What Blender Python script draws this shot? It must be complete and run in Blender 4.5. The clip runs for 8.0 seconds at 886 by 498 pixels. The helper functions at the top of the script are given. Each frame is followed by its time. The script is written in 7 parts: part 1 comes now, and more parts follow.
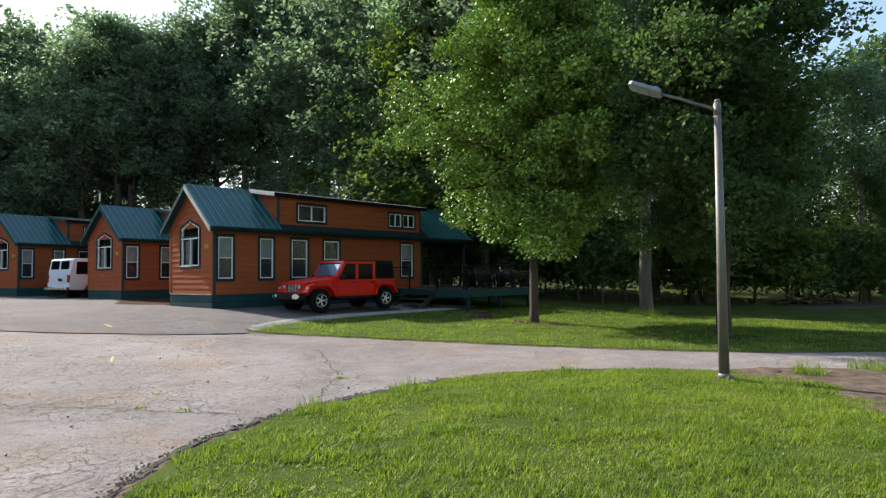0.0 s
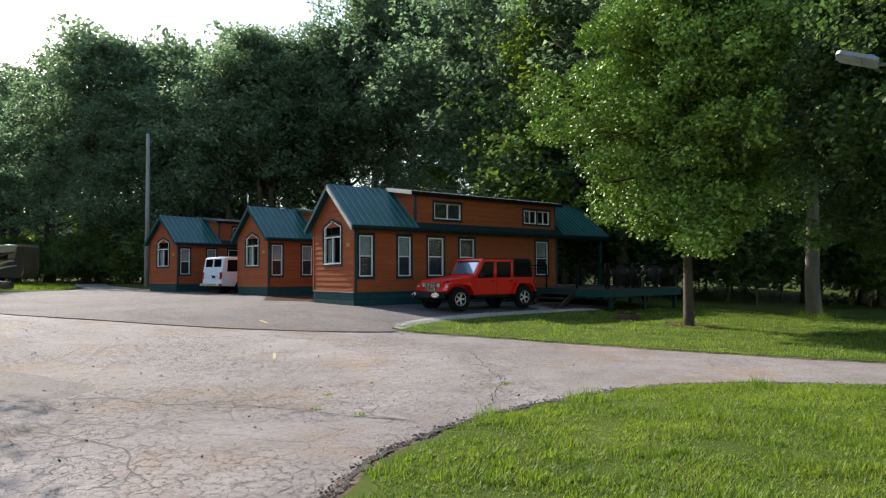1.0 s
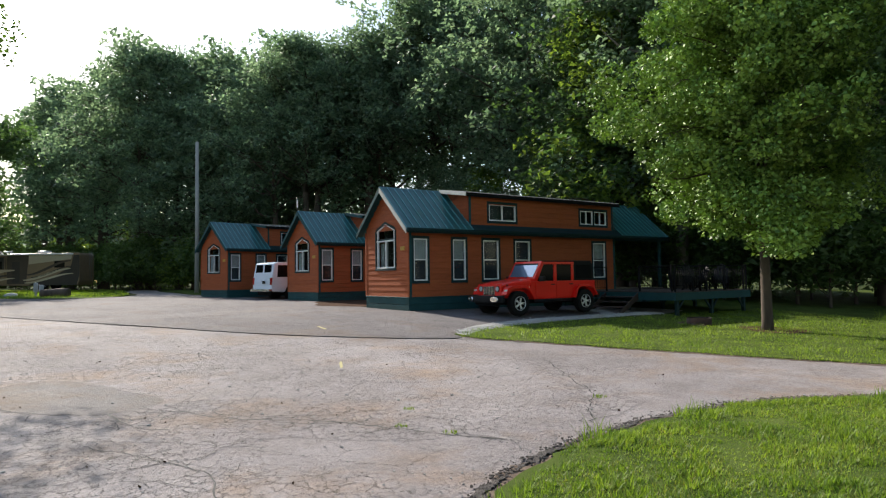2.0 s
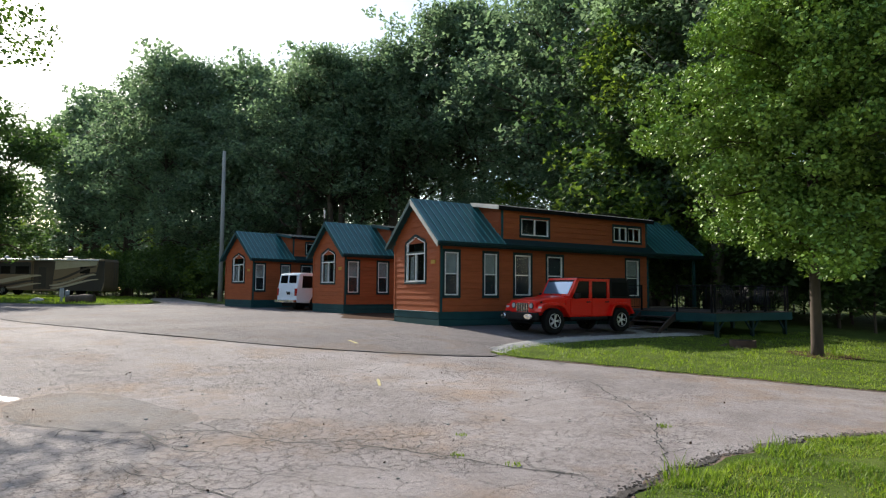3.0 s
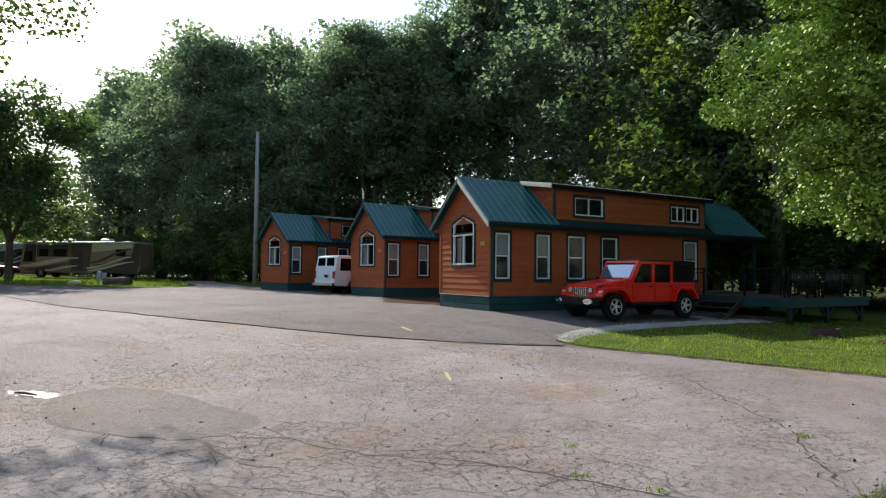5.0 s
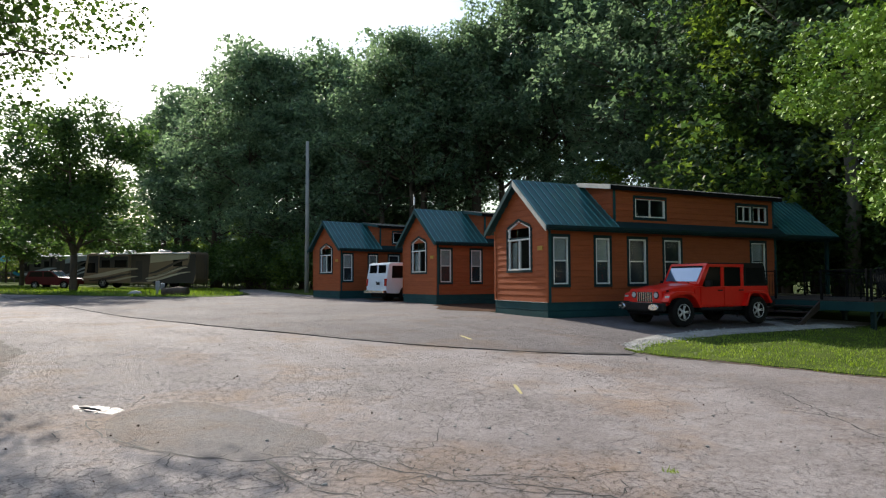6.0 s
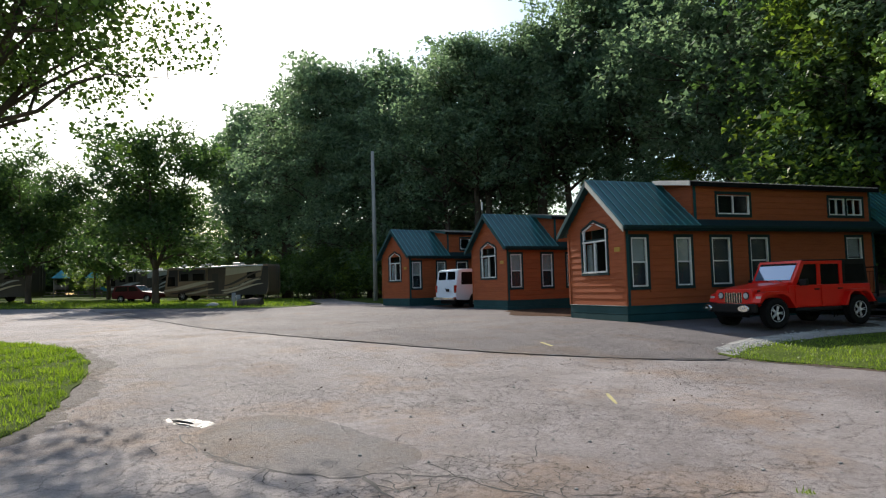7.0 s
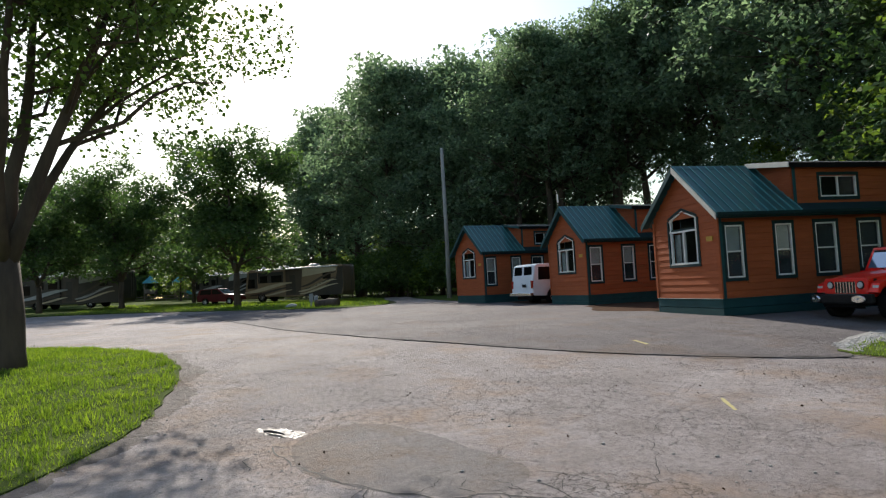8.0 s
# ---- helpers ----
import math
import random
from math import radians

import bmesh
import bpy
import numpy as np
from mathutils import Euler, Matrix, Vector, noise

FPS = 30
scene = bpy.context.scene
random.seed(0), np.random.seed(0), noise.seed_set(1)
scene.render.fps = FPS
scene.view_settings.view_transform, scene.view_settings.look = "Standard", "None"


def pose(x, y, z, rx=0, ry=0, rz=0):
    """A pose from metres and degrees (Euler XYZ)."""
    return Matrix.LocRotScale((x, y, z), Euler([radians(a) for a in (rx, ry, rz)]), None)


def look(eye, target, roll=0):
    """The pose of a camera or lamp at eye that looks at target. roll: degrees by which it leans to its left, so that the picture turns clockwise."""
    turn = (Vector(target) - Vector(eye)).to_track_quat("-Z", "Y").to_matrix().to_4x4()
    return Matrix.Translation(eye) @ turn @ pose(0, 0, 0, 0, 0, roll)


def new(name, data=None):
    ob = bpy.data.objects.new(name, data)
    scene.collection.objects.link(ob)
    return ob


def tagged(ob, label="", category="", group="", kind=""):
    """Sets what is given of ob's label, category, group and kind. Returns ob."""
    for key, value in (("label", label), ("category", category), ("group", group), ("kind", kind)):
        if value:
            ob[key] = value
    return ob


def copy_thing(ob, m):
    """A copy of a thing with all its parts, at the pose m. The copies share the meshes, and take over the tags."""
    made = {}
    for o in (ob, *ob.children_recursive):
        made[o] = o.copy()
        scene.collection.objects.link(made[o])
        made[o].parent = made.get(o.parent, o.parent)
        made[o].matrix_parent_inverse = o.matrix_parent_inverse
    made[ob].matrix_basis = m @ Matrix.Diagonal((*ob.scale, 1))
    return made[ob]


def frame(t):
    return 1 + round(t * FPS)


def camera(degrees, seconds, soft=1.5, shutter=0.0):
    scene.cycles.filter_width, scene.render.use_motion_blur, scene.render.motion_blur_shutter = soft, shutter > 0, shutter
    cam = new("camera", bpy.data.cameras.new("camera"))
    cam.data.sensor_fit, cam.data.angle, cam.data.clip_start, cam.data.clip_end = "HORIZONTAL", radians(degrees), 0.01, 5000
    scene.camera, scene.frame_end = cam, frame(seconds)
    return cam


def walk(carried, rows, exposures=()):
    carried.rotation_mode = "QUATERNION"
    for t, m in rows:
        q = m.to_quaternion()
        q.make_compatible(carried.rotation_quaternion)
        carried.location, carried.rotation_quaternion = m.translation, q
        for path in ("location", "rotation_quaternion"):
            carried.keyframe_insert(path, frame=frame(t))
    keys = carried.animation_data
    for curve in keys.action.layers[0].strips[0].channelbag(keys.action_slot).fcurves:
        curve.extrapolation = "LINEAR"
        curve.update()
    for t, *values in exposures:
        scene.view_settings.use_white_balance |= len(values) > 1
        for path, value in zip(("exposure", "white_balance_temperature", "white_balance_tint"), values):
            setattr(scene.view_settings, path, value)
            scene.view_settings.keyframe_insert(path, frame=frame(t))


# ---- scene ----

cam = camera(69.6, 8.0, 1.2)
PATH = [
    (0.0, (-11.705, -21.432, 1.151), -48.53, 2.29, -0.50),
    (0.5, (-11.781, -21.050, 1.176), -43.13, 2.10, -0.56),
    (1.0, (-11.803, -20.453, 1.182), -37.94, 2.16, -0.31),
    (1.5, (-11.841, -19.934, 1.173), -35.12, 2.04, -1.19),
    (3.0, (-11.973, -18.808, 1.204), -32.79, 3.80, 0.46),
    (3.5, (-12.017, -18.454, 1.199), -32.39, 4.44, 1.32),
    (4.0, (-12.036, -18.096, 1.194), -32.12, 2.39, 0.88),
    (5.5, (-11.967, -17.061, 1.228), -28.74, 2.49, 0.36),
    (6.0, (-12.011, -16.807, 1.238), -26.23, 2.74, -0.22),
    (6.5, (-12.093, -16.585, 1.256), -23.59, 3.02, -0.80),
    (7.0, (-12.146, -16.402, 1.248), -20.56, 3.36, -1.62),
    (7.5, (-12.185, -16.169, 1.257), -17.36, 3.18, -2.40),
    (8.0, (-12.255, -15.817, 1.317), -14.35, 3.23, -3.10),
]


def eye_pose(place, yaw, pitch, lean):
    a, b = radians(yaw), radians(pitch)
    ahead = Vector((-math.sin(a) * math.cos(b), math.cos(a) * math.cos(b), math.sin(b)))
    return look(place, Vector(place) + 2 * ahead, lean)


walk(cam, [(t, eye_pose(e, yaw, pitch, lean)) for t, e, yaw, pitch, lean in PATH], [(0.0, 0.72), (1.5, 0.62), (3.0, 0.55), (5.5, 0.46), (7.0, 0.33), (8.0, 0.22)])

# ---- daylight ----
SUN_YAW, SUN_UP = 4.0, 32.0
world = bpy.data.worlds.new("sky")
scene.world = world
world.use_nodes = True
wn = world.node_tree.nodes
sky = wn.new("ShaderNodeTexSky")
sky.sky_type, sky.sun_disc = "NISHITA", False
sky.sun_elevation, sky.sun_rotation = radians(SUN_UP), radians(-SUN_YAW)
sky.dust_density, sky.air_density = 1.0, 1.25
wn["Background"].inputs["Strength"].default_value = 0.15
world.node_tree.links.new(sky.outputs[0], wn["Background"].inputs["Color"])
sun = new("sun", bpy.data.lights.new("sun", "SUN"))
sun.data.energy, sun.data.angle, sun.data.color = 6.0, radians(0.6), (1.0, 0.93, 0.83)
sun_way = Vector((-math.sin(radians(SUN_YAW)) * math.cos(radians(SUN_UP)), math.cos(radians(SUN_YAW)) * math.cos(radians(SUN_UP)), math.sin(radians(SUN_UP))))
sun.matrix_world = look(sun_way * 60, (0, 0, 0))

# ---- materials ----
def node_mat(name):
    m = bpy.data.materials.new(name)
    m.use_nodes = True
    return m, m.node_tree.nodes, m.node_tree.links, m.node_tree.nodes["Principled BSDF"]


def ramp(nodes, stops):
    r = nodes.new("ShaderNodeValToRGB")
    e = r.color_ramp.elements
    while len(e) < len(stops):
        e.new(0.5)
    for k, (p, c) in enumerate(stops):
        e[k].position, e[k].color = p, (*c, 1)
    return r


def noise_tex(nodes, links, scale, detail=6.0, rough=0.6, coord="Object", stretch=None):
    tc = nodes.new("ShaderNodeTexCoord")
    n = nodes.new("ShaderNodeTexNoise")
    n.inputs["Scale"].default_value, n.inputs["Detail"].default_value, n.inputs["Roughness"].default_value = scale, detail, rough
    if stretch:
        mp = nodes.new("ShaderNodeMapping")
        mp.inputs["Scale"].default_value = stretch
        links.new(tc.outputs[coord], mp.inputs["Vector"])
        links.new(mp.outputs[0], n.inputs["Vector"])
    else:
        links.new(tc.outputs[coord], n.inputs["Vector"])
    return n


def mix_col(nodes, links, fac, a, b, how="MIX"):
    x = nodes.new("ShaderNodeMix")
    x.data_type, x.blend_type = "RGBA", how
    for sock, v in ((x.inputs[0], fac), (x.inputs[6], a), (x.inputs[7], b)):
        if isinstance(v, bpy.types.NodeSocket):
            links.new(v, sock)
        elif isinstance(v, (int, float)):
            sock.default_value = v
        else:
            sock.default_value = (*v, 1)
    return x.outputs[2]


def maths(nodes, links, op, a, b=0.0):
    x = nodes.new("ShaderNodeMath")
    x.operation = op
    for sock, v in ((x.inputs[0], a), (x.inputs[1], b)):
        if isinstance(v, bpy.types.NodeSocket):
            links.new(v, sock)
        else:
            sock.default_value = v
    return x.outputs[0]


def bump(nodes, links, bsdf, height, strength=0.3, dist=0.01):
    b = nodes.new("ShaderNodeBump")
    b.inputs["Strength"].default_value, b.inputs["Distance"].default_value = strength, dist
    links.new(height, b.inputs["Height"])
    links.new(b.outputs[0], bsdf.inputs["Normal"])


def surface(name, dark, light, rough=0.6, scale=6.0, metal=0.0, coat=0.0, fine=60.0, relief=0.2, stretch=None, vary=0.0, spec=0.5):
    """A surface with large stains between two colours, fine grain, relief, and a shade of its own for each piece."""
    m, n, l, p = node_mat(name)
    big = noise_tex(n, l, scale, 5, 0.6, stretch=stretch)
    r = ramp(n, ((0.3, dark), (0.7, light)))
    l.new(big.outputs[0], r.inputs[0])
    col = r.outputs[0]
    grain = noise_tex(n, l, fine, 4, 0.7, stretch=stretch)
    g = ramp(n, ((0.25, (0.72, 0.72, 0.72)), (0.75, (1.15, 1.15, 1.15))))
    l.new(grain.outputs[0], g.inputs[0])
    col = mix_col(n, l, 0.6, col, g.outputs[0], "MULTIPLY")
    if vary:
        oi = n.new("ShaderNodeObjectInfo")
        v = ramp(n, ((0.0, (1 - vary,) * 3), (1.0, (1 + vary,) * 3)))
        l.new(oi.outputs["Random"], v.inputs[0])
        col = mix_col(n, l, 1.0, col, v.outputs[0], "MULTIPLY")
    l.new(col, p.inputs["Base Color"])
    rr = maths(n, l, "MULTIPLY_ADD", grain.outputs[0], 0.25)
    n[rr.node.name].inputs[2].default_value = max(0.0, rough - 0.12)
    l.new(rr, p.inputs["Roughness"])
    p.inputs["Metallic"].default_value, p.inputs["Coat Weight"].default_value = metal, coat
    p.inputs["Specular IOR Level"].default_value = spec
    if relief:
        bump(n, l, p, grain.outputs[0], relief, 0.006)
    return m


def leaf_mat(name, dark, light, glow, through_light=0.45):
    m, n, l, p = node_mat(name)
    geo = n.new("ShaderNodeNewGeometry")
    r = ramp(n, ((0.0, dark), (0.6, light), (1.0, tuple(1.25 * c for c in light))))
    l.new(geo.outputs["Random Per Island"], r.inputs[0])
    big = noise_tex(n, l, 0.9, 5, 0.7)
    g = ramp(n, ((0.32, (0.62, 0.72, 0.62)), (0.68, (1.3, 1.2, 1.1))))
    l.new(big.outputs[0], g.inputs[0])
    col = mix_col(n, l, 1.0, r.outputs[0], g.outputs[0], "MULTIPLY")
    l.new(col, p.inputs["Base Color"])
    p.inputs["Roughness"].default_value = 0.5
    p.inputs["Specular IOR Level"].default_value = 0.2
    t = n.new("ShaderNodeBsdfTranslucent")
    l.new(mix_col(n, l, 1.0, col, glow, "MULTIPLY"), t.inputs[0])
    x = n.new("ShaderNodeMixShader")
    x.inputs[0].default_value = through_light
    l.new(p.outputs[0], x.inputs[1])
    l.new(t.outputs[0], x.inputs[2])
    l.new(x.outputs[0], n["Material Output"].inputs[0])
    return m


def asphalt_mat(name, dark, light, crack_scale, crack_amount, stain, crazed=(0.50, 0.60), crack_width=0.014):
    m, n, l, p = node_mat(name)
    big = noise_tex(n, l, 0.22, 6, 0.62)
    r = ramp(n, ((0.3, dark), (0.68, light)))
    l.new(big.outputs[0], r.inputs[0])
    mid = noise_tex(n, l, 1.3, 6, 0.65)
    rust = noise_tex(n, l, 0.55, 6, 0.7)
    ru = ramp(n, ((0.50, (1.0, 1.0, 1.0)), (0.70, (1.0, 0.83, 0.66))))
    l.new(rust.outputs[0], ru.inputs[0])
    rm = ramp(n, ((0.32, stain), (0.6, (1.0, 1.0, 1.0))))
    l.new(mid.outputs[0], rm.inputs[0])
    col = mix_col(n, l, 0.75, r.outputs[0], rm.outputs[0], "MULTIPLY")
    col = mix_col(n, l, 1.0, col, ru.outputs[0], "MULTIPLY")
    grit = noise_tex(n, l, 95, 3, 0.8)
    rg = ramp(n, ((0.3, (0.55, 0.55, 0.55)), (0.7, (1.35, 1.33, 1.3))))
    l.new(grit.outputs[0], rg.inputs[0])
    col = mix_col(n, l, 0.7, col, rg.outputs[0], "MULTIPLY")
    chips = noise_tex(n, l, 17, 5, 0.75)
    rc = ramp(n, ((0.33, (0.70, 0.69, 0.68)), (0.5, (1.0, 1.0, 1.0)), (0.66, (1.2, 1.19, 1.17))))
    l.new(chips.outputs[0], rc.inputs[0])
    col = mix_col(n, l, 0.75, col, rc.outputs[0], "MULTIPLY")
    # cracks: cell borders bent by noise, where the paving has failed
    tc = n.new("ShaderNodeTexCoord")
    bend = noise_tex(n, l, 3.2, 7, 0.72)
    add = n.new("ShaderNodeMix")
    add.data_type, add.blend_type = "RGBA", "ADD"
    add.inputs[0].default_value = 0.30
    l.new(tc.outputs["Object"], add.inputs[6])
    l.new(bend.outputs["Color"], add.inputs[7])
    total = None
    for sc, width, where, lo, hi in ((crack_scale, crack_width, 0.33, *crazed), (crack_scale * 0.24, 0.003, 0.12, 0.44, 0.52)):
        v = n.new("ShaderNodeTexVoronoi")
        v.feature = "DISTANCE_TO_EDGE"
        v.inputs["Scale"].default_value = sc
        l.new(add.outputs[2], v.inputs["Vector"])
        edge = ramp(n, ((0.0, (1, 1, 1)), (width * 2.2, (0, 0, 0))))
        l.new(v.outputs["Distance"], edge.inputs[0])
        zone = noise_tex(n, l, where, 4, 0.6)
        zr = ramp(n, ((lo, (0, 0, 0)), (hi, (1, 1, 1))))
        l.new(zone.outputs[0], zr.inputs[0])
        one = maths(n, l, "MULTIPLY", edge.outputs[0], zr.outputs[0])
        total = one if total is None else maths(n, l, "MAXIMUM", total, one)
    fac = maths(n, l, "MULTIPLY", total, crack_amount)
    col = mix_col(n, l, fac, col, (0.03, 0.027, 0.024))
    l.new(col, p.inputs["Base Color"])
    rr = ramp(n, ((0.35, (0.8, 0.8, 0.8)), (0.7, (0.98, 0.98, 0.98))))
    p.inputs["Specular IOR Level"].default_value = 0.25
    l.new(mid.outputs[0], rr.inputs[0])
    l.new(rr.outputs[0], p.inputs["Roughness"])
    h = maths(n, l, "SUBTRACT", maths(n, l, "ADD", grit.outputs[0], chips.outputs[0]), maths(n, l, "MULTIPLY", fac, 2.0))
    bump(n, l, p, h, 0.8, 0.022)
    return m


def glass_mat(name, tint, rough=0.02):
    m, n, l, p = node_mat(name)
    p.inputs["Base Color"].default_value = (*tint, 1)
    p.inputs["Roughness"].default_value = rough
    p.inputs["Transmission Weight"].default_value = 1.0
    p.inputs["IOR"].default_value = 1.2
    return m


def clear_coat(name, colour, rough, spec, ior=1.5, metal=0.0):
    """Glass seen from outside: smooth, with the black room or cabin behind, or the sky it mirrors, in its colour."""
    m, n, l, p = node_mat(name)
    p.inputs["Base Color"].default_value = (*colour, 1)
    p.inputs["Roughness"].default_value, p.inputs["Specular IOR Level"].default_value = rough, spec
    p.inputs["IOR"].default_value, p.inputs["Metallic"].default_value = ior, metal
    return m


ORANGE = surface("orange_siding", (0.275, 0.069, 0.024), (0.37, 0.096, 0.035), 0.6, 1.5, fine=40, relief=0.25, stretch=(1, 1, 9), vary=0.07, spec=0.15)
TEAL = surface("teal_paint", (0.009, 0.048, 0.053), (0.015, 0.068, 0.072), 0.62, 2.0, fine=50, relief=0.12, vary=0.06, spec=0.25)
# darker copy of the teal paint, with the shade on trims and eaves in it
TRIM = surface("shaded_teal_trim", (0.005, 0.022, 0.024), (0.008, 0.030, 0.032), 0.6, 2.0, fine=50, relief=0.12, spec=0.25)
TEAL_ROOF = surface("teal_metal_roof", (0.010, 0.072, 0.076), (0.018, 0.108, 0.11), 0.36, 0.9, fine=30, relief=0.05, coat=0.2)
CREAM = surface("cream_fascia", (0.50, 0.46, 0.40), (0.64, 0.60, 0.53), 0.5, 3, relief=0.1)
WHITE = surface("white_vinyl", (0.70, 0.69, 0.66), (0.80, 0.79, 0.77), 0.4, 4, relief=0.05)
BLIND = surface("window_blind", (0.25, 0.265, 0.265), (0.33, 0.35, 0.35), 0.7, 3, relief=0.1)
SCREEN = surface("insect_screen", (0.030, 0.034, 0.038), (0.046, 0.052, 0.058), 0.8, 3, fine=300, relief=0.1, spec=0.1)
GLASS = glass_mat("window_glass", (0.85, 0.9, 0.9))
# near-black surfaces hold the unlit room's dimness in their colour
DARKROOM = surface("painted_dim_interior", (0.03, 0.026, 0.022), (0.05, 0.045, 0.04), 0.8, 1, relief=0)
YELLOW_MARK = surface("worn_yellow_paint", (0.29, 0.255, 0.16), (0.48, 0.41, 0.11), 0.8, 25, fine=60)
# rib colour lighter than the roof, painting in the sky's highlight on them
RIB = surface("rib_highlight_metal", (0.06, 0.20, 0.205), (0.09, 0.26, 0.265), 0.35, 2, relief=0.0, coat=0.3)
YELLOW = surface("yellow_paint", (0.36, 0.20, 0.02), (0.46, 0.27, 0.03), 0.6, 8)
ROAD = asphalt_mat("worn_asphalt", (0.230, 0.205, 0.204), (0.362, 0.327, 0.320), 6.5, 0.6, (0.66, 0.63, 0.61), (0.48, 0.6), 0.010)
CRAZED = asphalt_mat("crazed_asphalt", (0.230, 0.205, 0.204), (0.362, 0.327, 0.320), 6.4, 0.8, (0.66, 0.63, 0.61), (0.34, 0.48), 0.013)
DIRTY_EDGE = asphalt_mat("dirty_asphalt_edge", (0.125, 0.108, 0.098), (0.22, 0.193, 0.178), 7.0, 0.5, (0.62, 0.58, 0.55))
APRON = asphalt_mat("grey_asphalt", (0.120, 0.108, 0.111), (0.188, 0.17, 0.173), 4.5, 0.35, (0.62, 0.6, 0.6))
LIP = asphalt_mat("broken_asphalt_lip", (0.075, 0.066, 0.061), (0.15, 0.134, 0.124), 9.0, 0.9, (0.5, 0.48, 0.46))
PATCH = asphalt_mat("patched_asphalt", (0.172, 0.156, 0.152), (0.225, 0.205, 0.198), 4.0, 0.1, (0.8, 0.8, 0.8))
GRAVEL = surface("limestone_gravel", (0.25, 0.24, 0.225), (0.43, 0.415, 0.39), 0.9, 3, fine=120, relief=0.8, vary=0.25)
TURF = surface("turf_soil", (0.045, 0.068, 0.016), (0.095, 0.125, 0.03), 0.95, 1.1, fine=75, relief=1.0, spec=0.02)
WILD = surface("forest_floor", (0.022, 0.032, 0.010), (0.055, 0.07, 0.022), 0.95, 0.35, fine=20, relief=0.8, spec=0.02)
SOIL = surface("bare_soil", (0.075, 0.056, 0.044), (0.18, 0.138, 0.108), 0.95, 5.0, fine=60, relief=0.9, spec=0.02)
BLADE = leaf_mat("grass_blade", (0.088, 0.145, 0.025), (0.18, 0.25, 0.046), (1.4, 1.5, 0.55))
BLADE_DRY = leaf_mat("dry_grass_blade", (0.11, 0.135, 0.03), (0.20, 0.215, 0.055), (1.3, 1.3, 0.6))
# random leaf tones spread from shade-dark to sunlit to widen the crown's contrast
LEAF = leaf_mat("sun_contrast_leaf", (0.032, 0.064, 0.019), (0.13, 0.21, 0.05), (1.4, 1.6, 0.7), 0.16)
# leaf colour raised to paint in the lawn tree's sunlit side
LEAF_LAWN = leaf_mat("sun_raised_lawn_leaf", (0.07, 0.125, 0.028), (0.24, 0.36, 0.085), (1.4, 1.6, 0.8), 0.05)
# woodland leaf paled and blued: the haze over the woods is in its colour
LEAF_HAZED = leaf_mat("hazed_forest_leaf", (0.078, 0.118, 0.086), (0.172, 0.23, 0.165), (1.2, 1.35, 1.0), 0.56)
# darker leaf for shaded crowns; the shade is in its colour
LEAF_MID = leaf_mat("shade_darkened_leaf", (0.046, 0.078, 0.034), (0.085, 0.135, 0.055), (1.2, 1.4, 0.8))
# leaf with the shade under the woods put into its colour
LEAF_DEEP = leaf_mat("shade_dark_undergrowth_leaf", (0.05, 0.08, 0.034), (0.09, 0.135, 0.055), (1.3, 1.5, 0.8))
# pale green leaf, brightened so sunlight on far foliage is in its colour
LEAF_PALE = leaf_mat("sun_brightened_pale_leaf", (0.075, 0.115, 0.034), (0.145, 0.20, 0.055), (1.5, 1.6, 0.7))
BARK = surface("grey_brown_bark", (0.042, 0.03, 0.022), (0.108, 0.078, 0.055), 0.95, 3, fine=22, relief=1.0, stretch=(1, 1, 0.22))
BARK_PALE = surface("pale_bark", (0.08, 0.068, 0.052), (0.165, 0.142, 0.112), 0.95, 2, fine=18, relief=0.9, stretch=(1, 1, 0.25))
POLEWOOD = surface("silvered_pole_wood", (0.24, 0.225, 0.205), (0.36, 0.34, 0.31), 0.9, 2, fine=25, relief=0.5, stretch=(1, 1, 0.15))
DECKWOOD = surface("dark_deck_wood", (0.028, 0.018, 0.015), (0.055, 0.036, 0.03), 0.8, 2, fine=30, relief=0.5, vary=0.15)
WOOD = surface("weathered_wood", (0.12, 0.09, 0.065), (0.24, 0.19, 0.14), 0.85, 2, fine=30, relief=0.6, stretch=(1, 1, 0.15), vary=0.15)
STEEL = surface("galvanised_steel", (0.13, 0.12, 0.108), (0.21, 0.195, 0.178), 0.55, 3, metal=0.3, relief=0.05)
GREY = surface("grey_plastic", (0.20, 0.22, 0.24), (0.30, 0.32, 0.34), 0.5, 3)
BLACK = surface("black_plastic", (0.008, 0.008, 0.009), (0.015, 0.015, 0.016), 0.55, 4, relief=0.05, spec=0.15)
IRON = surface("black_iron", (0.005, 0.005, 0.006), (0.010, 0.010, 0.011), 0.6, 4, relief=0.05, spec=0.08)
RUST = surface("rusted_iron", (0.035, 0.02, 0.013), (0.085, 0.042, 0.024), 0.85, 5, relief=0.5)
RED = surface("red_car_paint", (0.66, 0.010, 0.005), (0.72, 0.012, 0.006), 0.4, 1, coat=0.35, relief=0, fine=200, spec=0.2)
RUBBER = surface("tyre_rubber", (0.008, 0.008, 0.008), (0.016, 0.015, 0.015), 0.85, 8, relief=0.2, spec=0.1)
ALLOY = surface("machined_alloy", (0.58, 0.58, 0.59), (0.72, 0.72, 0.73), 0.35, 6, metal=0.35, relief=0)
CHROME = surface("bright_chrome", (0.7, 0.7, 0.71), (0.8, 0.8, 0.81), 0.18, 3, metal=1.0, relief=0)
CAR_GLASS = clear_coat("tinted_glass", (0.005, 0.006, 0.007), 0.06, 0.06)
# blue half-metallic base puts the reflected sky into the windscreen's colour
SKY_GLASS = clear_coat("sky_tinted_windscreen", (0.20, 0.29, 0.42), 0.04, 0.8, metal=0.6)
LAMP_GLASS = surface("clear_lens", (0.36, 0.37, 0.38), (0.48, 0.49, 0.50), 0.15, 4, relief=0, coat=0.5)
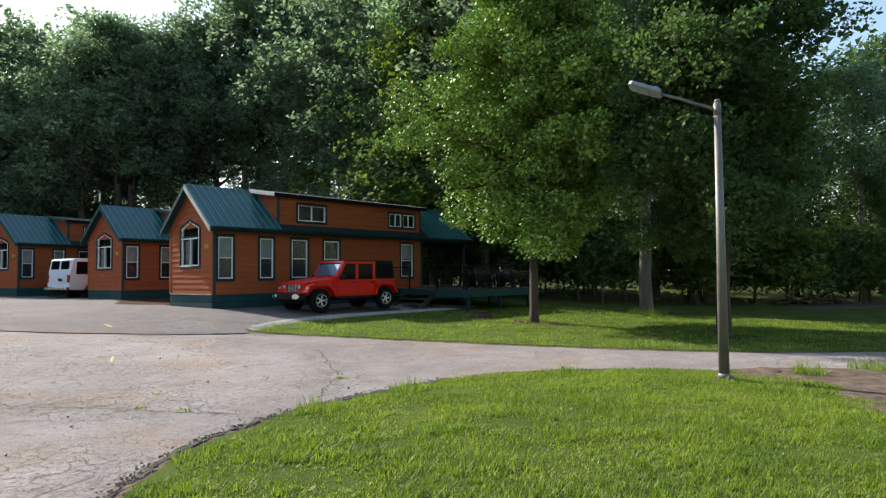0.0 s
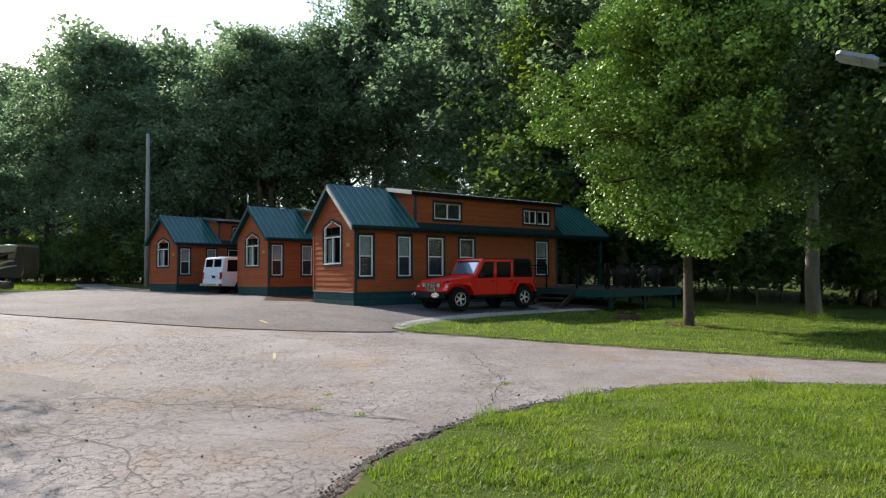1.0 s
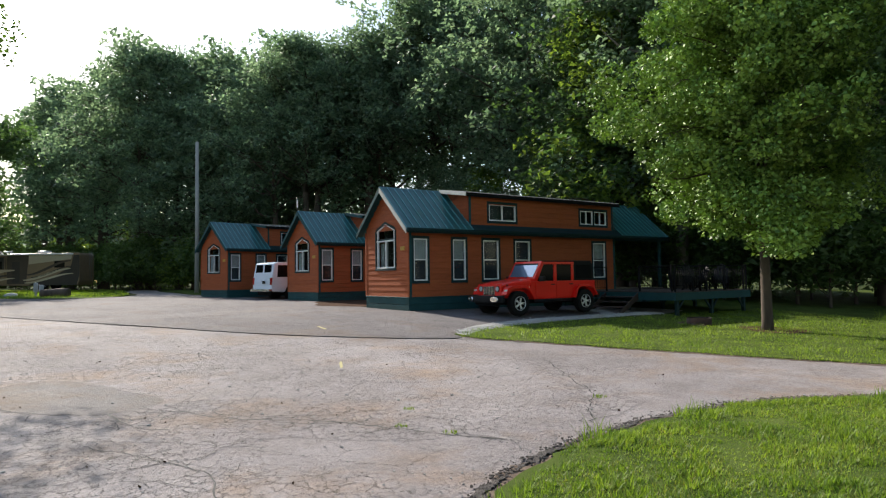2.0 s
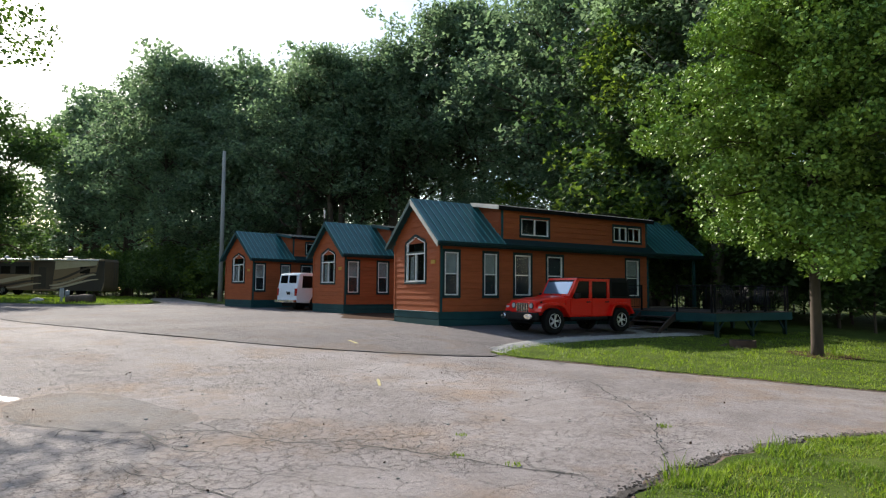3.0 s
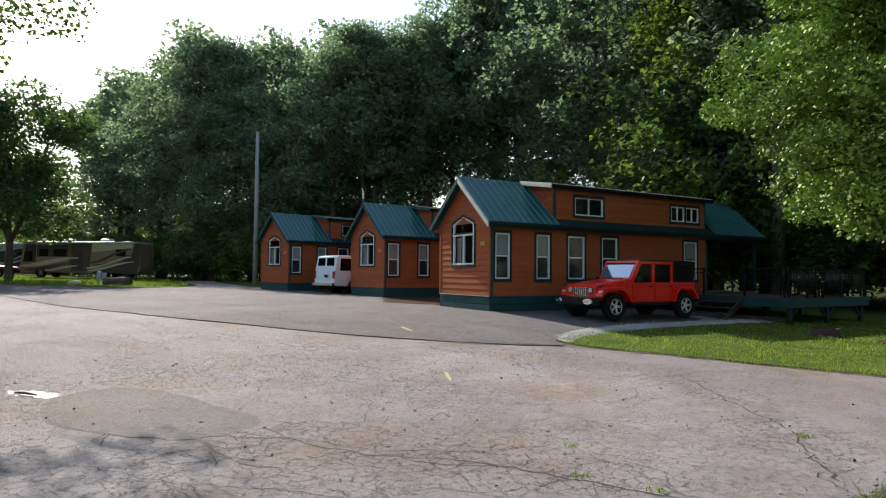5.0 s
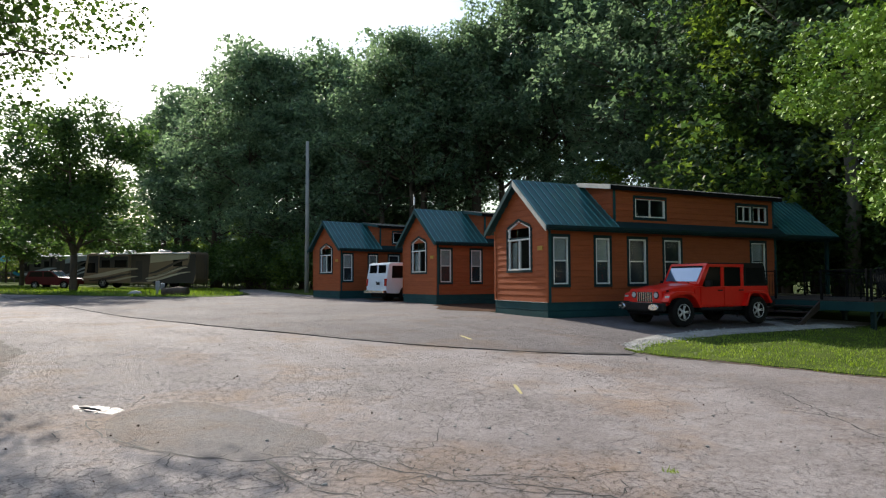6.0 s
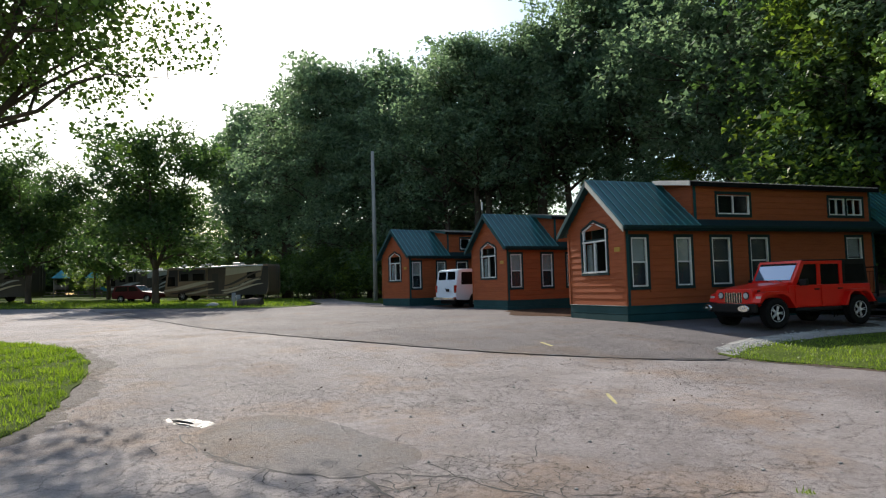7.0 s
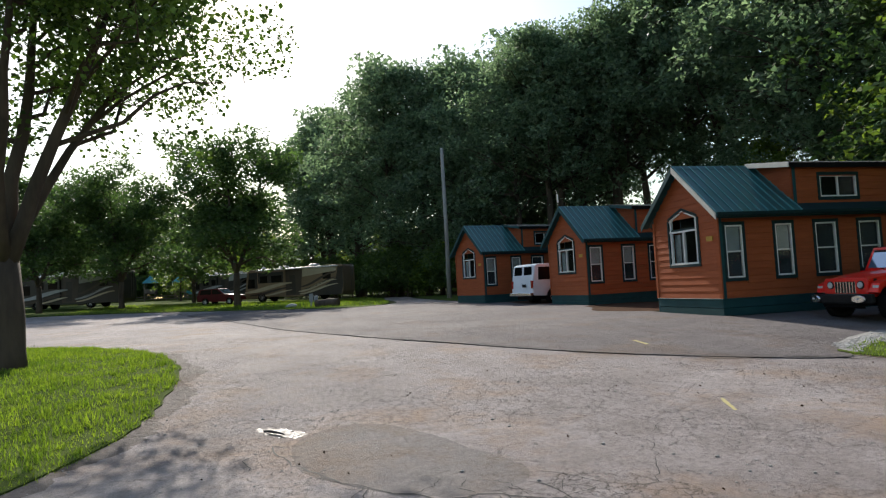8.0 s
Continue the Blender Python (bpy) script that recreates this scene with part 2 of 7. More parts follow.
TAIL_RED = surface("red_lens", (0.3, 0.01, 0.01), (0.4, 0.015, 0.012), 0.2, 4, relief=0, coat=0.5)
VAN_WHITE = surface("white_car_paint", (0.62, 0.67, 0.74), (0.70, 0.74, 0.80), 0.4, 1, coat=0.1, relief=0, spec=0.3)
RV_TAN = surface("tan_coach_paint", (0.20, 0.132, 0.075), (0.25, 0.168, 0.098), 0.5, 1, coat=0.1, relief=0)
RV_CREAM = surface("cream_coach_paint", (0.46, 0.38, 0.27), (0.54, 0.455, 0.33), 0.5, 1, coat=0.1, relief=0)
RV_BROWN = surface("brown_coach_paint", (0.035, 0.022, 0.017), (0.05, 0.033, 0.026), 0.5, 1, coat=0.1, relief=0)
RV_DARK = surface("dark_coach_paint", (0.012, 0.009, 0.009), (0.02, 0.016, 0.015), 0.5, 1, coat=0.1, relief=0)
RV_GREY = surface("grey_coach_paint", (0.30, 0.31, 0.33), (0.4, 0.41, 0.43), 0.5, 1, coat=0.1, relief=0)
MAROON = surface("maroon_car_paint", (0.085, 0.004, 0.008), (0.11, 0.006, 0.010), 0.5, 1, coat=0.05, relief=0, spec=0.2)
PLAY_TEAL = surface("teal_playground_plastic", (0.03, 0.22, 0.25), (0.05, 0.30, 0.33), 0.4, 3, relief=0)
SENSOR_BLUE = surface("blue_sensor_cap", (0.03, 0.10, 0.42), (0.05, 0.14, 0.5), 0.4, 4, relief=0)
CONCRETE = surface("weathered_concrete", (0.30, 0.29, 0.27), (0.44, 0.42, 0.39), 0.85, 2, fine=70, relief=0.5)
LITTER = surface("leaf_litter", (0.045, 0.027, 0.018), (0.10, 0.062, 0.042), 0.95, 4, fine=50, relief=1.0, spec=0.02)
MEADOW = surface("meadow_grass", (0.09, 0.11, 0.03), (0.16, 0.17, 0.05), 0.95, 0.4, fine=8, relief=0.8, spec=0.02)
SEAM = surface("dark_tar", (0.014, 0.013, 0.012), (0.035, 0.032, 0.03), 0.85, 5, relief=0.6)

# ---- building tools ----
def hgt(x, y):
    """The height of the ground: level round the cabins, falling gently towards the lawn and road in front of them."""
    def sp(u, s):
        return s * math.log1p(math.exp(max(-50, min(50, u / s))))
    fade = 1 / (1 + math.exp(max(-50, min(50, (y - 4) / 1.5))))
    rise = 0.9 * min(1, max(0, (y - 30) / 40)) * min(1, max(0, (-x - 8) / 22))
    back = 0.0085 * (sp(y - 5, 2.0) - sp(y - 35, 2.0))
    return rise + back - 0.062 * sp(-y - 0.3, 1.0) + 0.058 * sp(-y - 9.5, 1.5) - 0.12 * math.tanh(x / 16) * fade


def mesh_of(name, bm, material, smooth=False):
    me = bpy.data.meshes.new(name)
    bm.to_mesh(me)
    bm.free()
    me.materials.append(material)
    if smooth:
        for f in me.polygons:
            f.use_smooth = True
    return me


def part(name, bm, material, parent, label="", smooth=False):
    ob = new(name, bm if isinstance(bm, bpy.types.Mesh) else mesh_of(name, bm, material, smooth))
    ob.parent = parent
    if label:
        ob["label"] = label
    return ob


def thing(name, m, label, category, group="", kind=""):
    ob = new(name)
    ob.empty_display_size = 0.3
    ob.matrix_world = m
    return tagged(ob, label, category, group, kind)


def solid(name, bm, material, label, category, group="", kind="", m=None, smooth=False):
    ob = new(name, bm if isinstance(bm, bpy.types.Mesh) else mesh_of(name, bm, material, smooth))
    if m is not None:
        ob.matrix_world = m
    return tagged(ob, label, category, group, kind)


def box(bm, x0, x1, y0, y1, z0, z1, bevel=0.0):
    r = bmesh.ops.create_cube(bm, size=1.0, matrix=Matrix.LocRotScale(((x0 + x1) / 2, (y0 + y1) / 2, (z0 + z1) / 2), None, (abs(x1 - x0), abs(y1 - y0), abs(z1 - z0))))
    if bevel:
        es = {e for v in r["verts"] for e in v.link_edges}
        bmesh.ops.bevel(bm, geom=list(es), offset=bevel, segments=2, affect="EDGES", profile=0.6)
    return bm


def bx(*a, **k):
    return box(bmesh.new(), *a, **k)


def tube(bm, p, q, r0, r1=None, n=8, caps=True):
    p, q = Vector(p), Vector(q)
    r1 = r0 if r1 is None else r1
    d = q - p
    t = d.to_track_quat("Z", "Y").to_matrix()
    rings = []
    for c, r in ((p, r0), (q, r1)):
        rings.append([bm.verts.new(c + t @ Vector((r * math.cos(2 * math.pi * k / n), r * math.sin(2 * math.pi * k / n), 0))) for k in range(n)])
    for k in range(n):
        f = bm.faces.new((rings[0][k], rings[0][(k + 1) % n], rings[1][(k + 1) % n], rings[1][k]))
        f.smooth = True
    if caps:
        bm.faces.new(rings[0][::-1])
        bm.faces.new(rings[1])
    return bm


def bent_tube(bm, pts, radii, n=8):
    """A round limb along points, with a radius at each."""
    rings = []
    t, last = None, None
    for k, c in enumerate(pts):
        c = Vector(c)
        d = (Vector(pts[min(k + 1, len(pts) - 1)]) - Vector(pts[max(k - 1, 0)])).normalized()
        t = d.to_track_quat("Z", "Y").to_matrix() if t is None else last.rotation_difference(d).to_matrix() @ t
        last = d
        rings.append([bm.verts.new(c + t @ Vector((radii[k] * math.cos(2 * math.pi * j / n), radii[k] * math.sin(2 * math.pi * j / n), 0))) for j in range(n)])
    for a, b in zip(rings, rings[1:]):
        for j in range(n):
            f = bm.faces.new((a[j], a[(j + 1) % n], b[(j + 1) % n], b[j]))
            f.smooth = True
    bm.faces.new(rings[0][::-1])
    bm.faces.new(rings[-1])
    return bm


def prism(bm, outline, axis, a, b, bevel=0.0):
    """A flat outline drawn out along an axis (0 x, 1 y, 2 z) from a to b. The outline gives the two other coordinates."""
    def at(u, w, s):
        return ((s, u, w), (u, s, w), (u, w, s))[axis]
    lo = [bm.verts.new(at(u, w, a)) for u, w in outline]
    hi = [bm.verts.new(at(u, w, b)) for u, w in outline]
    n = len(outline)
    fs = [bm.faces.new(lo), bm.faces.new(hi[::-1])]
    for k in range(n):
        fs.append(bm.faces.new((lo[k], hi[k], hi[(k + 1) % n], lo[(k + 1) % n])))
    bmesh.ops.recalc_face_normals(bm, faces=fs)
    if bevel:
        es = {e for v in lo + hi for e in v.link_edges}
        bmesh.ops.bevel(bm, geom=list(es), offset=bevel, segments=2, affect="EDGES", profile=0.6)
    return bm


def sheet(outline, lift, step=2.0, skirt=0.0):
    """A paving or lawn that follows the ground, inside an outline, with its edge turned down by skirt."""
    bm = bmesh.new()
    bm.faces.new([bm.verts.new((x, y, 0)) for x, y in outline])
    xs, ys = [p[0] for p in outline], [p[1] for p in outline]
    for axis, lo, hi in ((0, min(xs), max(xs)), (1, min(ys), max(ys))):
        c = lo + step
        while c < hi:
            nrm = (1, 0, 0) if axis == 0 else (0, 1, 0)
            co = (c, 0, 0) if axis == 0 else (0, c, 0)
            bmesh.ops.bisect_plane(bm, geom=bm.verts[:] + bm.edges[:] + bm.faces[:], plane_co=co, plane_no=nrm)
            c += step
    bmesh.ops.triangulate(bm, faces=bm.faces[:])
    rim = [e for e in bm.edges if len(e.link_faces) == 1]
    for v in bm.verts:
        v.co.z = hgt(v.co.x, v.co.y) + lift
    if skirt:
        r = bmesh.ops.extrude_edge_only(bm, edges=rim)
        for v in r["geom"]:
            if isinstance(v, bmesh.types.BMVert):
                v.co.z -= skirt
    bmesh.ops.recalc_face_normals(bm, faces=bm.faces[:])
    if sum(f.normal.z for f in bm.faces) < 0:
        bmesh.ops.reverse_faces(bm, faces=bm.faces[:])
    return bm


def curve_round(points, steps=6, wobble=0.0, seed=1):
    """A closed outline rounded through its points, with an uneven edge."""
    rng = random.Random(seed)
    out, n = [], len(points)
    for k in range(n):
        p0, p1, p2, p3 = (Vector(points[(k + j) % n]) for j in (-1, 0, 1, 2))
        for s in range(steps):
            t = s / steps
            q = 0.5 * (2 * p1 + (p2 - p0) * t + (2 * p0 - 5 * p1 + 4 * p2 - p3) * t * t + (3 * p1 - p0 - 3 * p2 + p3) * t**3)
            out.append((q.x + rng.uniform(-wobble, wobble), q.y + rng.uniform(-wobble, wobble)))
    return out


def inside(x, y, poly):
    hit, n = False, len(poly)
    for k in range(n):
        (x0, y0), (x1, y1) = poly[k], poly[(k + 1) % n]
        if (y0 > y) != (y1 > y) and x < (x1 - x0) * (y - y0) / (y1 - y0) + x0:
            hit = not hit
    return hit


def mesh_arrays(name, verts, faces, material):
    """A mesh from arrays of corners and of faces that all have the same number of corners."""
    me = bpy.data.meshes.new(name)
    n, c = faces.shape
    me.vertices.add(len(verts))
    me.vertices.foreach_set("co", np.asarray(verts, np.float32).ravel())
    me.loops.add(c * n)
    me.loops.foreach_set("vertex_index", np.asarray(faces, np.int32).ravel())
    me.polygons.add(n)
    me.polygons.foreach_set("loop_start", np.arange(0, c * n, c, dtype=np.int32))
    me.update(calc_edges=True)
    me.validate()
    me.materials.append(material)
    return me


def leaves_mesh(name, centres, size, material, rng, simple=False):
    """Pointed leaves that mostly face up and hang a little; near ones are folded along the rib, simple ones are single pointed blades."""
    n = len(centres)
    up = np.concatenate([rng.normal(size=(n, 2)) * (0.85 if simple else 1.1), np.ones((n, 1))], 1)
    up /= np.linalg.norm(up, axis=1, keepdims=True)
    a = np.cross(up, rng.normal(size=(n, 3)))
    a /= np.linalg.norm(a, axis=1, keepdims=True) + 1e-9
    a[a[:, 2] > 0] *= -1
    b = np.cross(up, a)
    s = size * rng.uniform(0.6, 1.35, (n, 1))
    base, tip = centres - a * s * 0.5, centres + a * s * 0.5
    if simple:
        v = np.stack([base + b * s * 0.36, base - b * s * 0.36, tip], 1).reshape(-1, 3)
        return mesh_arrays(name, v, np.arange(3 * n).reshape(-1, 3), material)
    mid = centres - a * s * 0.08
    fold = up * s * 0.10
    v = np.stack([base, mid + b * s * 0.42 + fold, tip, mid - b * s * 0.42 + fold], 1).reshape(-1, 3)
    return mesh_arrays(name, v, np.arange(4 * n).reshape(-1, 4), material)


def blades_mesh(name, roots, height, width, material, rng, lean=0.5):
    n = len(roots)
    yaw = rng.uniform(0, 2 * math.pi, n)
    h = height * rng.uniform(0.45, 1.3, n)
    x, y = roots[:, 0], roots[:, 1]
    wave = np.sin(2.1 * x + 1.3 * np.sin(1.7 * y)) * np.sin(2.6 * y + 1.1 * np.sin(2.3 * x)) + 0.6 * np.sin(5.3 * x + 2 * np.sin(4.1 * y))
    h = h * (1 + 0.42 * wave)
    side = np.stack([np.cos(yaw), np.sin(yaw), np.zeros(n)], 1) * (width * rng.uniform(0.6, 1.3, n))[:, None]
    tilt = np.stack([-np.sin(yaw), np.cos(yaw), np.zeros(n)], 1) * (h * lean * rng.uniform(0.1, 1.2, n))[:, None]
    up = np.stack([np.zeros(n), np.zeros(n), h], 1)
    v = np.stack([roots - side, roots + side, roots + up + tilt + side * 0.12, roots + up + tilt - side * 0.12], 1).reshape(-1, 3)
    return mesh_arrays(name, v, np.arange(4 * n).reshape(-1, 4), material)

# ---- ground, roads and lawns ----
def ground_mesh():
    near = [-70 + 2.0 * k for k in range(71)]
    xs = [-900, -500, -300, -180, -120, -90] + near + [80, 100, 140, 200, 320, 520, 900]
    ys = [-900, -500, -300, -180, -120, -90] + near + [80, 100, 140, 200, 320, 520, 900]
    bm = bmesh.new()
    grid = [[bm.verts.new((x, y, hgt(x, y))) for x in xs] for y in ys]
    for r, s in zip(grid, grid[1:]):
        for k in range(len(xs) - 1):
            bm.faces.new((r[k], r[k + 1], s[k + 1], s[k]))
    return bm


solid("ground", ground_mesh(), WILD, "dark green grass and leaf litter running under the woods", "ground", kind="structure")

LOT = curve_round([(-2.4, -6.0), (-0.7, -8.6), (0.7, -11.4), (1.9, -14.2), (3.4, -17.0), (6.4, -20.0), (12, -24.6), (22, -31), (19, -36), (8, -28), (0.5, -21.5), (-3, -19),
                   (-6, -18), (-9, -19), (-11.5, -26), (-13, -40), (-19.5, -40), (-20.5, -26), (-18.2, -16), (-16.6, -11), (-15.4, -8.8), (-14.9, -6.6), (-14.8, -4.5), (-15.3, -1.8), (-17.0, 1.4), (-20.6, 6.2),
                   (-26, 10), (-40, 18), (-70, 34), (-66, 46), (-44, 42), (-27, 40), (-16.5, 33), (-13.5, 30.5), (-9, 26.5), (-6.5, 26.6), (-4.2, 30), (-3.4, 40), (-1.6, 52), (0.8, 52), (-0.8, 40), (-1.1, 32), (-1.0, 27), (0.2, 24), (0.2, 14), (-0.3, 5), (-0.6, -2), (-1.0, -4.6)], 5, 0.035, 3)
solid("road", sheet(LOT, 0.022, 1.6), ROAD, "worn pinkish-grey asphalt road with crazed cracks and gravel", "road", kind="structure")
APRON_LINE = curve_round([(-18.2, 28.0), (-14.6, 16), (-12.3, 7.3), (-10.2, 0.9), (-8.4, -1.9), (-6.6, -4.0), (-4.6, -5.6), (-2.7, -6.6), (-1.4, -5.6), (3, -5.25), (7.6, -5.0), (8.6, -3.6), (8.2, -1.2), (6, -0.25), (1.5, -0.2), (-0.1, 0.0), (-0.15, 3.2), (0.8, 5.0), (3, 7.2), (3, 9.9), (1.0, 10.2), (0.6, 13.2), (2.2, 14.6), (9, 15.6), (9, 18.2), (0.2, 18.8), (-0.9, 19.0), (-1.9, 22.0), (-2.6, 24.2), (-6.4, 25.9), (-9.4, 26.3), (-13.8, 30.2), (-16.5, 31.6)], 5, 0.02, 4)
solid("pavement", sheet(APRON_LINE, 0.040, 1.6, 0.03), APRON, "smooth grey asphalt parking apron in front of cabins", "pavement", kind="structure")

# the seam of broken tar between the old road and the apron
bm = bmesh.new()
rng = random.Random(5)
line = [(-19.5, 33), (-18.2, 28), (-14.6, 16), (-12.3, 7.3), (-10.2, 0.9), (-8.4, -1.9), (-6.6, -4.0), (-4.6, -5.6), (-2.7, -6.6), (-1.6, -8.2)]
for off, wide, gap in ((0.0, 0.034, 0.22), (0.14, 0.026, 0.4), (-0.16, 0.02, 0.6)):
    prev, open_, drift = None, True, 0.0
    for (x0, y0), (x1, y1) in zip(line, line[1:]):
        run = math.hypot(x1 - x0, y1 - y0)
        nx, ny = (y1 - y0) / run, (x0 - x1) / run
        for k in range(int(run / 0.16)):
            t = k / int(run / 0.16)
            drift = drift * 0.85 + rng.gauss(0, 0.03)
            if rng.random() < 0.12:
                open_ = rng.random() > gap
            d = off + drift
            w = wide * rng.uniform(0.15, 1.0) * (1.6 if rng.random() < 0.1 else 1.0) * (1 if open_ else 0.12)
            x, y = x0 + (x1 - x0) * t, y0 + (y1 - y0) * t
            cur = [bm.verts.new((x + nx * e, y + ny * e, hgt(x, y) + 0.05)) for e in (d - w, d + w)]
            if prev:
                bm.faces.new((prev[0], prev[1], cur[1], cur[0]))
            prev = cur
bmesh.ops.recalc_face_normals(bm, faces=bm.faces[:])
solid("road_seam", bm, SEAM, "dark crumbling tar seam across the asphalt", "seam", kind="structure")

NEAR_LAWN = curve_round([(-10.6, -17.6), (-9.3, -16.1), (-8.3, -15.4), (-7.3, -15.05), (-6.0, -14.8), (-4.6, -14.75), (-3.2, -15.0), (-1.9, -15.7), (-0.8, -16.9), (-0.25, -18.3), (-0.7, -19.6), (-1.9, -20.4), (-2.2, -24), (-3, -34), (-10.5, -34), (-11.0, -24), (-11.0, -19.5)], 7, 0.05, 8)
FAR_LAWN = curve_round([(-2.35, -6.35), (-1.0, -5.5), (3, -4.75), (7.8, -4.55), (9.6, -3.8), (8.6, -0.3), (15.6, -0.5), (16.5, 3.6), (30, 4), (46, -10), (48, -34), (30, -34), (14, -25.6), (6.1, -20.0), (3.1, -17.0), (1.6, -14.2), (0.45, -11.4), (-1.0, -8.6)], 7, 0.05, 9)
LEFT_ISLAND = curve_round([(-14.05, -4.4), (-14.3, -2.2), (-15.15, 0.1), (-16.4, 2.1), (-18.8, 5.2), (-25.5, 9.2), (-34, 9), (-50, 2), (-60, -14), (-40, -26), (-20, -22), (-17, -16), (-15.6, -11), (-14.5, -8.4), (-14.08, -6.6)], 7, 0.05, 10)
LANE_GRASS = curve_round([(-0.8, 25.2), (1.0, 23.9), (3.0, 25), (4.5, 32), (4.5, 46), (0.6, 46), (-0.6, 34)], 7, 0.08, 13)
RV_LAWN = curve_round([(-13.4, 29.9), (-9, 25.4), (-6.8, 25.4), (-4.8, 29.6), (-3.8, 40), (-2.5, 56), (-14, 84), (-60, 95), (-66, 48), (-44, 43), (-27, 41), (-16.4, 33.6)], 7, 0.1, 11)
solid('meadow', sheet(curve_round([(-14, 99), (-20, 128), (-70, 134), (-75, 98), (-45, 96)], 6, 0.2, 12), 0.5, 3.0, 0.6), MEADOW, 'sunlit meadow of tall yellow-green grass', 'meadow', kind='structure')
lawns = []
for outline, words in ((NEAR_LAWN, "sunlit mown lawn beside the road, tufty at its edge"), (FAR_LAWN, "shaded mown lawn between the road and the woods"), (LEFT_ISLAND, "mown grass island round a large tree"), (RV_LAWN, "mown grass of the camping pitches"), (LANE_GRASS, "strip of grass between the lane and the woods")):
    lawns.append(solid("lawn", sheet(outline, 0.055, 1.6, 0.10), TURF, words, "lawn", kind="structure"))


def edge_soil(outline, lo, hi, width, seed, inner=-0.22, lift=0.0):
    """A ragged strip of bare soil between a lawn's edge and the paving."""
    r = random.Random(seed)
    bm = bmesh.new()
    rows = []
    for step in range(lo * 4, hi * 4):
        k, f = step // 4, (step % 4) / 4
        (x0, y0), (x1, y1) = outline[k % len(outline)], outline[(k + 1) % len(outline)]
        n = Vector((y1 - y0, x0 - x1)).normalized()
        x, y = x0 + (x1 - x0) * f, y0 + (y1 - y0) * f
        if inside(x + n.x * 0.2, y + n.y * 0.2, outline):
            n = -n
        a = inner + r.uniform(-0.03, 0.03)
        b = max(a + 0.025, width * (0.75 + 0.25 * math.sin(0.8 * step / 4 + seed) + 0.3 * noise.noise((x * 2.3, y * 2.3, seed)) + r.uniform(-0.12, 0.12)))
        rows.append([bm.verts.new((x + n.x * s, y + n.y * s, hgt(x + n.x * s, y + n.y * s) + z + r.uniform(-0.004, 0.004))) for s, z in ((a, 0.05 + lift), (a + (b - a) * r.uniform(0.45, 0.7), 0.05 + lift), (b, 0.021))])
    for p, q in zip(rows, rows[1:]):
        for j in (0, 1):
            bm.faces.new((p[j], q[j], q[j + 1], p[j + 1]))
    bmesh.ops.recalc_face_normals(bm, faces=bm.faces[:])
    return bm


solid("soil_edge", edge_soil(NEAR_LAWN, -7, 72, 0.2, 2, -0.3), SOIL, "strip of bare reddish soil along the lawn's edge", "soil", kind="structure")
solid("soil_edge", edge_soil(LEFT_ISLAND, -42, 26, 0.42, 4, -0.3, -0.012), DIRTY_EDGE, "dirty strip of asphalt along the grass island", "soil", kind="structure")
solid("soil_edge", edge_soil(FAR_LAWN, 84, 126, 0.14, 6), SOIL, "strip of bare reddish soil along the lawn's edge", "soil", kind="structure")
solid("asphalt_lip", edge_soil(NEAR_LAWN, -7, 72, 0.21, 12, 0.08, -0.004), LIP, "dark broken lip of asphalt along the lawn", "asphalt edge", kind="structure")

# ---- cabins ----
CW, CL = 3.22, 10.95         # width of the gable, length of the closed part
PORCH = 14.5                 # end of the porch roof
EAVE_Y, EAVE_Z, RIDGE = -0.32, 2.94, 4.62
SLOPE = (RIDGE - EAVE_Z) / (CW / 2 - EAVE_Y)
SKIRT = 0.46


def roof_z(y):
    return RIDGE - SLOPE * abs(y - CW / 2)


def spans(lo, hi, z, holes):
    """The stretches of a course at height z that no opening interrupts."""
    out, at = [], lo
    for a, b, z0, z1 in sorted(holes):
        if z0 < z < z1 and b > at and a < hi:
            if a - at > 0.02:
                out.append((at, a))
            at = max(at, b)
    if hi - at > 0.02:
        out.append((at, hi))
    return out


def courses(body, z0, z1, step, lo_hi, holes, place, clip=0.0):
    """Lapped boards, one object each, on a wall. lo_hi gives the wall's stretch at a height; place turns (along, out, up) into a point."""
    z = z0
    while z < z1 - 0.03:
        top = min(z + step, z1)
        lo, hi = lo_hi((z + top) / 2)
        for a, b in spans(lo, hi, (z + top) / 2, holes):
            bm = bmesh.new()
            prof = ((0.0, z), (0.030, z), (0.032, z + 0.012), (0.014, top), (0.0, top))
            ends = []
            for s in (a + 0.002, b - 0.002):
                ends.append([bm.verts.new(place(s, o, u)) for o, u in prof])
            n = len(prof)
            for k in range(n):
                bm.faces.new((ends[0][k], ends[1][k], ends[1][(k + 1) % n], ends[0][(k + 1) % n]))
            bm.faces.new(ends[0])
            bm.faces.new(ends[1][::-1])
            bmesh.ops.recalc_face_normals(bm, faces=bm.faces[:])
            part("siding_board", bm, ORANGE, body)
        z += step


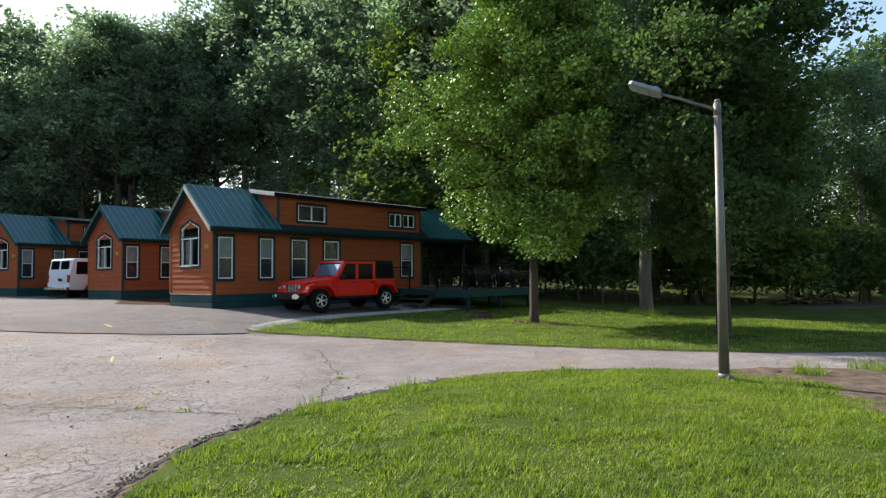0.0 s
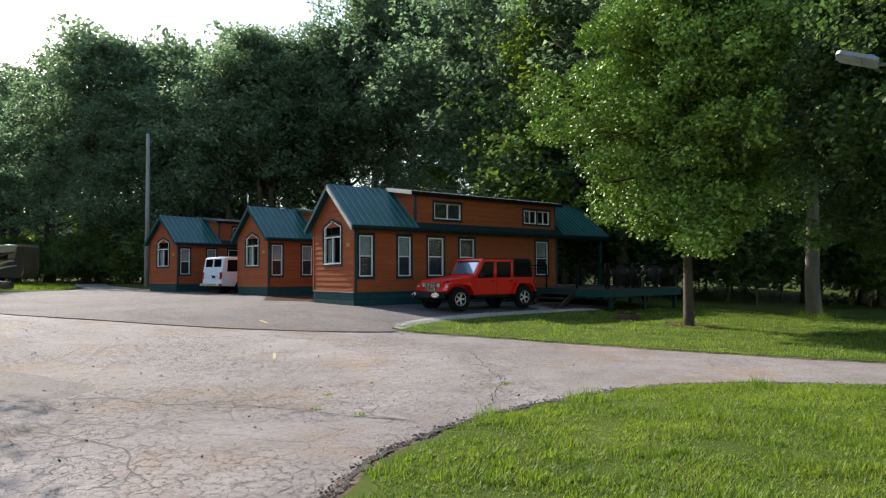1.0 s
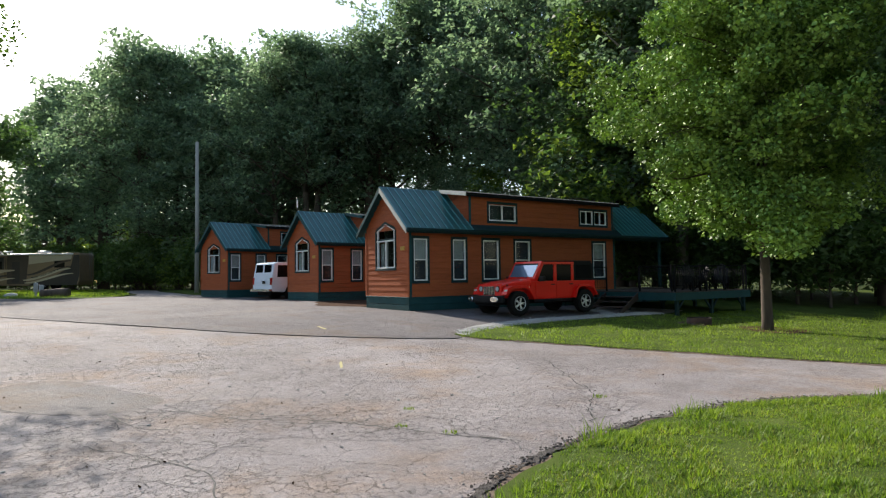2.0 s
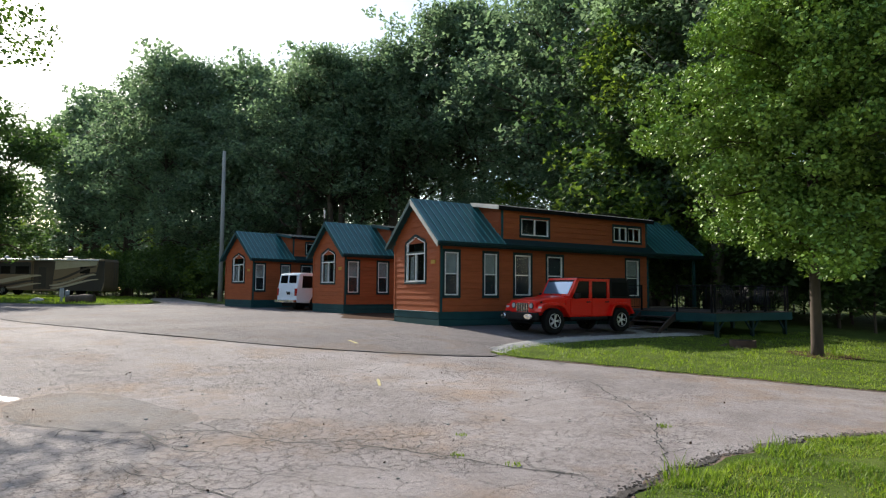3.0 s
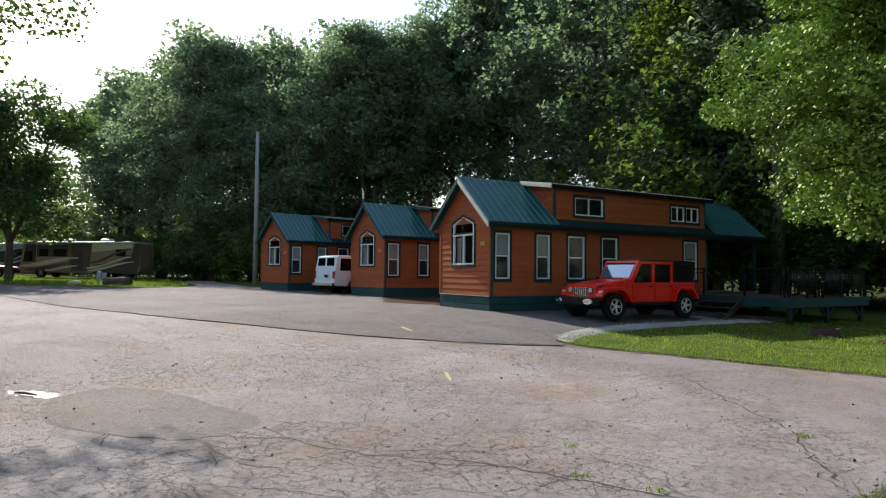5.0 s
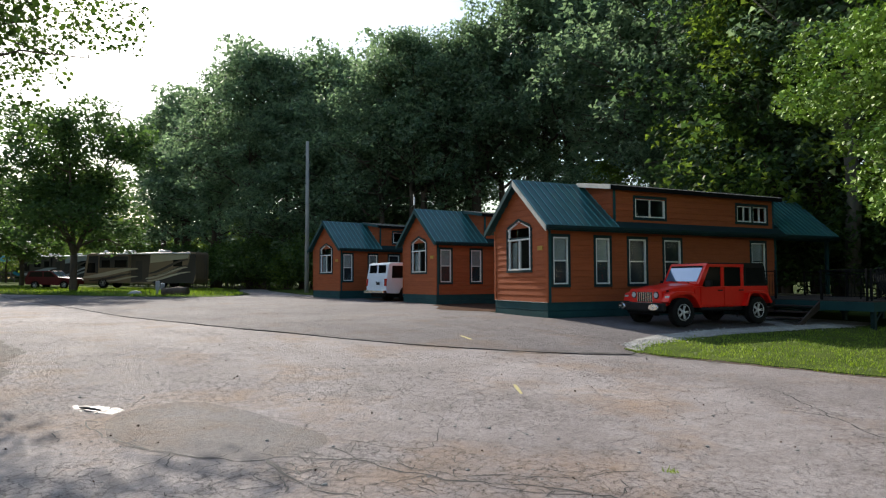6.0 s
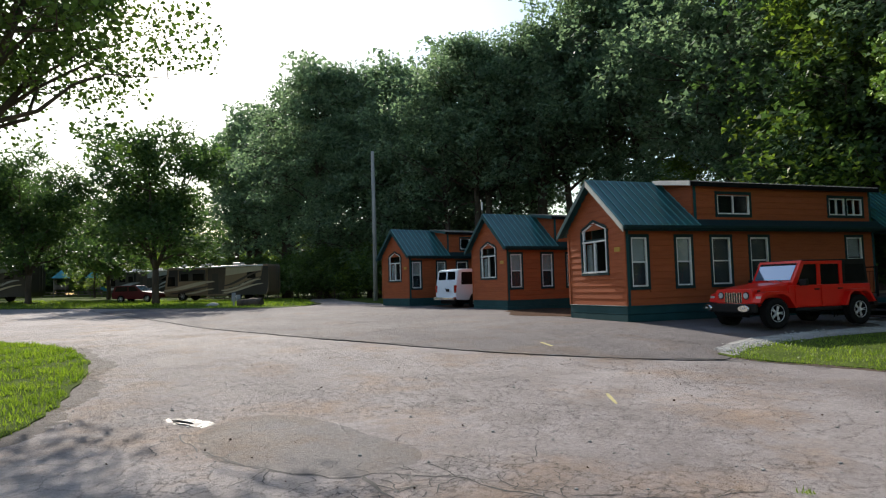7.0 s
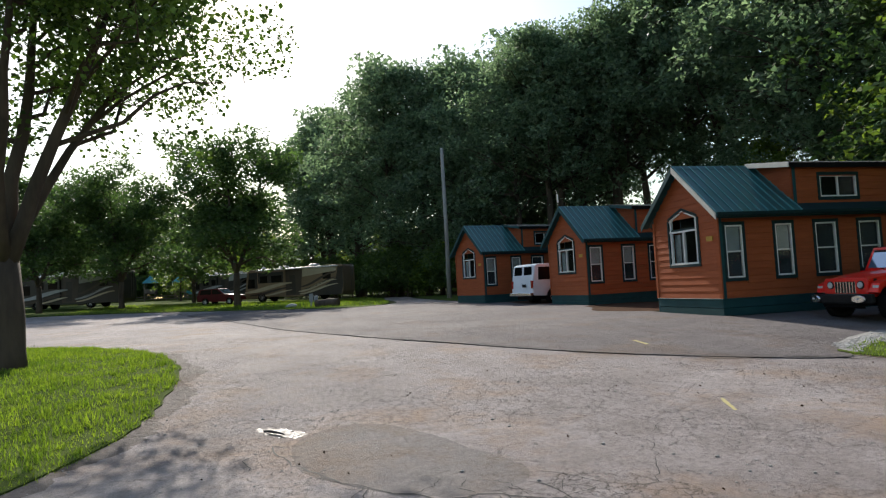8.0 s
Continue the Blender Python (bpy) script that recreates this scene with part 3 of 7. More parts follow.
def wall_core(bm, cuts, holes, z0, top, place, depth=0.1):
    """The wall behind the boards, with its openings through it."""
    cuts = sorted(set(cuts) | {h[k] for h in holes for k in (0, 1)})
    for a, b in zip(cuts, cuts[1:]):
        mid = (a + b) / 2
        levels = [(z0, z0)]
        for h in sorted(h for h in holes if h[0] < mid < h[1]):
            levels.append((h[2], h[2]))
            levels.append((h[3], h[3]))
        levels.append((top(a), top(b)))
        for lo, hi in zip(levels[::2], levels[1::2]):
            vs = [bm.verts.new(place(s, o, u)) for o in (-0.002, -depth) for s, u in ((a, lo[0]), (b, lo[1]), (b, hi[1]), (a, hi[0]))]
            for q in ((0, 1, 2, 3), (7, 6, 5, 4), (0, 4, 5, 1), (1, 5, 6, 2), (2, 6, 7, 3), (3, 7, 4, 0)):
                bm.faces.new([vs[k] for k in q])
    bmesh.ops.recalc_face_normals(bm, faces=bm.faces[:])
    return bm


def slab(place, a, b, z0, z1, o0, o1, bevel=0.0):
    bm = bmesh.new()
    vs = [bm.verts.new(place(s, o, u)) for s in (a, b) for o in (o0, o1) for u in (z0, z1)]
    for q in ((0, 1, 3, 2), (4, 6, 7, 5), (0, 4, 5, 1), (2, 3, 7, 6), (0, 2, 6, 4), (1, 5, 7, 3)):
        bm.faces.new([vs[k] for k in q])
    bmesh.ops.recalc_face_normals(bm, faces=bm.faces[:])
    if bevel:
        bmesh.ops.bevel(bm, geom=bm.edges[:], offset=bevel, segments=1, affect="EDGES")
    return bm


def window(cabin, place, a, b, z0, z1, style, blind):
    """A white vinyl window in a teal surround. style: sash (one over one), slide (side by side)."""
    w = part("window", slab(place, a - 0.09, b + 0.09, z1, z1 + 0.10, -0.01, 0.045, 0.004), TRIM, cabin, "white vinyl window in a dark teal surround")
    for s0, s1, u0, u1 in ((a - 0.09, a, z0 - 0.10, z1), (b, b + 0.09, z0 - 0.10, z1), (a, b, z0 - 0.10, z0)):
        part("trim", slab(place, s0, s1, u0, u1, -0.01, 0.043, 0.004), TRIM, w)
    f = 0.045
    for s0, s1, u0, u1 in ((a, a + f, z0, z1), (b - f, b, z0, z1), (a + f, b - f, z0, z0 + f), (a + f, b - f, z1 - f, z1)):
        part("window_frame", slab(place, s0, s1, u0, u1, -0.05, 0.030, 0.004), WHITE, w)
    if style == "sash":
        part("meeting_rail", slab(place, a + f, b - f, (z0 + z1) / 2 - 0.02, (z0 + z1) / 2 + 0.02, -0.05, 0.022, 0.003), WHITE, w)
        panes = ((a + f, b - f, z0 + f, (z0 + z1) / 2 - 0.02), (a + f, b - f, (z0 + z1) / 2 + 0.02, z1 - f))
    else:
        m = (a + b) / 2
        part("mullion", slab(place, m - 0.022, m + 0.022, z0 + f, z1 - f, -0.05, 0.022, 0.003), WHITE, w)
        panes = ((a + f, m - 0.022, z0 + f, z1 - f), (m + 0.022, b - f, z0 + f, z1 - f))
    for p in panes:
        pane = part("pane", slab(place, *p, -0.028, -0.020), GLASS, w)
        pane.visible_shadow = False
    foot = z1 - f - (blind or 0.02) * (z1 - z0 - 2 * f)
    if blind:
        part("blind", slab(place, a + f, b - f, foot, z1 - f, -0.075, -0.068), BLIND, w, "lowered pale blind")
    if style == "sash":
        part("insect_screen", slab(place, a + f, b - f, z0 + f, foot - 0.002, -0.052, -0.046), SCREEN, w, "dark grey insect screen")
    return w


def side_place(x, o, z):
    return (x, -o, z)


def gable_place(y, o, z):
    return (-o, y, z)


SIDE_WINDOWS = ((0.20, 0.79, 1.07, 2.60, 0.52), (1.93, 2.52, 1.07, 2.60, 0.52), (3.37, 4.14, 1.07, 2.60, 0.0), (5.00, 5.79, 1.07, 2.60, 0.0), (9.52, 10.30, 1.07, 2.60, 0.45))
DORMER = (2.72, 10.86, 0.0, 3.2)     # its ends, its wall, the wall's foot
DORMER_WINDOWS = ((3.68, 5.06, 3.37, 4.03), (8.76, 9.56, 3.40, 4.01), (9.64, 10.43, 3.40, 4.01))


def build_cabin(m):
    c = thing("cabin", m, "orange lap-sided park cabin with green metal roof", "cabin", "cabins in a row")
    # skirting
    for z0, z1, o in ((-0.25, -0.02, 0.012), (-0.01, 0.21, 0.016), (0.22, SKIRT, 0.02)):
        part("skirting", slab(side_place, -0.02, CL, z0, z1, -0.05, o, 0.006), TEAL, c)
        part("skirting", slab(gable_place, -0.01, CW, z0, z1, -0.05, o, 0.006), TEAL, c)
    part("skirt_cap", slab(side_place, -0.04, CL, SKIRT, SKIRT + 0.03, -0.05, 0.045, 0.005), TEAL, c)
    part("skirt_cap", slab(gable_place, -0.03, CW, SKIRT, SKIRT + 0.03, -0.05, 0.045, 0.005), TEAL, c)
    z0 = SKIRT + 0.03
    # side wall
    holes = [(a - 0.08, b + 0.08, u - 0.09, v + 0.09) for a, b, u, v, _ in SIDE_WINDOWS]
    core = [(a, b, u, v) for a, b, u, v, _ in SIDE_WINDOWS]
    wall = part("wall", wall_core(bmesh.new(), (0.1, CL), core, z0, lambda s: 3.1, side_place), ORANGE, c, "orange lap-sided wall")
    courses(wall, z0, 2.94, 0.205, lambda z: (0.11, CL - 0.11), holes, side_place)
    for a in (0.0, CL - 0.11):
        part("corner_board", slab(side_place, a, a + 0.11, z0, 2.95, -0.01, 0.04, 0.004), TEAL, c)
    for a, b, u, v, blind in SIDE_WINDOWS:
        window(c, side_place, a, b, u, v, "sash", blind)
    # gable wall
    gh = [(0.82, 2.41, 1.45, 3.02)]
    gcore = [(0.88, 2.35, 1.53, 2.97)]
    def top(y):
        return roof_z(y) - 0.10
    gw = part("wall", wall_core(bmesh.new(), (0.0, CW / 2, CW), gcore, z0, top, gable_place), ORANGE, c, "orange lap-sided gable wall")
    courses(gw, z0, 4.5, 0.205, lambda z: (0.09 if z < 2.9 else max(0.09, CW / 2 - (RIDGE - 0.16 - z) / SLOPE), CW - 0.09 if z < 2.9 else min(CW - 0.09, CW / 2 + (RIDGE - 0.16 - z) / SLOPE)), gh + [(0.95, 2.28, 3.0, 3.12)], gable_place)
    for a in (-0.04, CW - 0.07):
        part("corner_board", slab(gable_place, a, a + 0.11, z0, 2.98, -0.01, 0.04, 0.004), ORANGE, c)
    # tall gable window with a pointed head
    a, b, zb, zr, zs, zp = 0.90, 2.33, 1.55, 2.56, 2.97, 3.24
    mid, f = (a + b) / 2, 0.05
    w = part("window", slab(gable_place, a - 0.07, b + 0.07, zb - 0.09, zb - 0.005, -0.01, 0.06, 0.005), TRIM, c, "tall picture window with a pointed head")
    def strip(name, p, q, width, o0, o1, material):
        d = Vector(q) - Vector(p)
        n = Vector((-d.y, d.x)).normalized() * width
        bm = bmesh.new()
        corner = [(p[0], p[1]), (q[0], q[1]), (q[0] + n.x, q[1] + n.y), (p[0] + n.x, p[1] + n.y)]
        lo = [bm.verts.new(gable_place(y, o0, z)) for y, z in corner]
        hi = [bm.verts.new(gable_place(y, o1, z)) for y, z in corner]
        bm.faces.new(lo)
        bm.faces.new(hi[::-1])
        for k in range(4):
            bm.faces.new((lo[k], hi[k], hi[(k + 1) % 4], lo[(k + 1) % 4]))
        bmesh.ops.recalc_face_normals(bm, faces=bm.faces[:])
        part(name, bm, material, w)
    head = ((a, zs), (mid, zp), (b, zs))
    strip("trim", (a, zb), (a, zs), 0.07, -0.01, 0.05, TRIM)
    strip("trim", (b, zs), (b, zb), 0.07, -0.01, 0.052, TRIM)
    strip("trim", head[0], head[1], 0.075, -0.01, 0.054, TRIM)
    strip("trim", head[1], head[2], 0.075, -0.01, 0.056, TRIM)
    for p, q in (((a + f, zs), (a + f, zb)), ((b - f, zb), (b - f, zs)), ((a, zb), (b, zb)), ((a, zr), (b, zr)), ((mid - 0.025, zr), (mid - 0.025, zb)), ((a, zs - 0.055), (mid, zp - 0.055)), ((mid, zp - 0.055), (b, zs - 0.055))):
        strip("window_frame", p, q, 0.05, -0.05, 0.03, WHITE)
    strip("trim", (a, zr + 0.05), (b, zr + 0.05), 0.06, -0.05, 0.026, TRIM)
    pane = part("pane", prism(bmesh.new(), ((a + 0.02, zb + 0.02), (b - 0.02, zb + 0.02), (b - 0.02, zs - 0.02), (mid, zp - 0.03), (a + 0.02, zs - 0.02)), 0, 0.012, 0.020), GLASS, w)
    pane.visible_shadow = False
    part("curtain", slab(gable_place, mid + 0.1, b - 0.06, zb + 0.05, zr - 0.05, -0.16, -0.12), BLIND, w, "drawn pale curtain")
    part("plaque", slab(gable_place, 0.22, 0.50, 2.18, 2.32, 0.02, 0.05, 0.004), YELLOW, c, "small yellow number plaque")
    # the far and end walls, floor, and the room inside with its dimness painted in
    part("wall", bx(0.1, CL, CW - 0.1, CW, SKIRT, 3.1), ORANGE, c)
    part("wall", bx(CL - 0.1, CL, 0.1, CW - 0.1, SKIRT, 3.6), ORANGE, c)
    part("skirting", bx(-0.02, CL, CW - 0.05, CW, -0.25, SKIRT), TEAL, c)
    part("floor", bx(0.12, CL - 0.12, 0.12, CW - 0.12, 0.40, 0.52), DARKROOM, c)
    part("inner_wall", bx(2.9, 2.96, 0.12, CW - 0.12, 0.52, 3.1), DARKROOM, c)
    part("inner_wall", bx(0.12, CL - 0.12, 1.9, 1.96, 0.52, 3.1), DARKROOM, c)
    # roof
    x0, x1 = -0.27, PORCH
    t = 0.07

    def pitch(bm, xa, xb, ya, yb, thick=t):
        out = ((ya, roof_z(ya)), (yb, roof_z(yb)), (yb, roof_z(yb) - thick), (ya, roof_z(ya) - thick))
        return prism(bm, out, 0, xa, xb)
    front = part("roof", pitch(bmesh.new(), x0, DORMER[0], EAVE_Y, CW / 2), TEAL_ROOF, c, "green standing-seam metal roof")
    porch = part("roof", pitch(bmesh.new(), DORMER[1] + 0.33, x1, EAVE_Y, CW / 2), TEAL_ROOF, c, "green standing-seam metal roof")
    # roof metal in the dark trim colour, standing for shade and duller reflection
    part("roof_skirt", pitch(bmesh.new(), DORMER[0], DORMER[1] + 0.33, EAVE_Y, DORMER[2] + 0.02), TRIM, c, "metal skirt roof under the dormer with shade painted in")
    back = part("roof", pitch(bmesh.new(), x0, x1, CW / 2, CW - EAVE_Y), TEAL_ROOF, c)
    part("ridge_cap", prism(bmesh.new(), ((CW / 2 - 0.14, roof_z(CW / 2 - 0.14) + 0.02), (CW / 2, RIDGE + 0.03), (CW / 2 + 0.14, roof_z(CW / 2 + 0.14) + 0.02), (CW / 2, RIDGE - 0.03)), 0, x0 - 0.01, x1), TEAL_ROOF, c)

    def ribs(owner, xa, xb, ya, yb):
        out = ((ya + 0.01, roof_z(ya + 0.01)), (yb - 0.02, roof_z(yb - 0.02)), (yb - 0.02, roof_z(yb - 0.02) + 0.035), (ya + 0.01, roof_z(ya + 0.01) + 0.035))
        me = mesh_of("rib", prism(bmesh.new(), out, 0, -0.022, 0.022), RIB)
        n = round((xb - xa) / 0.31)
        for k in range(n + 1):
            r = part("rib", me, TEAL_ROOF, owner)
            r.location.x = xa + 0.02 + (xb - xa - 0.04) * k / n
    ribs(front, x0, DORMER[0], EAVE_Y, CW / 2)
    ribs(porch, DORMER[1] + 0.33, x1, EAVE_Y, CW / 2)
    # eave board and gutter, rake boards
    part("gutter", prism(bmesh.new(), ((EAVE_Y - 0.09, EAVE_Z + 0.01), (EAVE_Y - 0.002, EAVE_Z + 0.01), (EAVE_Y - 0.002, EAVE_Z - 0.11), (EAVE_Y - 0.06, EAVE_Z - 0.11), (EAVE_Y - 0.085, EAVE_Z - 0.06)), 0, x0 + 0.04, x1 - 0.02), TRIM, c)
    part("eave_board", bx(x0 + 0.03, x1 - 0.03, EAVE_Y + 0.0, EAVE_Y + 0.03, EAVE_Z - 0.16, EAVE_Z - 0.068), TRIM, c)
    part("soffit", bx(x0 + 0.05, CL, EAVE_Y + 0.032, -0.045, EAVE_Z - 0.10, EAVE_Z - 0.075), TRIM, c)
    for s in (-1, 1):
        ya, yb = (EAVE_Y, CW / 2) if s < 0 else (CW - EAVE_Y, CW / 2)
        out = ((ya, roof_z(ya) - 0.005), (yb, RIDGE - 0.005), (yb, RIDGE - 0.21), (ya, roof_z(ya) - 0.19))
        part("rake_board", prism(bmesh.new(), out, 0, x0 - 0.035, x0 - 0.003, 0.004), CREAM if s < 0 else TEAL, c)
        part("rake_board", prism(bmesh.new(), out, 0, x1 + 0.003, x1 + 0.035, 0.004), TEAL, c)
        out = ((ya, roof_z(ya) - 0.085), (yb, RIDGE - 0.085), (yb, RIDGE - 0.10), (ya, roof_z(ya) - 0.10))
        part("soffit", prism(bmesh.new(), out, 0, x0, -0.03), TEAL, c)
    # dormer
    xa, xb, yd, zd = DORMER
    holes = [(a - 0.06, b + 0.06, u - 0.07, v + 0.07) for a, b, u, v in DORMER_WINDOWS]
    dw = part("dormer_wall", wall_core(bmesh.new(), (xa, xb), list(DORMER_WINDOWS), zd - 0.1, lambda s: 4.30, lambda x, o, z: (x, yd - o, z)), ORANGE, c, "orange lap-sided dormer wall")
    courses(dw, zd - 0.02, 4.28, 0.205, lambda z: (xa + 0.09, xb - 0.09), holes, lambda x, o, z: (x, yd - o, z))
    for s in (xa, xb - 0.09):
        part("corner_board", slab(lambda x, o, z: (x, yd - o, z), s, s + 0.09, zd - 0.05, 4.30, -0.01, 0.04, 0.004), TEAL, c)
    for a, b, u, v in DORMER_WINDOWS:
        window(c, lambda x, o, z: (x, yd - o, z), a, b, u, v, "slide" if b - a > 1.2 else "plain", 0)
    for s in (xa, xb):
        out = ((yd, roof_z(yd) - 0.03), (yd, 4.31), (CW / 2, 4.60))
        cheek = part("dormer_cheek", prism(bmesh.new(), out, 0, s - 0.0, s + 0.05), ORANGE, c)
        if s == xa:
            courses(cheek, 3.42, 4.44, 0.205, lambda z: (yd + 0.03, min(CW / 2 - (RIDGE - z) / SLOPE, 1.4)), [], lambda y, o, z: (xa - o, y, z))
    out = ((-0.16, 4.30), (-0.16, 4.40), (CW / 2, 4.69), (CW / 2 + 0.02, 4.60), (0.1, 4.32))
    dr = part("dormer_roof", prism(bmesh.new(), out, 0, xa - 0.24, xb + 0.33), TEAL_ROOF, c, "shallow metal dormer roof")
    # steel-grey ribs paint in the glints along the dormer roof's edge
    me = mesh_of("rib", prism(bmesh.new(), ((-0.165, 4.40), (CW / 2 - 0.15, 4.665), (CW / 2 - 0.15, 4.69), (-0.165, 4.435)), 0, -0.012, 0.012), STEEL)
    n = 29
    for k in range(n + 1):
        r = part("rib", me, STEEL, dr)
        r.location.x = xa - 0.20 + (xb - xa + 0.50) * k / n
    part("fascia", bx(xa - 0.22, xb + 0.32, -0.185, -0.162, 4.25, 4.40), IRON, c)
    part("fascia", prism(bmesh.new(), ((-0.18, 4.26), (-0.18, 4.415), (CW / 2, 4.70), (CW / 2, 4.55)), 0, xa - 0.275, xa - 0.243, 0.004), CREAM, c, "cream dormer end board")
    part("soffit", bx(xa - 0.2, xb + 0.3, -0.16, yd - 0.045, 4.28, 4.296), TEAL, c)
    # porch
    for y in (0.06, CW - 0.06):
        part("porch_post", bx(PORCH - 0.30, PORCH - 0.18, y - 0.06, y + 0.06, 0.55, 2.9, 0.008), TEAL, c)
    part("porch_beam", bx(CL + 0.01, PORCH - 0.1, -0.02, 0.12, 2.74, 2.90, 0.006), TEAL, c)
    part("porch_beam", bx(CL + 0.01, PORCH - 0.1, CW - 0.12, CW + 0.02, 2.74, 2.90, 0.006), TEAL, c)
    part("porch_floor", bx(CL + 0.01, PORCH - 0.1, -0.02, CW, 0.44, 0.56), WOOD, c)
    part("skirting", bx(CL + 0.01, PORCH - 0.12, 0.0, 0.05, -0.3, 0.43), TEAL, c)
    d = part("door", bx(CL + 0.003, CL + 0.05, 0.55, 1.45, 0.57, 2.6, 0.01), TEAL, c, "dark teal glazed entrance door")
    part("pane", bx(CL + 0.051, CL + 0.058, 0.68, 1.32, 1.4, 2.45), CAR_GLASS, d)
    part("handle", tube(bmesh.new(), (CL + 0.1, 0.64, 1.5), (CL + 0.1, 0.64, 1.62), 0.012), STEEL, d)
    return c


cabin_a = build_cabin(pose(0, 0, 0))
cabin_b = copy_thing(cabin_a, pose(0.82, 9.93, 0.04, 0, 0, 5.4))
cabin_c = copy_thing(cabin_a, pose(-1.05, 18.9, 0.12, 0, 0, 12.9))

# the two further cabins have teal barge boards
for cab in (cabin_b, cabin_c):
    for o in cab.children:
        if o.type == "MESH" and o.data.materials[0] == CREAM:
            o.data = o.data.copy()
            o.data.materials[0] = TEAL

# ---- trees ----
def tree_meshes(seed, height, base, spread, bark, leaf, n_limbs=14, clumps=9, per_clump=60, leaf_size=0.16, trunk_r=0.2, lean=0.0, fork=False, stems_at=(), clump_r=0.5, top_taper=0.55, low_droop=0.0, bare=0.0, simple=False, tuck=0.0):
    """Meshes of a tree that stands at the origin: tapered trunk, limbs, and a crown of leaf clumps on the twigs."""
    rng = random.Random(seed)
    nr = np.random.default_rng(seed)
    tb, lb = bmesh.new(), bmesh.new()
    pts, radii = [], []
    n = 9
    for k in range(n + 1):
        t = k / n
        pts.append(Vector((lean * height * t * t + rng.uniform(-0.05, 0.05) * height * 0.1 * (t > 0), rng.uniform(-0.05, 0.05) * height * 0.1 * (t > 0), height * 0.92 * t)))
        flare = 1 + 0.22 * max(0, 1 - t * 14)
        radii.append(trunk_r * flare * (1 - 0.93 * t ** 1.35))
    pts.insert(1, pts[0].lerp(pts[1], 0.3))
    radii.insert(1, trunk_r * 1.05)
    pts[0].z = -0.15
    stems = [pts]
    if fork:
        cut = 4
        bent_tube(tb, [q.copy() for q in pts[:cut]], [max(r, trunk_r * 0.8) for r in radii[:cut]], 12)
        top = pts[cut - 1]
        stems = []
        for ways, thick in stems_at:
            stem = [top + Vector((0, 0, -0.35))]
            for w in ways:
                for h in (0.5, 1.0):
                    stem.append(stem[-1 if h == 0.5 else -2] + Vector(w) * h + Vector((rng.uniform(-0.05, 0.05), rng.uniform(-0.05, 0.05), 0)))
            bent_tube(tb, stem, [trunk_r * thick * (1 - 0.9 * (j / (len(stem) - 1)) ** 0.8) for j in range(len(stem))], 10)
            stems.append(stem)
        for k in range(0 if stems_at else fork):
            a = 2 * math.pi * k / fork + 0.4
            out = Vector((math.cos(a), math.sin(a), 0)) * spread * rng.uniform(0.35, 0.6)
            stem = [top.lerp(top + out + Vector((0, 0, (height * 0.9 - top.z))), t) + out * 0.18 * math.sin(math.pi * t) for t in (j / (n + 1) for j in range(n + 2))]
            bent_tube(tb, stem, [trunk_r * 0.68 * (1 - 0.9 * j / (n + 1)) for j in range(n + 2)], 8)
            stems.append(stem)
    else:
        bent_tube(tb, pts, radii, 10)
    tips = []
    jig = random.Random(seed + 900)
    bend = lambda d: Vector((jig.gauss(0, d), jig.gauss(0, d), jig.gauss(0, d)))
    for k in range(n_limbs):
        t = (k + rng.random() * 0.8) / n_limbs
        z = base + (height * 0.9 - base) * t
        s = min(max(z / (height * 0.92), 0), 1)
        stem = stems[k % len(stems)]
        j = next((i for i in range(len(stem) - 1) if stem[i + 1].z >= z), len(stem) - 2)
        p = stem[j].lerp(stem[j + 1], min(1, max(0, (z - stem[j].z) / max(1e-6, stem[j + 1].z - stem[j].z))))
        yaw = k * 2.4 + rng.uniform(-0.5, 0.5)
        prof = math.sin(math.pi * (0.18 + 0.82 * (1 - t) ** top_taper * 0.62 + 0.0)) if t < 0.98 else 0.3
        reach = spread * (0.35 + 0.75 * prof) * rng.uniform(0.75, 1.1) * (1 - 0.55 * t) * (1 - tuck * max(0, 1 - t * 3.5))
        rise = reach * rng.uniform(0.25, 0.75) - low_droop * (1 - t) * reach
        q = p + Vector((math.cos(yaw) * reach, math.sin(yaw) * reach, rise))
        mid = p.lerp(q, 0.5) + Vector((0, 0, 0.10 * reach))
        r = max(0.015, trunk_r * (0.2 if stems_at else 0.42) * (1 - 0.7 * t))
        w = 0.05 * reach
        bent_tube(lb, [p, p.lerp(mid, 0.5) + bend(w), mid, mid.lerp(q, 0.5) + bend(w), q], [r, r * 0.8, r * 0.6, r * 0.35, r * 0.12], 5)
        for c in range(clumps):
            u = rng.uniform(0.25, 1.05)
            a = p.lerp(mid, u * 2) if u < 0.5 else mid.lerp(q, (u - 0.5) * 2)
            out = Vector((rng.gauss(0, 1), rng.gauss(0, 1), rng.gauss(0.15, 0.7))) * reach * 0.24
            tip = a + out
            if rng.random() < 0.35:
                bent_tube(lb, [a, a.lerp(tip, 0.5) + bend(w), tip], [r * 0.22, r * 0.14, r * 0.06], 4)
            if rng.random() >= bare:
                tips.append((tip, rng.uniform(0.6, 1.3)))
    cs = []
    for tip, w in tips:
        k = max(4, int(per_clump * w))
        g = nr.normal(size=(k, 3))
        g *= (nr.uniform(0.15, 1, (k, 1)) ** 0.45 / np.linalg.norm(g, axis=1, keepdims=True)) * np.array([1, 1, 0.68]) * clump_r * w * 1.75
        g += nr.normal(size=(k, 3)) * clump_r * 0.12
        cs.append(g + np.array(tip))
    crown = leaves_mesh("crown", np.concatenate(cs), leaf_size, leaf, nr, simple)
    return mesh_of("trunk", tb, bark, True), mesh_of("branchwork", lb, bark, True), crown


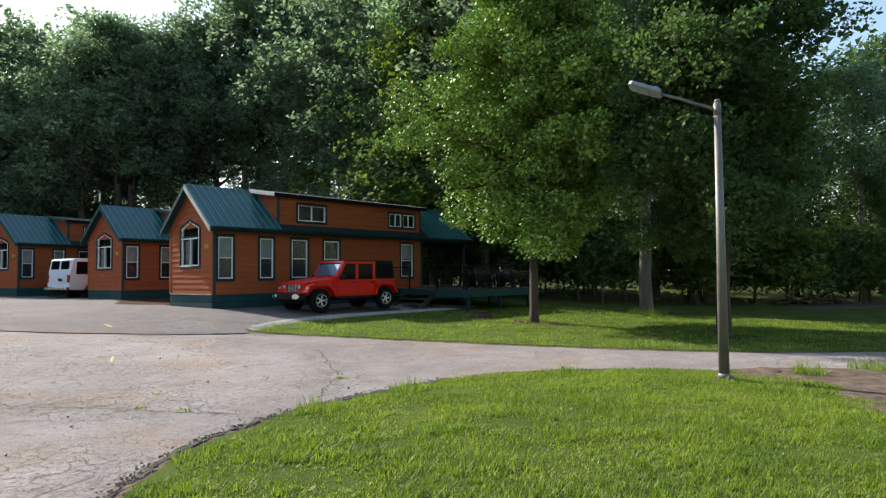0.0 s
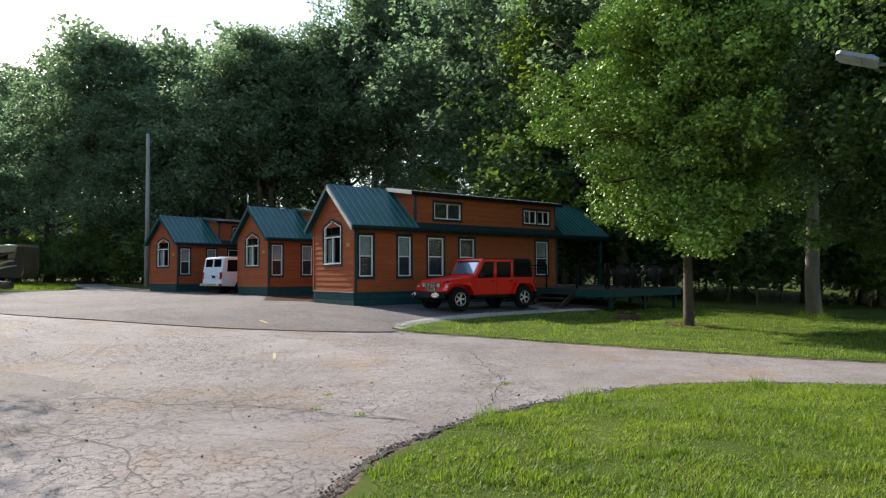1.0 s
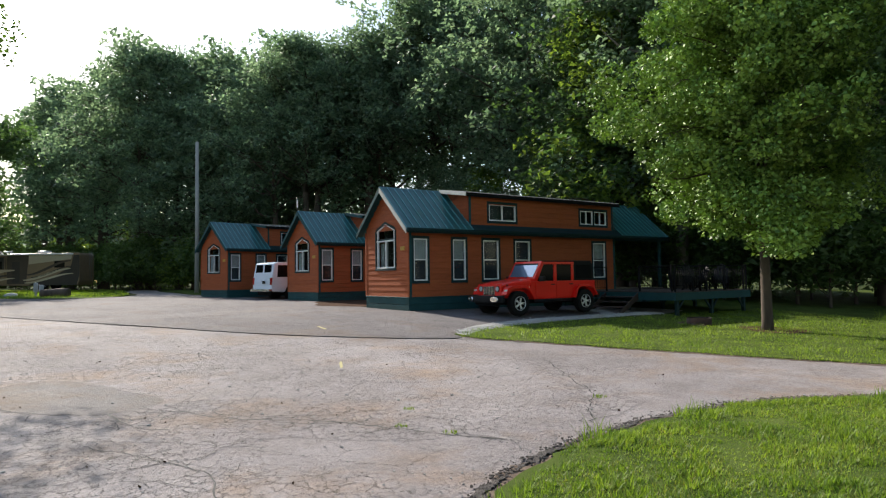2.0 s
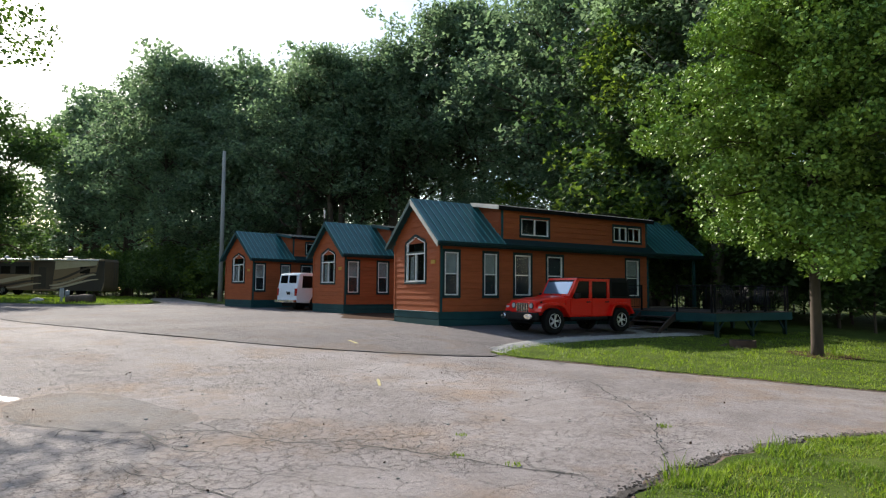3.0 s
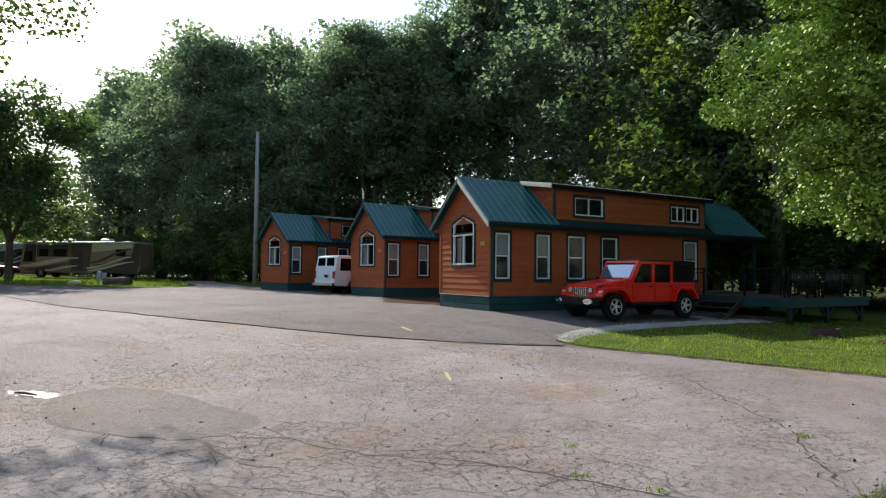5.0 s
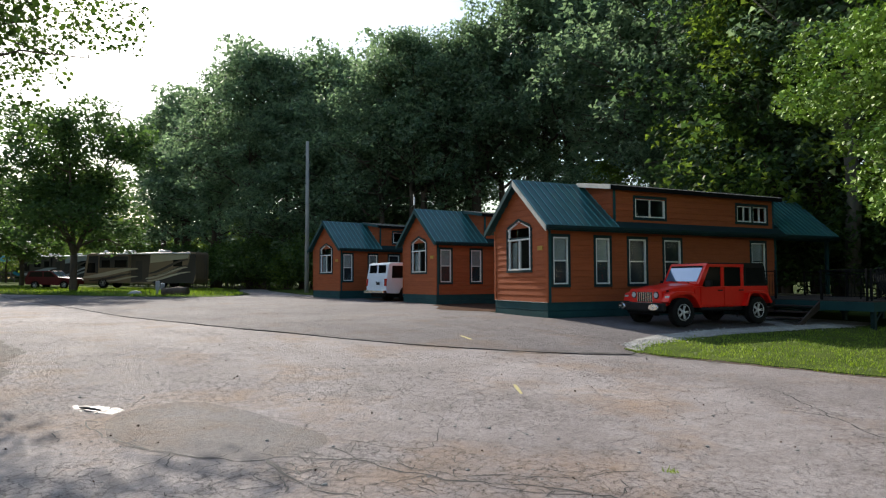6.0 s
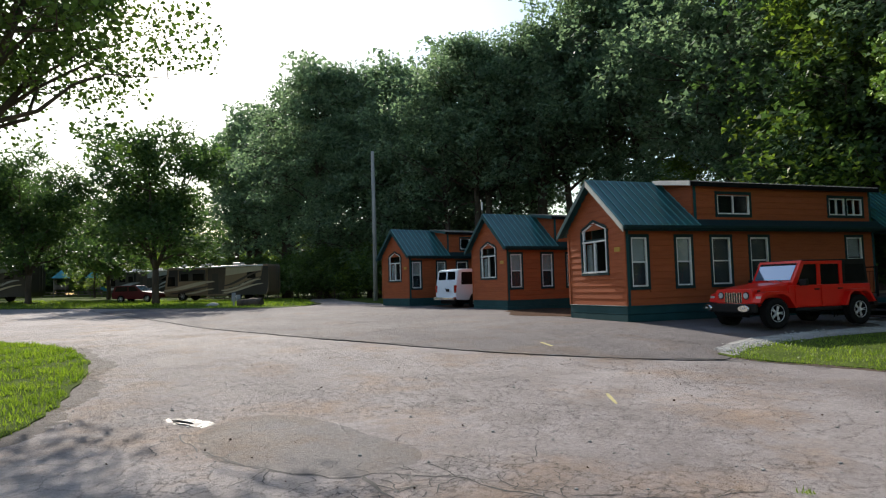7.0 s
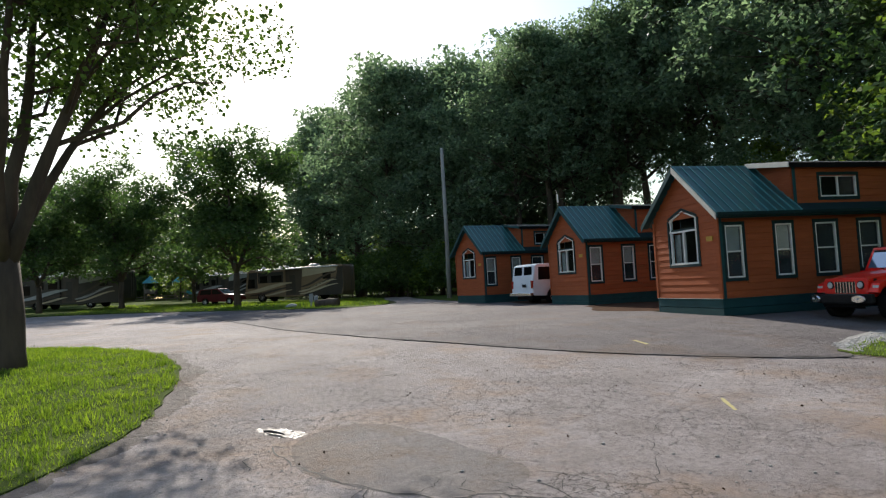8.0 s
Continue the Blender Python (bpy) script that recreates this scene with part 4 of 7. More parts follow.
def plant(name, meshes, m, label, group="", category="tree"):
    t = thing(name, m, label, category, group)
    part("trunk", meshes[0], None, t)
    part("branchwork", meshes[1], None, t)
    part("crown", meshes[2], None, t)
    return t


def stand(x, y, s=1.0, yaw=0.0, dz=0.0):
    return Matrix.LocRotScale((x, y, hgt(x, y) + dz), Euler((0, 0, radians(yaw))), (s, s, s))


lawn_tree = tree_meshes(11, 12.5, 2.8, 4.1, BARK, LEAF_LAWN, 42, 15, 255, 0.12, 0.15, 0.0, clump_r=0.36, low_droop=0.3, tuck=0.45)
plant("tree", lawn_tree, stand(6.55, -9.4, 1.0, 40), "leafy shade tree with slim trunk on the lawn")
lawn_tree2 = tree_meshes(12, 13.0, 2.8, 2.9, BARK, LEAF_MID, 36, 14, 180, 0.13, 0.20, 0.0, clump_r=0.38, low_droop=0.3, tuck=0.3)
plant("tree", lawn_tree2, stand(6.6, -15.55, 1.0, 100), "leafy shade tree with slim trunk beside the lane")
plant("tree", tree_meshes(13, 15.5, 4.5, 4.5, BARK_PALE, LEAF_HAZED, 20, 11, 120, 0.17, 0.27), stand(14.4, -9.9, 1.0, 10), "tall tree with a thick pale trunk on the lawn")
plant("tree", tree_meshes(16, 14.2, 6.0, 3.4, BARK_PALE, LEAF_HAZED, 20, 9, 70, 0.2, 0.2, clump_r=0.5, simple=True), stand(31.0, -15.3, 1.0, 60), "slender tree standing clear against the sky")
for x, y, s in ((37, -10.6, 0.6), (41.5, -9.4, 0.66)):
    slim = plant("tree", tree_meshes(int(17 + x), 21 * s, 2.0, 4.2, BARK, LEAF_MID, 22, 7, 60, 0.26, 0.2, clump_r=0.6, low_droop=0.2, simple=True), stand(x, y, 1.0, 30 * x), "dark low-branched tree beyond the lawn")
# the big tree on the grass island
STEMS = ((((0.75, -0.2, 1.9), (0.9, -0.1, 2.0), (0.5, 0.3, 1.8), (0.5, 0.3, 1.6)), 0.62),
         (((0.15, 0.1, 1.9), (0.35, 0.2, 2.0), (0.1, 0.2, 2.2), (0.0, 0.0, 2.0)), 0.66),
         (((-0.5, 0.2, 1.6), (-0.9, 0.1, 1.9), (-0.6, -0.3, 1.9), (-0.5, 0.0, 1.5)), 0.6),
         (((0.5, 0.9, 1.9), (0.8, 0.9, 1.9), (0.9, 0.6, 1.7), (0.6, 0.3, 1.6)), 0.5),
         (((0.3, -0.9, 1.9), (0.5, -1.0, 1.7), (0.5, -0.7, 1.7), (0.4, -0.5, 1.5)), 0.5))
plant("tree", tree_meshes(14, 11.6, 4.6, 3.8, BARK, LEAF, 52, 13, 105, 0.125, 0.31, 0.0, fork=5, stems_at=STEMS, clump_r=0.42, bare=0.32), stand(-17.75, -0.86, 1.0, 0), "large forked shade tree on the grass island")

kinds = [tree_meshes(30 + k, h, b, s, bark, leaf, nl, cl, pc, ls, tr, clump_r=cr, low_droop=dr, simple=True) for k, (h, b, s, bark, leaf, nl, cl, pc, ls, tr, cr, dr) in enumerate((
    (22, 6.5, 6.0, BARK, LEAF_HAZED, 30, 7, 64, 0.30, 0.32, 0.62, 0.1),
    (25, 10.0, 5.5, BARK_PALE, LEAF_HAZED, 28, 7, 62, 0.30, 0.34, 0.60, 0.0),
    (20, 3.0, 6.5, BARK, LEAF_HAZED, 30, 7, 70, 0.32, 0.30, 0.76, 0.2),
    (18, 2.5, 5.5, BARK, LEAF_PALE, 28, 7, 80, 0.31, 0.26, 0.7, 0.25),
    (24, 8.5, 6.5, BARK, LEAF_HAZED, 32, 7, 64, 0.31, 0.36, 0.66, 0.1),
    (23, 5.0, 6.5, BARK, LEAF_HAZED, 24, 8, 42, 0.46, 0.34, 0.85, 0.1),
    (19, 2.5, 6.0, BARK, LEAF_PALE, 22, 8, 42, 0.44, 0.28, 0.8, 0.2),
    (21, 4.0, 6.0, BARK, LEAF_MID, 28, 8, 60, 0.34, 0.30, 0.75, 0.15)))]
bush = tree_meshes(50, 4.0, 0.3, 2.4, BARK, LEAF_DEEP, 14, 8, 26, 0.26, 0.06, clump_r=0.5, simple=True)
bush_pale = tree_meshes(51, 3.4, 0.3, 2.2, BARK, LEAF_PALE, 14, 8, 24, 0.27, 0.05, clump_r=0.45, simple=True)

rng = random.Random(77)
WOODS = []
# (first x, y, last x, y, count, depth, scale low, scale high, kinds)
for x0, y0, x1, y1, n, deep, lo, hi, ks in (
        (19.5, -2, 20, 12, 5, 2.5, 0.88, 1.1, (0, 1, 4, 2)),
        (20, 13, 20.5, 31, 6, 2.5, 1.14, 1.26, (0, 1, 4)),
        (47, -10, 55, -24, 5, 3.0, 0.5, 0.66, (7, 7)),
        (27, -8, 28, 8, 2, 3.0, 0.7, 0.9, (5, 5, 5)),
        (15.8, 6.4, 20.2, 2.6, 2, 0.3, 0.92, 1.0, (7, 7)),
        (16.8, 3.5, 17.6, 27, 8, 1.0, 0.42, 0.58, (2, 2, 3)),
        (7, 42, 2.5, 53, 5, 1.2, 0.96, 1.04, (2, 2, 3)),
        (18, 30, 7.5, 36, 7, 0.6, 0.94, 1.02, (0, 0, 4)),
        (20, 34, 10, 44, 3, 2.5, 0.9, 1.0, (0, 2, 4)),
        (14, 42, 0, 58, 6, 3.0, 1.05, 1.2, (5, 4, 5)),
        (2, 62, -8, 96, 7, 3.0, 1.1, 1.35, (5, 6, 5)),
        (-10, 128, -60, 138, 9, 4.0, 1.1, 1.3, (6, 6, 5)),
        (-62, 130, -110, 104, 7, 5.0, 0.8, 1.1, (6, 5)),
        (22, -6, 25.5, -9.2, 4, 1.2, 0.75, 0.95, (7, 7, 1)),
        (32, -14, 40, -27, 6, 2.0, 0.3, 0.46, (7, 3, 7)),
        (40, -20, 46, -44, 5, 3.0, 0.36, 0.5, (7, 7)),
        (38, 2, 43, -5, 4, 3.0, 0.9, 1.1, (7, 7)),
        (56, -18, 64, -56, 5, 4.0, 0.4, 0.55, (6, 5)),
        (-70, 100, -90, 20, 6, 5.0, 0.7, 0.95, (6, 5)),
        # the last two rows are unseen behind the eye, added only for reflections
        (-60, -20, -30, -70, 3, 5.0, 0.8, 1.0, (5,)),
        (-20, -75, 50, -70, 3, 6.0, 0.8, 1.0, (5,))):
    for k in range(n):
        t = (k + rng.uniform(0.1, 0.9)) / n
        x, y = x0 + (x1 - x0) * t + rng.uniform(-deep, deep) * 0.6, y0 + (y1 - y0) * t + rng.uniform(-deep, deep) * 0.6
        WOODS.append((x, y, rng.choice(ks), rng.uniform(lo, hi), rng.uniform(0, 360)))
masters = {}
WORDS = ("tall broadleaf woodland tree with dark foliage", "tall woodland tree with pale straight trunk", "low-branched dark woodland tree", "pale green broadleaf tree at the wood's edge", "tall wide-crowned dark woodland tree", "tall dark tree deep in the wood", "pale green tree beyond the camping pitches", "dark green woodland tree beyond the lawn")
for x, y, k, s, yaw in WOODS:
    if k in masters:
        copy_thing(masters[k], stand(x, y, 1.0, yaw)).scale = (s, s, s)
    else:
        masters[k] = plant("tree", kinds[k], stand(x, y, 1.0, yaw), WORDS[k], "woodland trees")
        masters[k].scale = (1, 1, 1)
copy_thing(masters[1], stand(16.5, 0.3, 1.0, 40)).scale = (1.0, 1.0, 1.0)
copy_thing(masters[6], stand(-26.5, 84, 1.0, 150)).scale = (0.5, 0.5, 0.5)
copy_thing(masters[6], stand(-20.5, 88, 1.0, 50)).scale = (0.45, 0.45, 0.45)
for words, meshes, spots in (("dark undergrowth bush at the wood's edge", bush, [(17.8 + 1.4 * math.sin(3 * k), -6 + 2.2 * k) for k in range(18)] + [(22.5 + 1.4 * math.sin(5 * k), -8 + 2.3 * k) for k in range(18)] + [(29 + 2 * math.sin(5 * k), -16 + 2.6 * k) for k in range(16)] + [(20 - 1.7 * k, 33 + 1.6 * k) for k in range(10)] + [(6.5 - 0.75 * k, 36 + 2.2 * k) for k in range(12)] + [(-1.5 - 1.0 * k, 62 + 3.2 * k) for k in range(10)] + [(-12 - 4.6 * k, 100 + 0.8 * k) for k in range(14)] + [(24 + 3.2 * k, -7 - 2.2 * k) for k in range(9)] + [(3, 57), (5.5, 60), (1.5, 63), (6, 66), (-1.5, 69), (3.5, 70), (9, 62), (4, 76), (9, 74), (13, 70), (0, 80), (-4, 84), (9, 50), (12.5, 55), (6, 84)]),
                             ("pale leafy undergrowth bush at the wood's edge", bush_pale, [(22 + 4 * k, -9 - 3.2 * k) for k in range(7)] + [(4.6 - 0.5 * k, 43 + 2.6 * k) for k in range(7)] + [(-3 - 1.6 * k, 70 + 4 * k) for k in range(6)] + [(-12 - 9 * k, 97 + 2 * k) for k in range(9)])):
    first = None
    for x, y in spots:
        s = rng.uniform(0.75, 1.35)
        m = stand(x + rng.uniform(-0.8, 0.8), y + rng.uniform(-0.8, 0.8), 1.0, rng.uniform(0, 360))
        if first is None:
            first = plant("bush", meshes, m, words, "undergrowth", "bush")
        else:
            copy_thing(first, m).scale = (s, s, s)
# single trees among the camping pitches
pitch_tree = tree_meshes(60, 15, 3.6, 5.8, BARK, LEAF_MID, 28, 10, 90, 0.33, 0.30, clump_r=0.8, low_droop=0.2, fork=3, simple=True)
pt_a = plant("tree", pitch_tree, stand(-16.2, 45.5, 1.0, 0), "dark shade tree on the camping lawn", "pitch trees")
copy_thing(pt_a, stand(-27.0, 50.5, 1.0, 120)).scale = (0.85, 0.85, 0.85)
copy_thing(pt_a, stand(-33.5, 49, 1.0, 220)).scale = (0.8, 0.8, 0.8)
copy_thing(pt_a, stand(-37, 74, 1.0, 220)).scale = (1.0, 1.0, 1.0)
copy_thing(pt_a, stand(-22.5, 66, 1.0, 300)).scale = (0.75, 0.75, 0.75)

# hedge of tall scrub that closes the meadow's far side
hedge = plant("bush", bush_pale, stand(-6, 106, 1.0, 15), "tall pale scrub on the meadow's far side", "meadow scrub", "bush")
hedge.scale = (2.3, 2.3, 2.3)
for k in range(1, 25):
    b = copy_thing(hedge, stand(42 - 5.0 * k + rng.uniform(-1, 1), (113 if k > 8 else 98) + 2.5 * math.sin(2.2 * k), 1.0, 70 * k))
    w = rng.uniform(2.7, 3.6)
    b.scale = (w, w, w)
for k in range(27):
    b = copy_thing(hedge, stand(14 - 2.9 * k + rng.uniform(-0.8, 0.8), 107 + 1.5 * math.sin(1.7 * k), 1.0, 110 * k, -0.5))
    w = rng.uniform(1.3, 1.7)
    b.scale = (w, w, 0.7 * w)

# ---- vehicles ----
def ring_mesh(bm, profile, n=28, axis_y=True):
    """A body of revolution about the y axis from (radius, y) pairs."""
    rings = []
    for r, y in profile:
        rings.append([bm.verts.new((r * math.cos(2 * math.pi * k / n), y, r * math.sin(2 * math.pi * k / n))) for k in range(n)])
    for a, b in zip(rings, rings[1:]):
        for k in range(n):
            f = bm.faces.new((a[k], a[(k + 1) % n], b[(k + 1) % n], b[k]))
            f.smooth = True
    bmesh.ops.recalc_face_normals(bm, faces=bm.faces[:])
    return bm


def wheel_meshes(r, width, rim_r, spokes):
    h = width / 2
    tyre = ring_mesh(bmesh.new(), ((rim_r, -h * 0.8), (rim_r + 0.02, -h), (r - 0.05, -h), (r - 0.012, -h * 0.82), (r, -h * 0.5), (r, h * 0.5), (r - 0.012, h * 0.82), (r - 0.05, h), (rim_r + 0.02, h), (rim_r, h * 0.8), (rim_r, -h * 0.8)))
    for k in range(36):
        a = 2 * math.pi * k / 36
        for s in (-1, 1):
            m = Matrix.Rotation(-a - s * 0.04, 4, "Y") @ Matrix.Translation((r - 0.004, s * h * 0.52, 0)) @ Matrix.Diagonal((0.022, h * 0.7, 0.03, 1))
            bmesh.ops.create_cube(tyre, size=1.0, matrix=m)
    rim = ring_mesh(bmesh.new(), ((rim_r - 0.003, -h * 0.8), (rim_r - 0.005, -h * 0.92), (rim_r - 0.014, -h * 0.9), (rim_r - 0.018, -h * 0.8), (rim_r - 0.003, -h * 0.7)))
    for k in range(spokes):
        a = 2 * math.pi * k / spokes
        for s in (-0.13, 0.13):
            m = Matrix.Rotation(a + s, 4, "Y") @ Matrix.Translation(((rim_r - 0.01) / 2 + 0.02, -h * 0.62, 0)) @ Matrix.Diagonal((rim_r - 0.05, 0.03, 0.022, 1))
            bmesh.ops.create_cube(rim, size=1.0, matrix=m)
    m = Matrix.Rotation(radians(90), 4, "X")
    bmesh.ops.create_cone(rim, cap_ends=True, segments=16, radius1=0.06, radius2=0.05, depth=0.05, matrix=Matrix.Translation((0, -h * 0.68, 0)) @ m)
    back = ring_mesh(bmesh.new(), ((rim_r - 0.004, -h * 0.78), (rim_r - 0.034, -h * 0.78), (rim_r - 0.05, -h * 0.3), (rim_r - 0.05, h * 0.7), (rim_r - 0.004, h * 0.78)))
    bmesh.ops.create_cone(back, cap_ends=True, segments=24, radius1=rim_r - 0.052, radius2=rim_r - 0.052, depth=0.02, matrix=Matrix.Translation((0, h * 0.1, 0)) @ m)
    return mesh_of("tyre", tyre, RUBBER), mesh_of("rim", rim, ALLOY), mesh_of("brake_disc", back, IRON)


def add_wheel(car, meshes, x, y, z, name="wheel"):
    w = part(name, meshes[0], RUBBER, car, "black tyre on a bright alloy rim")
    w.location = (x, y, z)
    if y > 0:
        w.rotation_euler = (0, 0, math.pi)
    part("rim", meshes[1], ALLOY, w)
    part("brake_disc", meshes[2], IRON, w)
    return w


def arch(cx, cz, r, a0, a1, n=8):
    return [(cx + r * math.cos(radians(a0 + (a1 - a0) * k / n)), cz + r * math.sin(radians(a0 + (a1 - a0) * k / n))) for k in range(n + 1)]


def flat_xz(pts, y0, y1, bevel=0.0):
    return prism(bmesh.new(), pts, 1, y0, y1, bevel)


def build_jeep(m):
    """A boxy four-door off-roader; its front axle is at the origin and it faces -x."""
    j = thing("off_road_car", m, "red four-door boxy off-road car with black hardtop parked beside cabin", "car")
    # tub with rear wheel openings
    tub = [(0.60, 0.52), (2.50, 0.52)] + [(x, z) for x, z in arch(3.008, 0.42, 0.50, 168, 12, 9)] + [(3.56, 0.55), (3.62, 0.60), (3.62, 1.13), (0.66, 1.13), (0.60, 1.08)]
    part("body", flat_xz(tub, -0.76, 0.76, 0.018), RED, j, "glossy red body tub")
    part("chassis", bx(-0.55, 3.6, -0.45, 0.45, 0.36, 0.54, 0.02), IRON, j)
    for x in (0, 3.008):
        part("axle", tube(bmesh.new(), (x, -0.7, 0.40), (x, 0.7, 0.40), 0.06), IRON, j)
    # engine bay and hood, narrowing to the front
    bm = bmesh.new()
    rows = []
    for x, w, z0, z1 in ((-0.52, 0.60, 0.60, 1.06), (-0.1, 0.62, 0.56, 1.135), (0.66, 0.71, 0.54, 1.20)):
        rows.append([bm.verts.new(p) for p in ((x, -w, z0), (x, -w, z1 - 0.05), (x, -w + 0.10, z1), (x, 0, z1 + 0.022), (x, w - 0.10, z1), (x, w, z1 - 0.05), (x, w, z0))])
    for a, b in zip(rows, rows[1:]):
        for k in range(7):
            bm.faces.new((a[k], a[(k + 1) % 7], b[(k + 1) % 7], b[k]))
    bm.faces.new(rows[0][::-1])
    bm.faces.new(rows[-1])
    bmesh.ops.recalc_face_normals(bm, faces=bm.faces[:])
    hood = part("hood", bm, RED, j, "glossy red hood")
    for s in (-1, 1):
        part("hood_latch", bx(-0.36, -0.28, s * 0.625 - 0.012, s * 0.625 + 0.012, 0.93, 1.03, 0.006), BLACK, hood)
    # grille
    g = part("grille", prism(bmesh.new(), ((-0.66, 0.60), (0.66, 0.60), (0.67, 0.98), (0.60, 1.06), (-0.60, 1.06), (-0.67, 0.98)), 0, -0.585, -0.515, 0.014), RED, j, "red grille panel with seven slots")
    for k in range(7):
        y = -0.27 + 0.09 * k
        part("slot", prism(bmesh.new(), [(y + 0.026 * a, 0.83 + 0.15 * b) for a, b in ((-1, -1), (1, -1), (1, 0.8), (0.4, 1), (-0.4, 1), (-1, 0.8))], 0, -0.592, -0.58), IRON, g)
        part("slot_trim", bx(-0.600, -0.588, y - 0.022, y + 0.022, 0.655, 0.675), CHROME, g)
        for e in (-1, 1):
            part("slot_bar", bx(-0.604, -0.590, y + e * 0.034 - 0.007, y + e * 0.034 + 0.007, 0.69, 0.97, 0.003), CHROME, g)
    for s in (-1, 1):
        hl = part("headlight", tube(bmesh.new(), (-0.58, s * 0.455, 0.885), (-0.605, s * 0.455, 0.885), 0.105, 0.10, 20), BLACK, j, "round clear headlight")
        part("lens", tube(bmesh.new(), (-0.60, s * 0.455, 0.885), (-0.622, s * 0.455, 0.885), 0.085, 0.07, 20), LAMP_GLASS, hl)
        # fenders
        out = [(-0.60, 0.70), (-0.52, 0.92), (-0.30, 0.985), (0.30, 0.985), (0.46, 0.90), (0.70, 0.54), (0.62, 0.52), (0.40, 0.82), (0.24, 0.90), (-0.26, 0.90), (-0.44, 0.82), (-0.53, 0.68)]
        y0, y1 = (0.60, 0.93) if s > 0 else (-0.93, -0.60)
        f = part("fender", flat_xz(out, y0, y1, 0.012), RED, j, "red flat-topped front fender")
        part("marker_light", bx(-0.56, -0.47, s * 0.84 - 0.08, s * 0.84 + 0.085, 0.80, 0.87, 0.012), LAMP_GLASS, f)
        part("liner", flat_xz([(-0.50, 0.5), (-0.42, 0.80), (-0.25, 0.88), (0.24, 0.88), (0.39, 0.80), (0.58, 0.5)], s * 0.56 - 0.03, s * 0.56 + 0.03), IRON, f)
        rf = [(2.44, 0.54), (2.62, 0.92), (2.74, 0.985), (3.28, 0.985), (3.42, 0.92), (3.62, 0.62), (3.54, 0.60), (3.38, 0.84), (3.24, 0.91), (2.78, 0.91), (2.66, 0.84), (2.53, 0.53)]
        y0, y1 = (0.74, 0.93) if s > 0 else (-0.93, -0.74)
        part("fender", flat_xz(rf, y0, y1, 0.012), RED, j, "red rear wheel flare")
        part("rock_rail", tube(bmesh.new(), (0.72, s * 0.80, 0.47), (2.42, s * 0.80, 0.47), 0.05, None, 8), BLACK, j)
        # doors
        for a, b in ((0.80, 1.72), (1.745, 2.58)):
            d = part("door", flat_xz([(a, 0.56), (b - (0.12 if b > 2 else 0.0), 0.56), (b, 0.86), (b, 1.12), (a, 1.12)], s * 0.762, s * 0.785, 0.006), RED, j, "red side door")
            part("door_handle", bx(b - 0.24, b - 0.07, s * 0.80 - 0.018, s * 0.80 + 0.018, 0.99, 1.03, 0.01), BLACK, d)
            for z in (0.70, 0.97):
                part("hinge", bx(a - 0.03, a + 0.06, s * 0.79 - 0.012, s * 0.79 + 0.012, z, z + 0.06, 0.005), RED, d)
        # window frames in body colour: pillars and roof rail
        ys = 0.70
        part("pillar", flat_xz([(0.80, 1.12), (0.90, 1.12), (1.24, 1.75), (1.14, 1.75)], s * ys - 0.03, s * ys + 0.03, 0.006), RED, j)
        part("pillar", flat_xz([(1.66, 1.12), (1.80, 1.12), (1.80, 1.75), (1.68, 1.75)], s * ys - 0.03, s * ys + 0.03, 0.006), RED, j)
        part("pillar", flat_xz([(2.50, 1.12), (2.62, 1.12), (2.62, 1.75), (2.50, 1.75)], s * ys - 0.03, s * ys + 0.03, 0.006), RED, j)
        part("roof_rail", flat_xz([(1.12, 1.70), (2.62, 1.70), (2.62, 1.79), (1.16, 1.79)], s * ys - 0.04, s * ys + 0.04, 0.008), RED, j)
        part("side_glass", flat_xz([(0.92, 1.13), (1.67, 1.13), (1.67, 1.71), (1.20, 1.71)], s * ys - 0.008, s * ys + 0.008), CAR_GLASS, j)
        part("side_glass", flat_xz([(1.80, 1.13), (2.51, 1.13), (2.51, 1.71), (1.80, 1.71)], s * ys - 0.008, s * ys + 0.008), CAR_GLASS, j)
        part("quarter_panel", flat_xz([(2.62, 1.13), (3.60, 1.13), (3.53, 1.72), (3.44, 1.80), (2.62, 1.80)], s * ys - 0.035, s * ys + 0.035, 0.01), BLACK, j, "black hardtop side")
        part("quarter_glass", flat_xz([(2.72, 1.20), (3.50, 1.20), (3.44, 1.68), (2.72, 1.68)], s * (ys + 0.036), s * (ys + 0.042)), IRON, j, "black-tinted quarter glass")
        # mirror
        mr = part("mirror", bx(0.93, 1.05, s * 0.90 - 0.10, s * 0.90 + 0.10, 1.12, 1.30, 0.025), BLACK, j, "black door mirror")
        part("mirror_arm", tube(bmesh.new(), (0.98, s * 0.74, 1.10), (0.98, s * 0.85, 1.15), 0.02, None, 6), BLACK, mr)
        part("tail_light", bx(3.60, 3.66, s * 0.69 - 0.06, s * 0.69 + 0.06, 0.84, 1.10, 0.01), TAIL_RED, j)
        part("badge", bx(0.50, 0.58, s * 0.717 - 0.006, s * 0.717 + 0.006, 0.93, 0.955), CHROME, hood)
    # windscreen
    bm = prism(bmesh.new(), ((0.74, 1.12), (0.80, 1.12), (1.20, 1.80), (1.14, 1.81)), 1, -0.72, 0.72, 0.01)
    ws = part("windscreen", bm, RED, j, "red windscreen surround")
    bm = prism(bmesh.new(), ((0.815, 1.275), (0.825, 1.275), (1.10, 1.735), (1.09, 1.735)), 1, -0.62, 0.62)
    glass = part("glass", bm, SKY_GLASS, ws)
    glass.location = (-0.012, 0, 0.0)
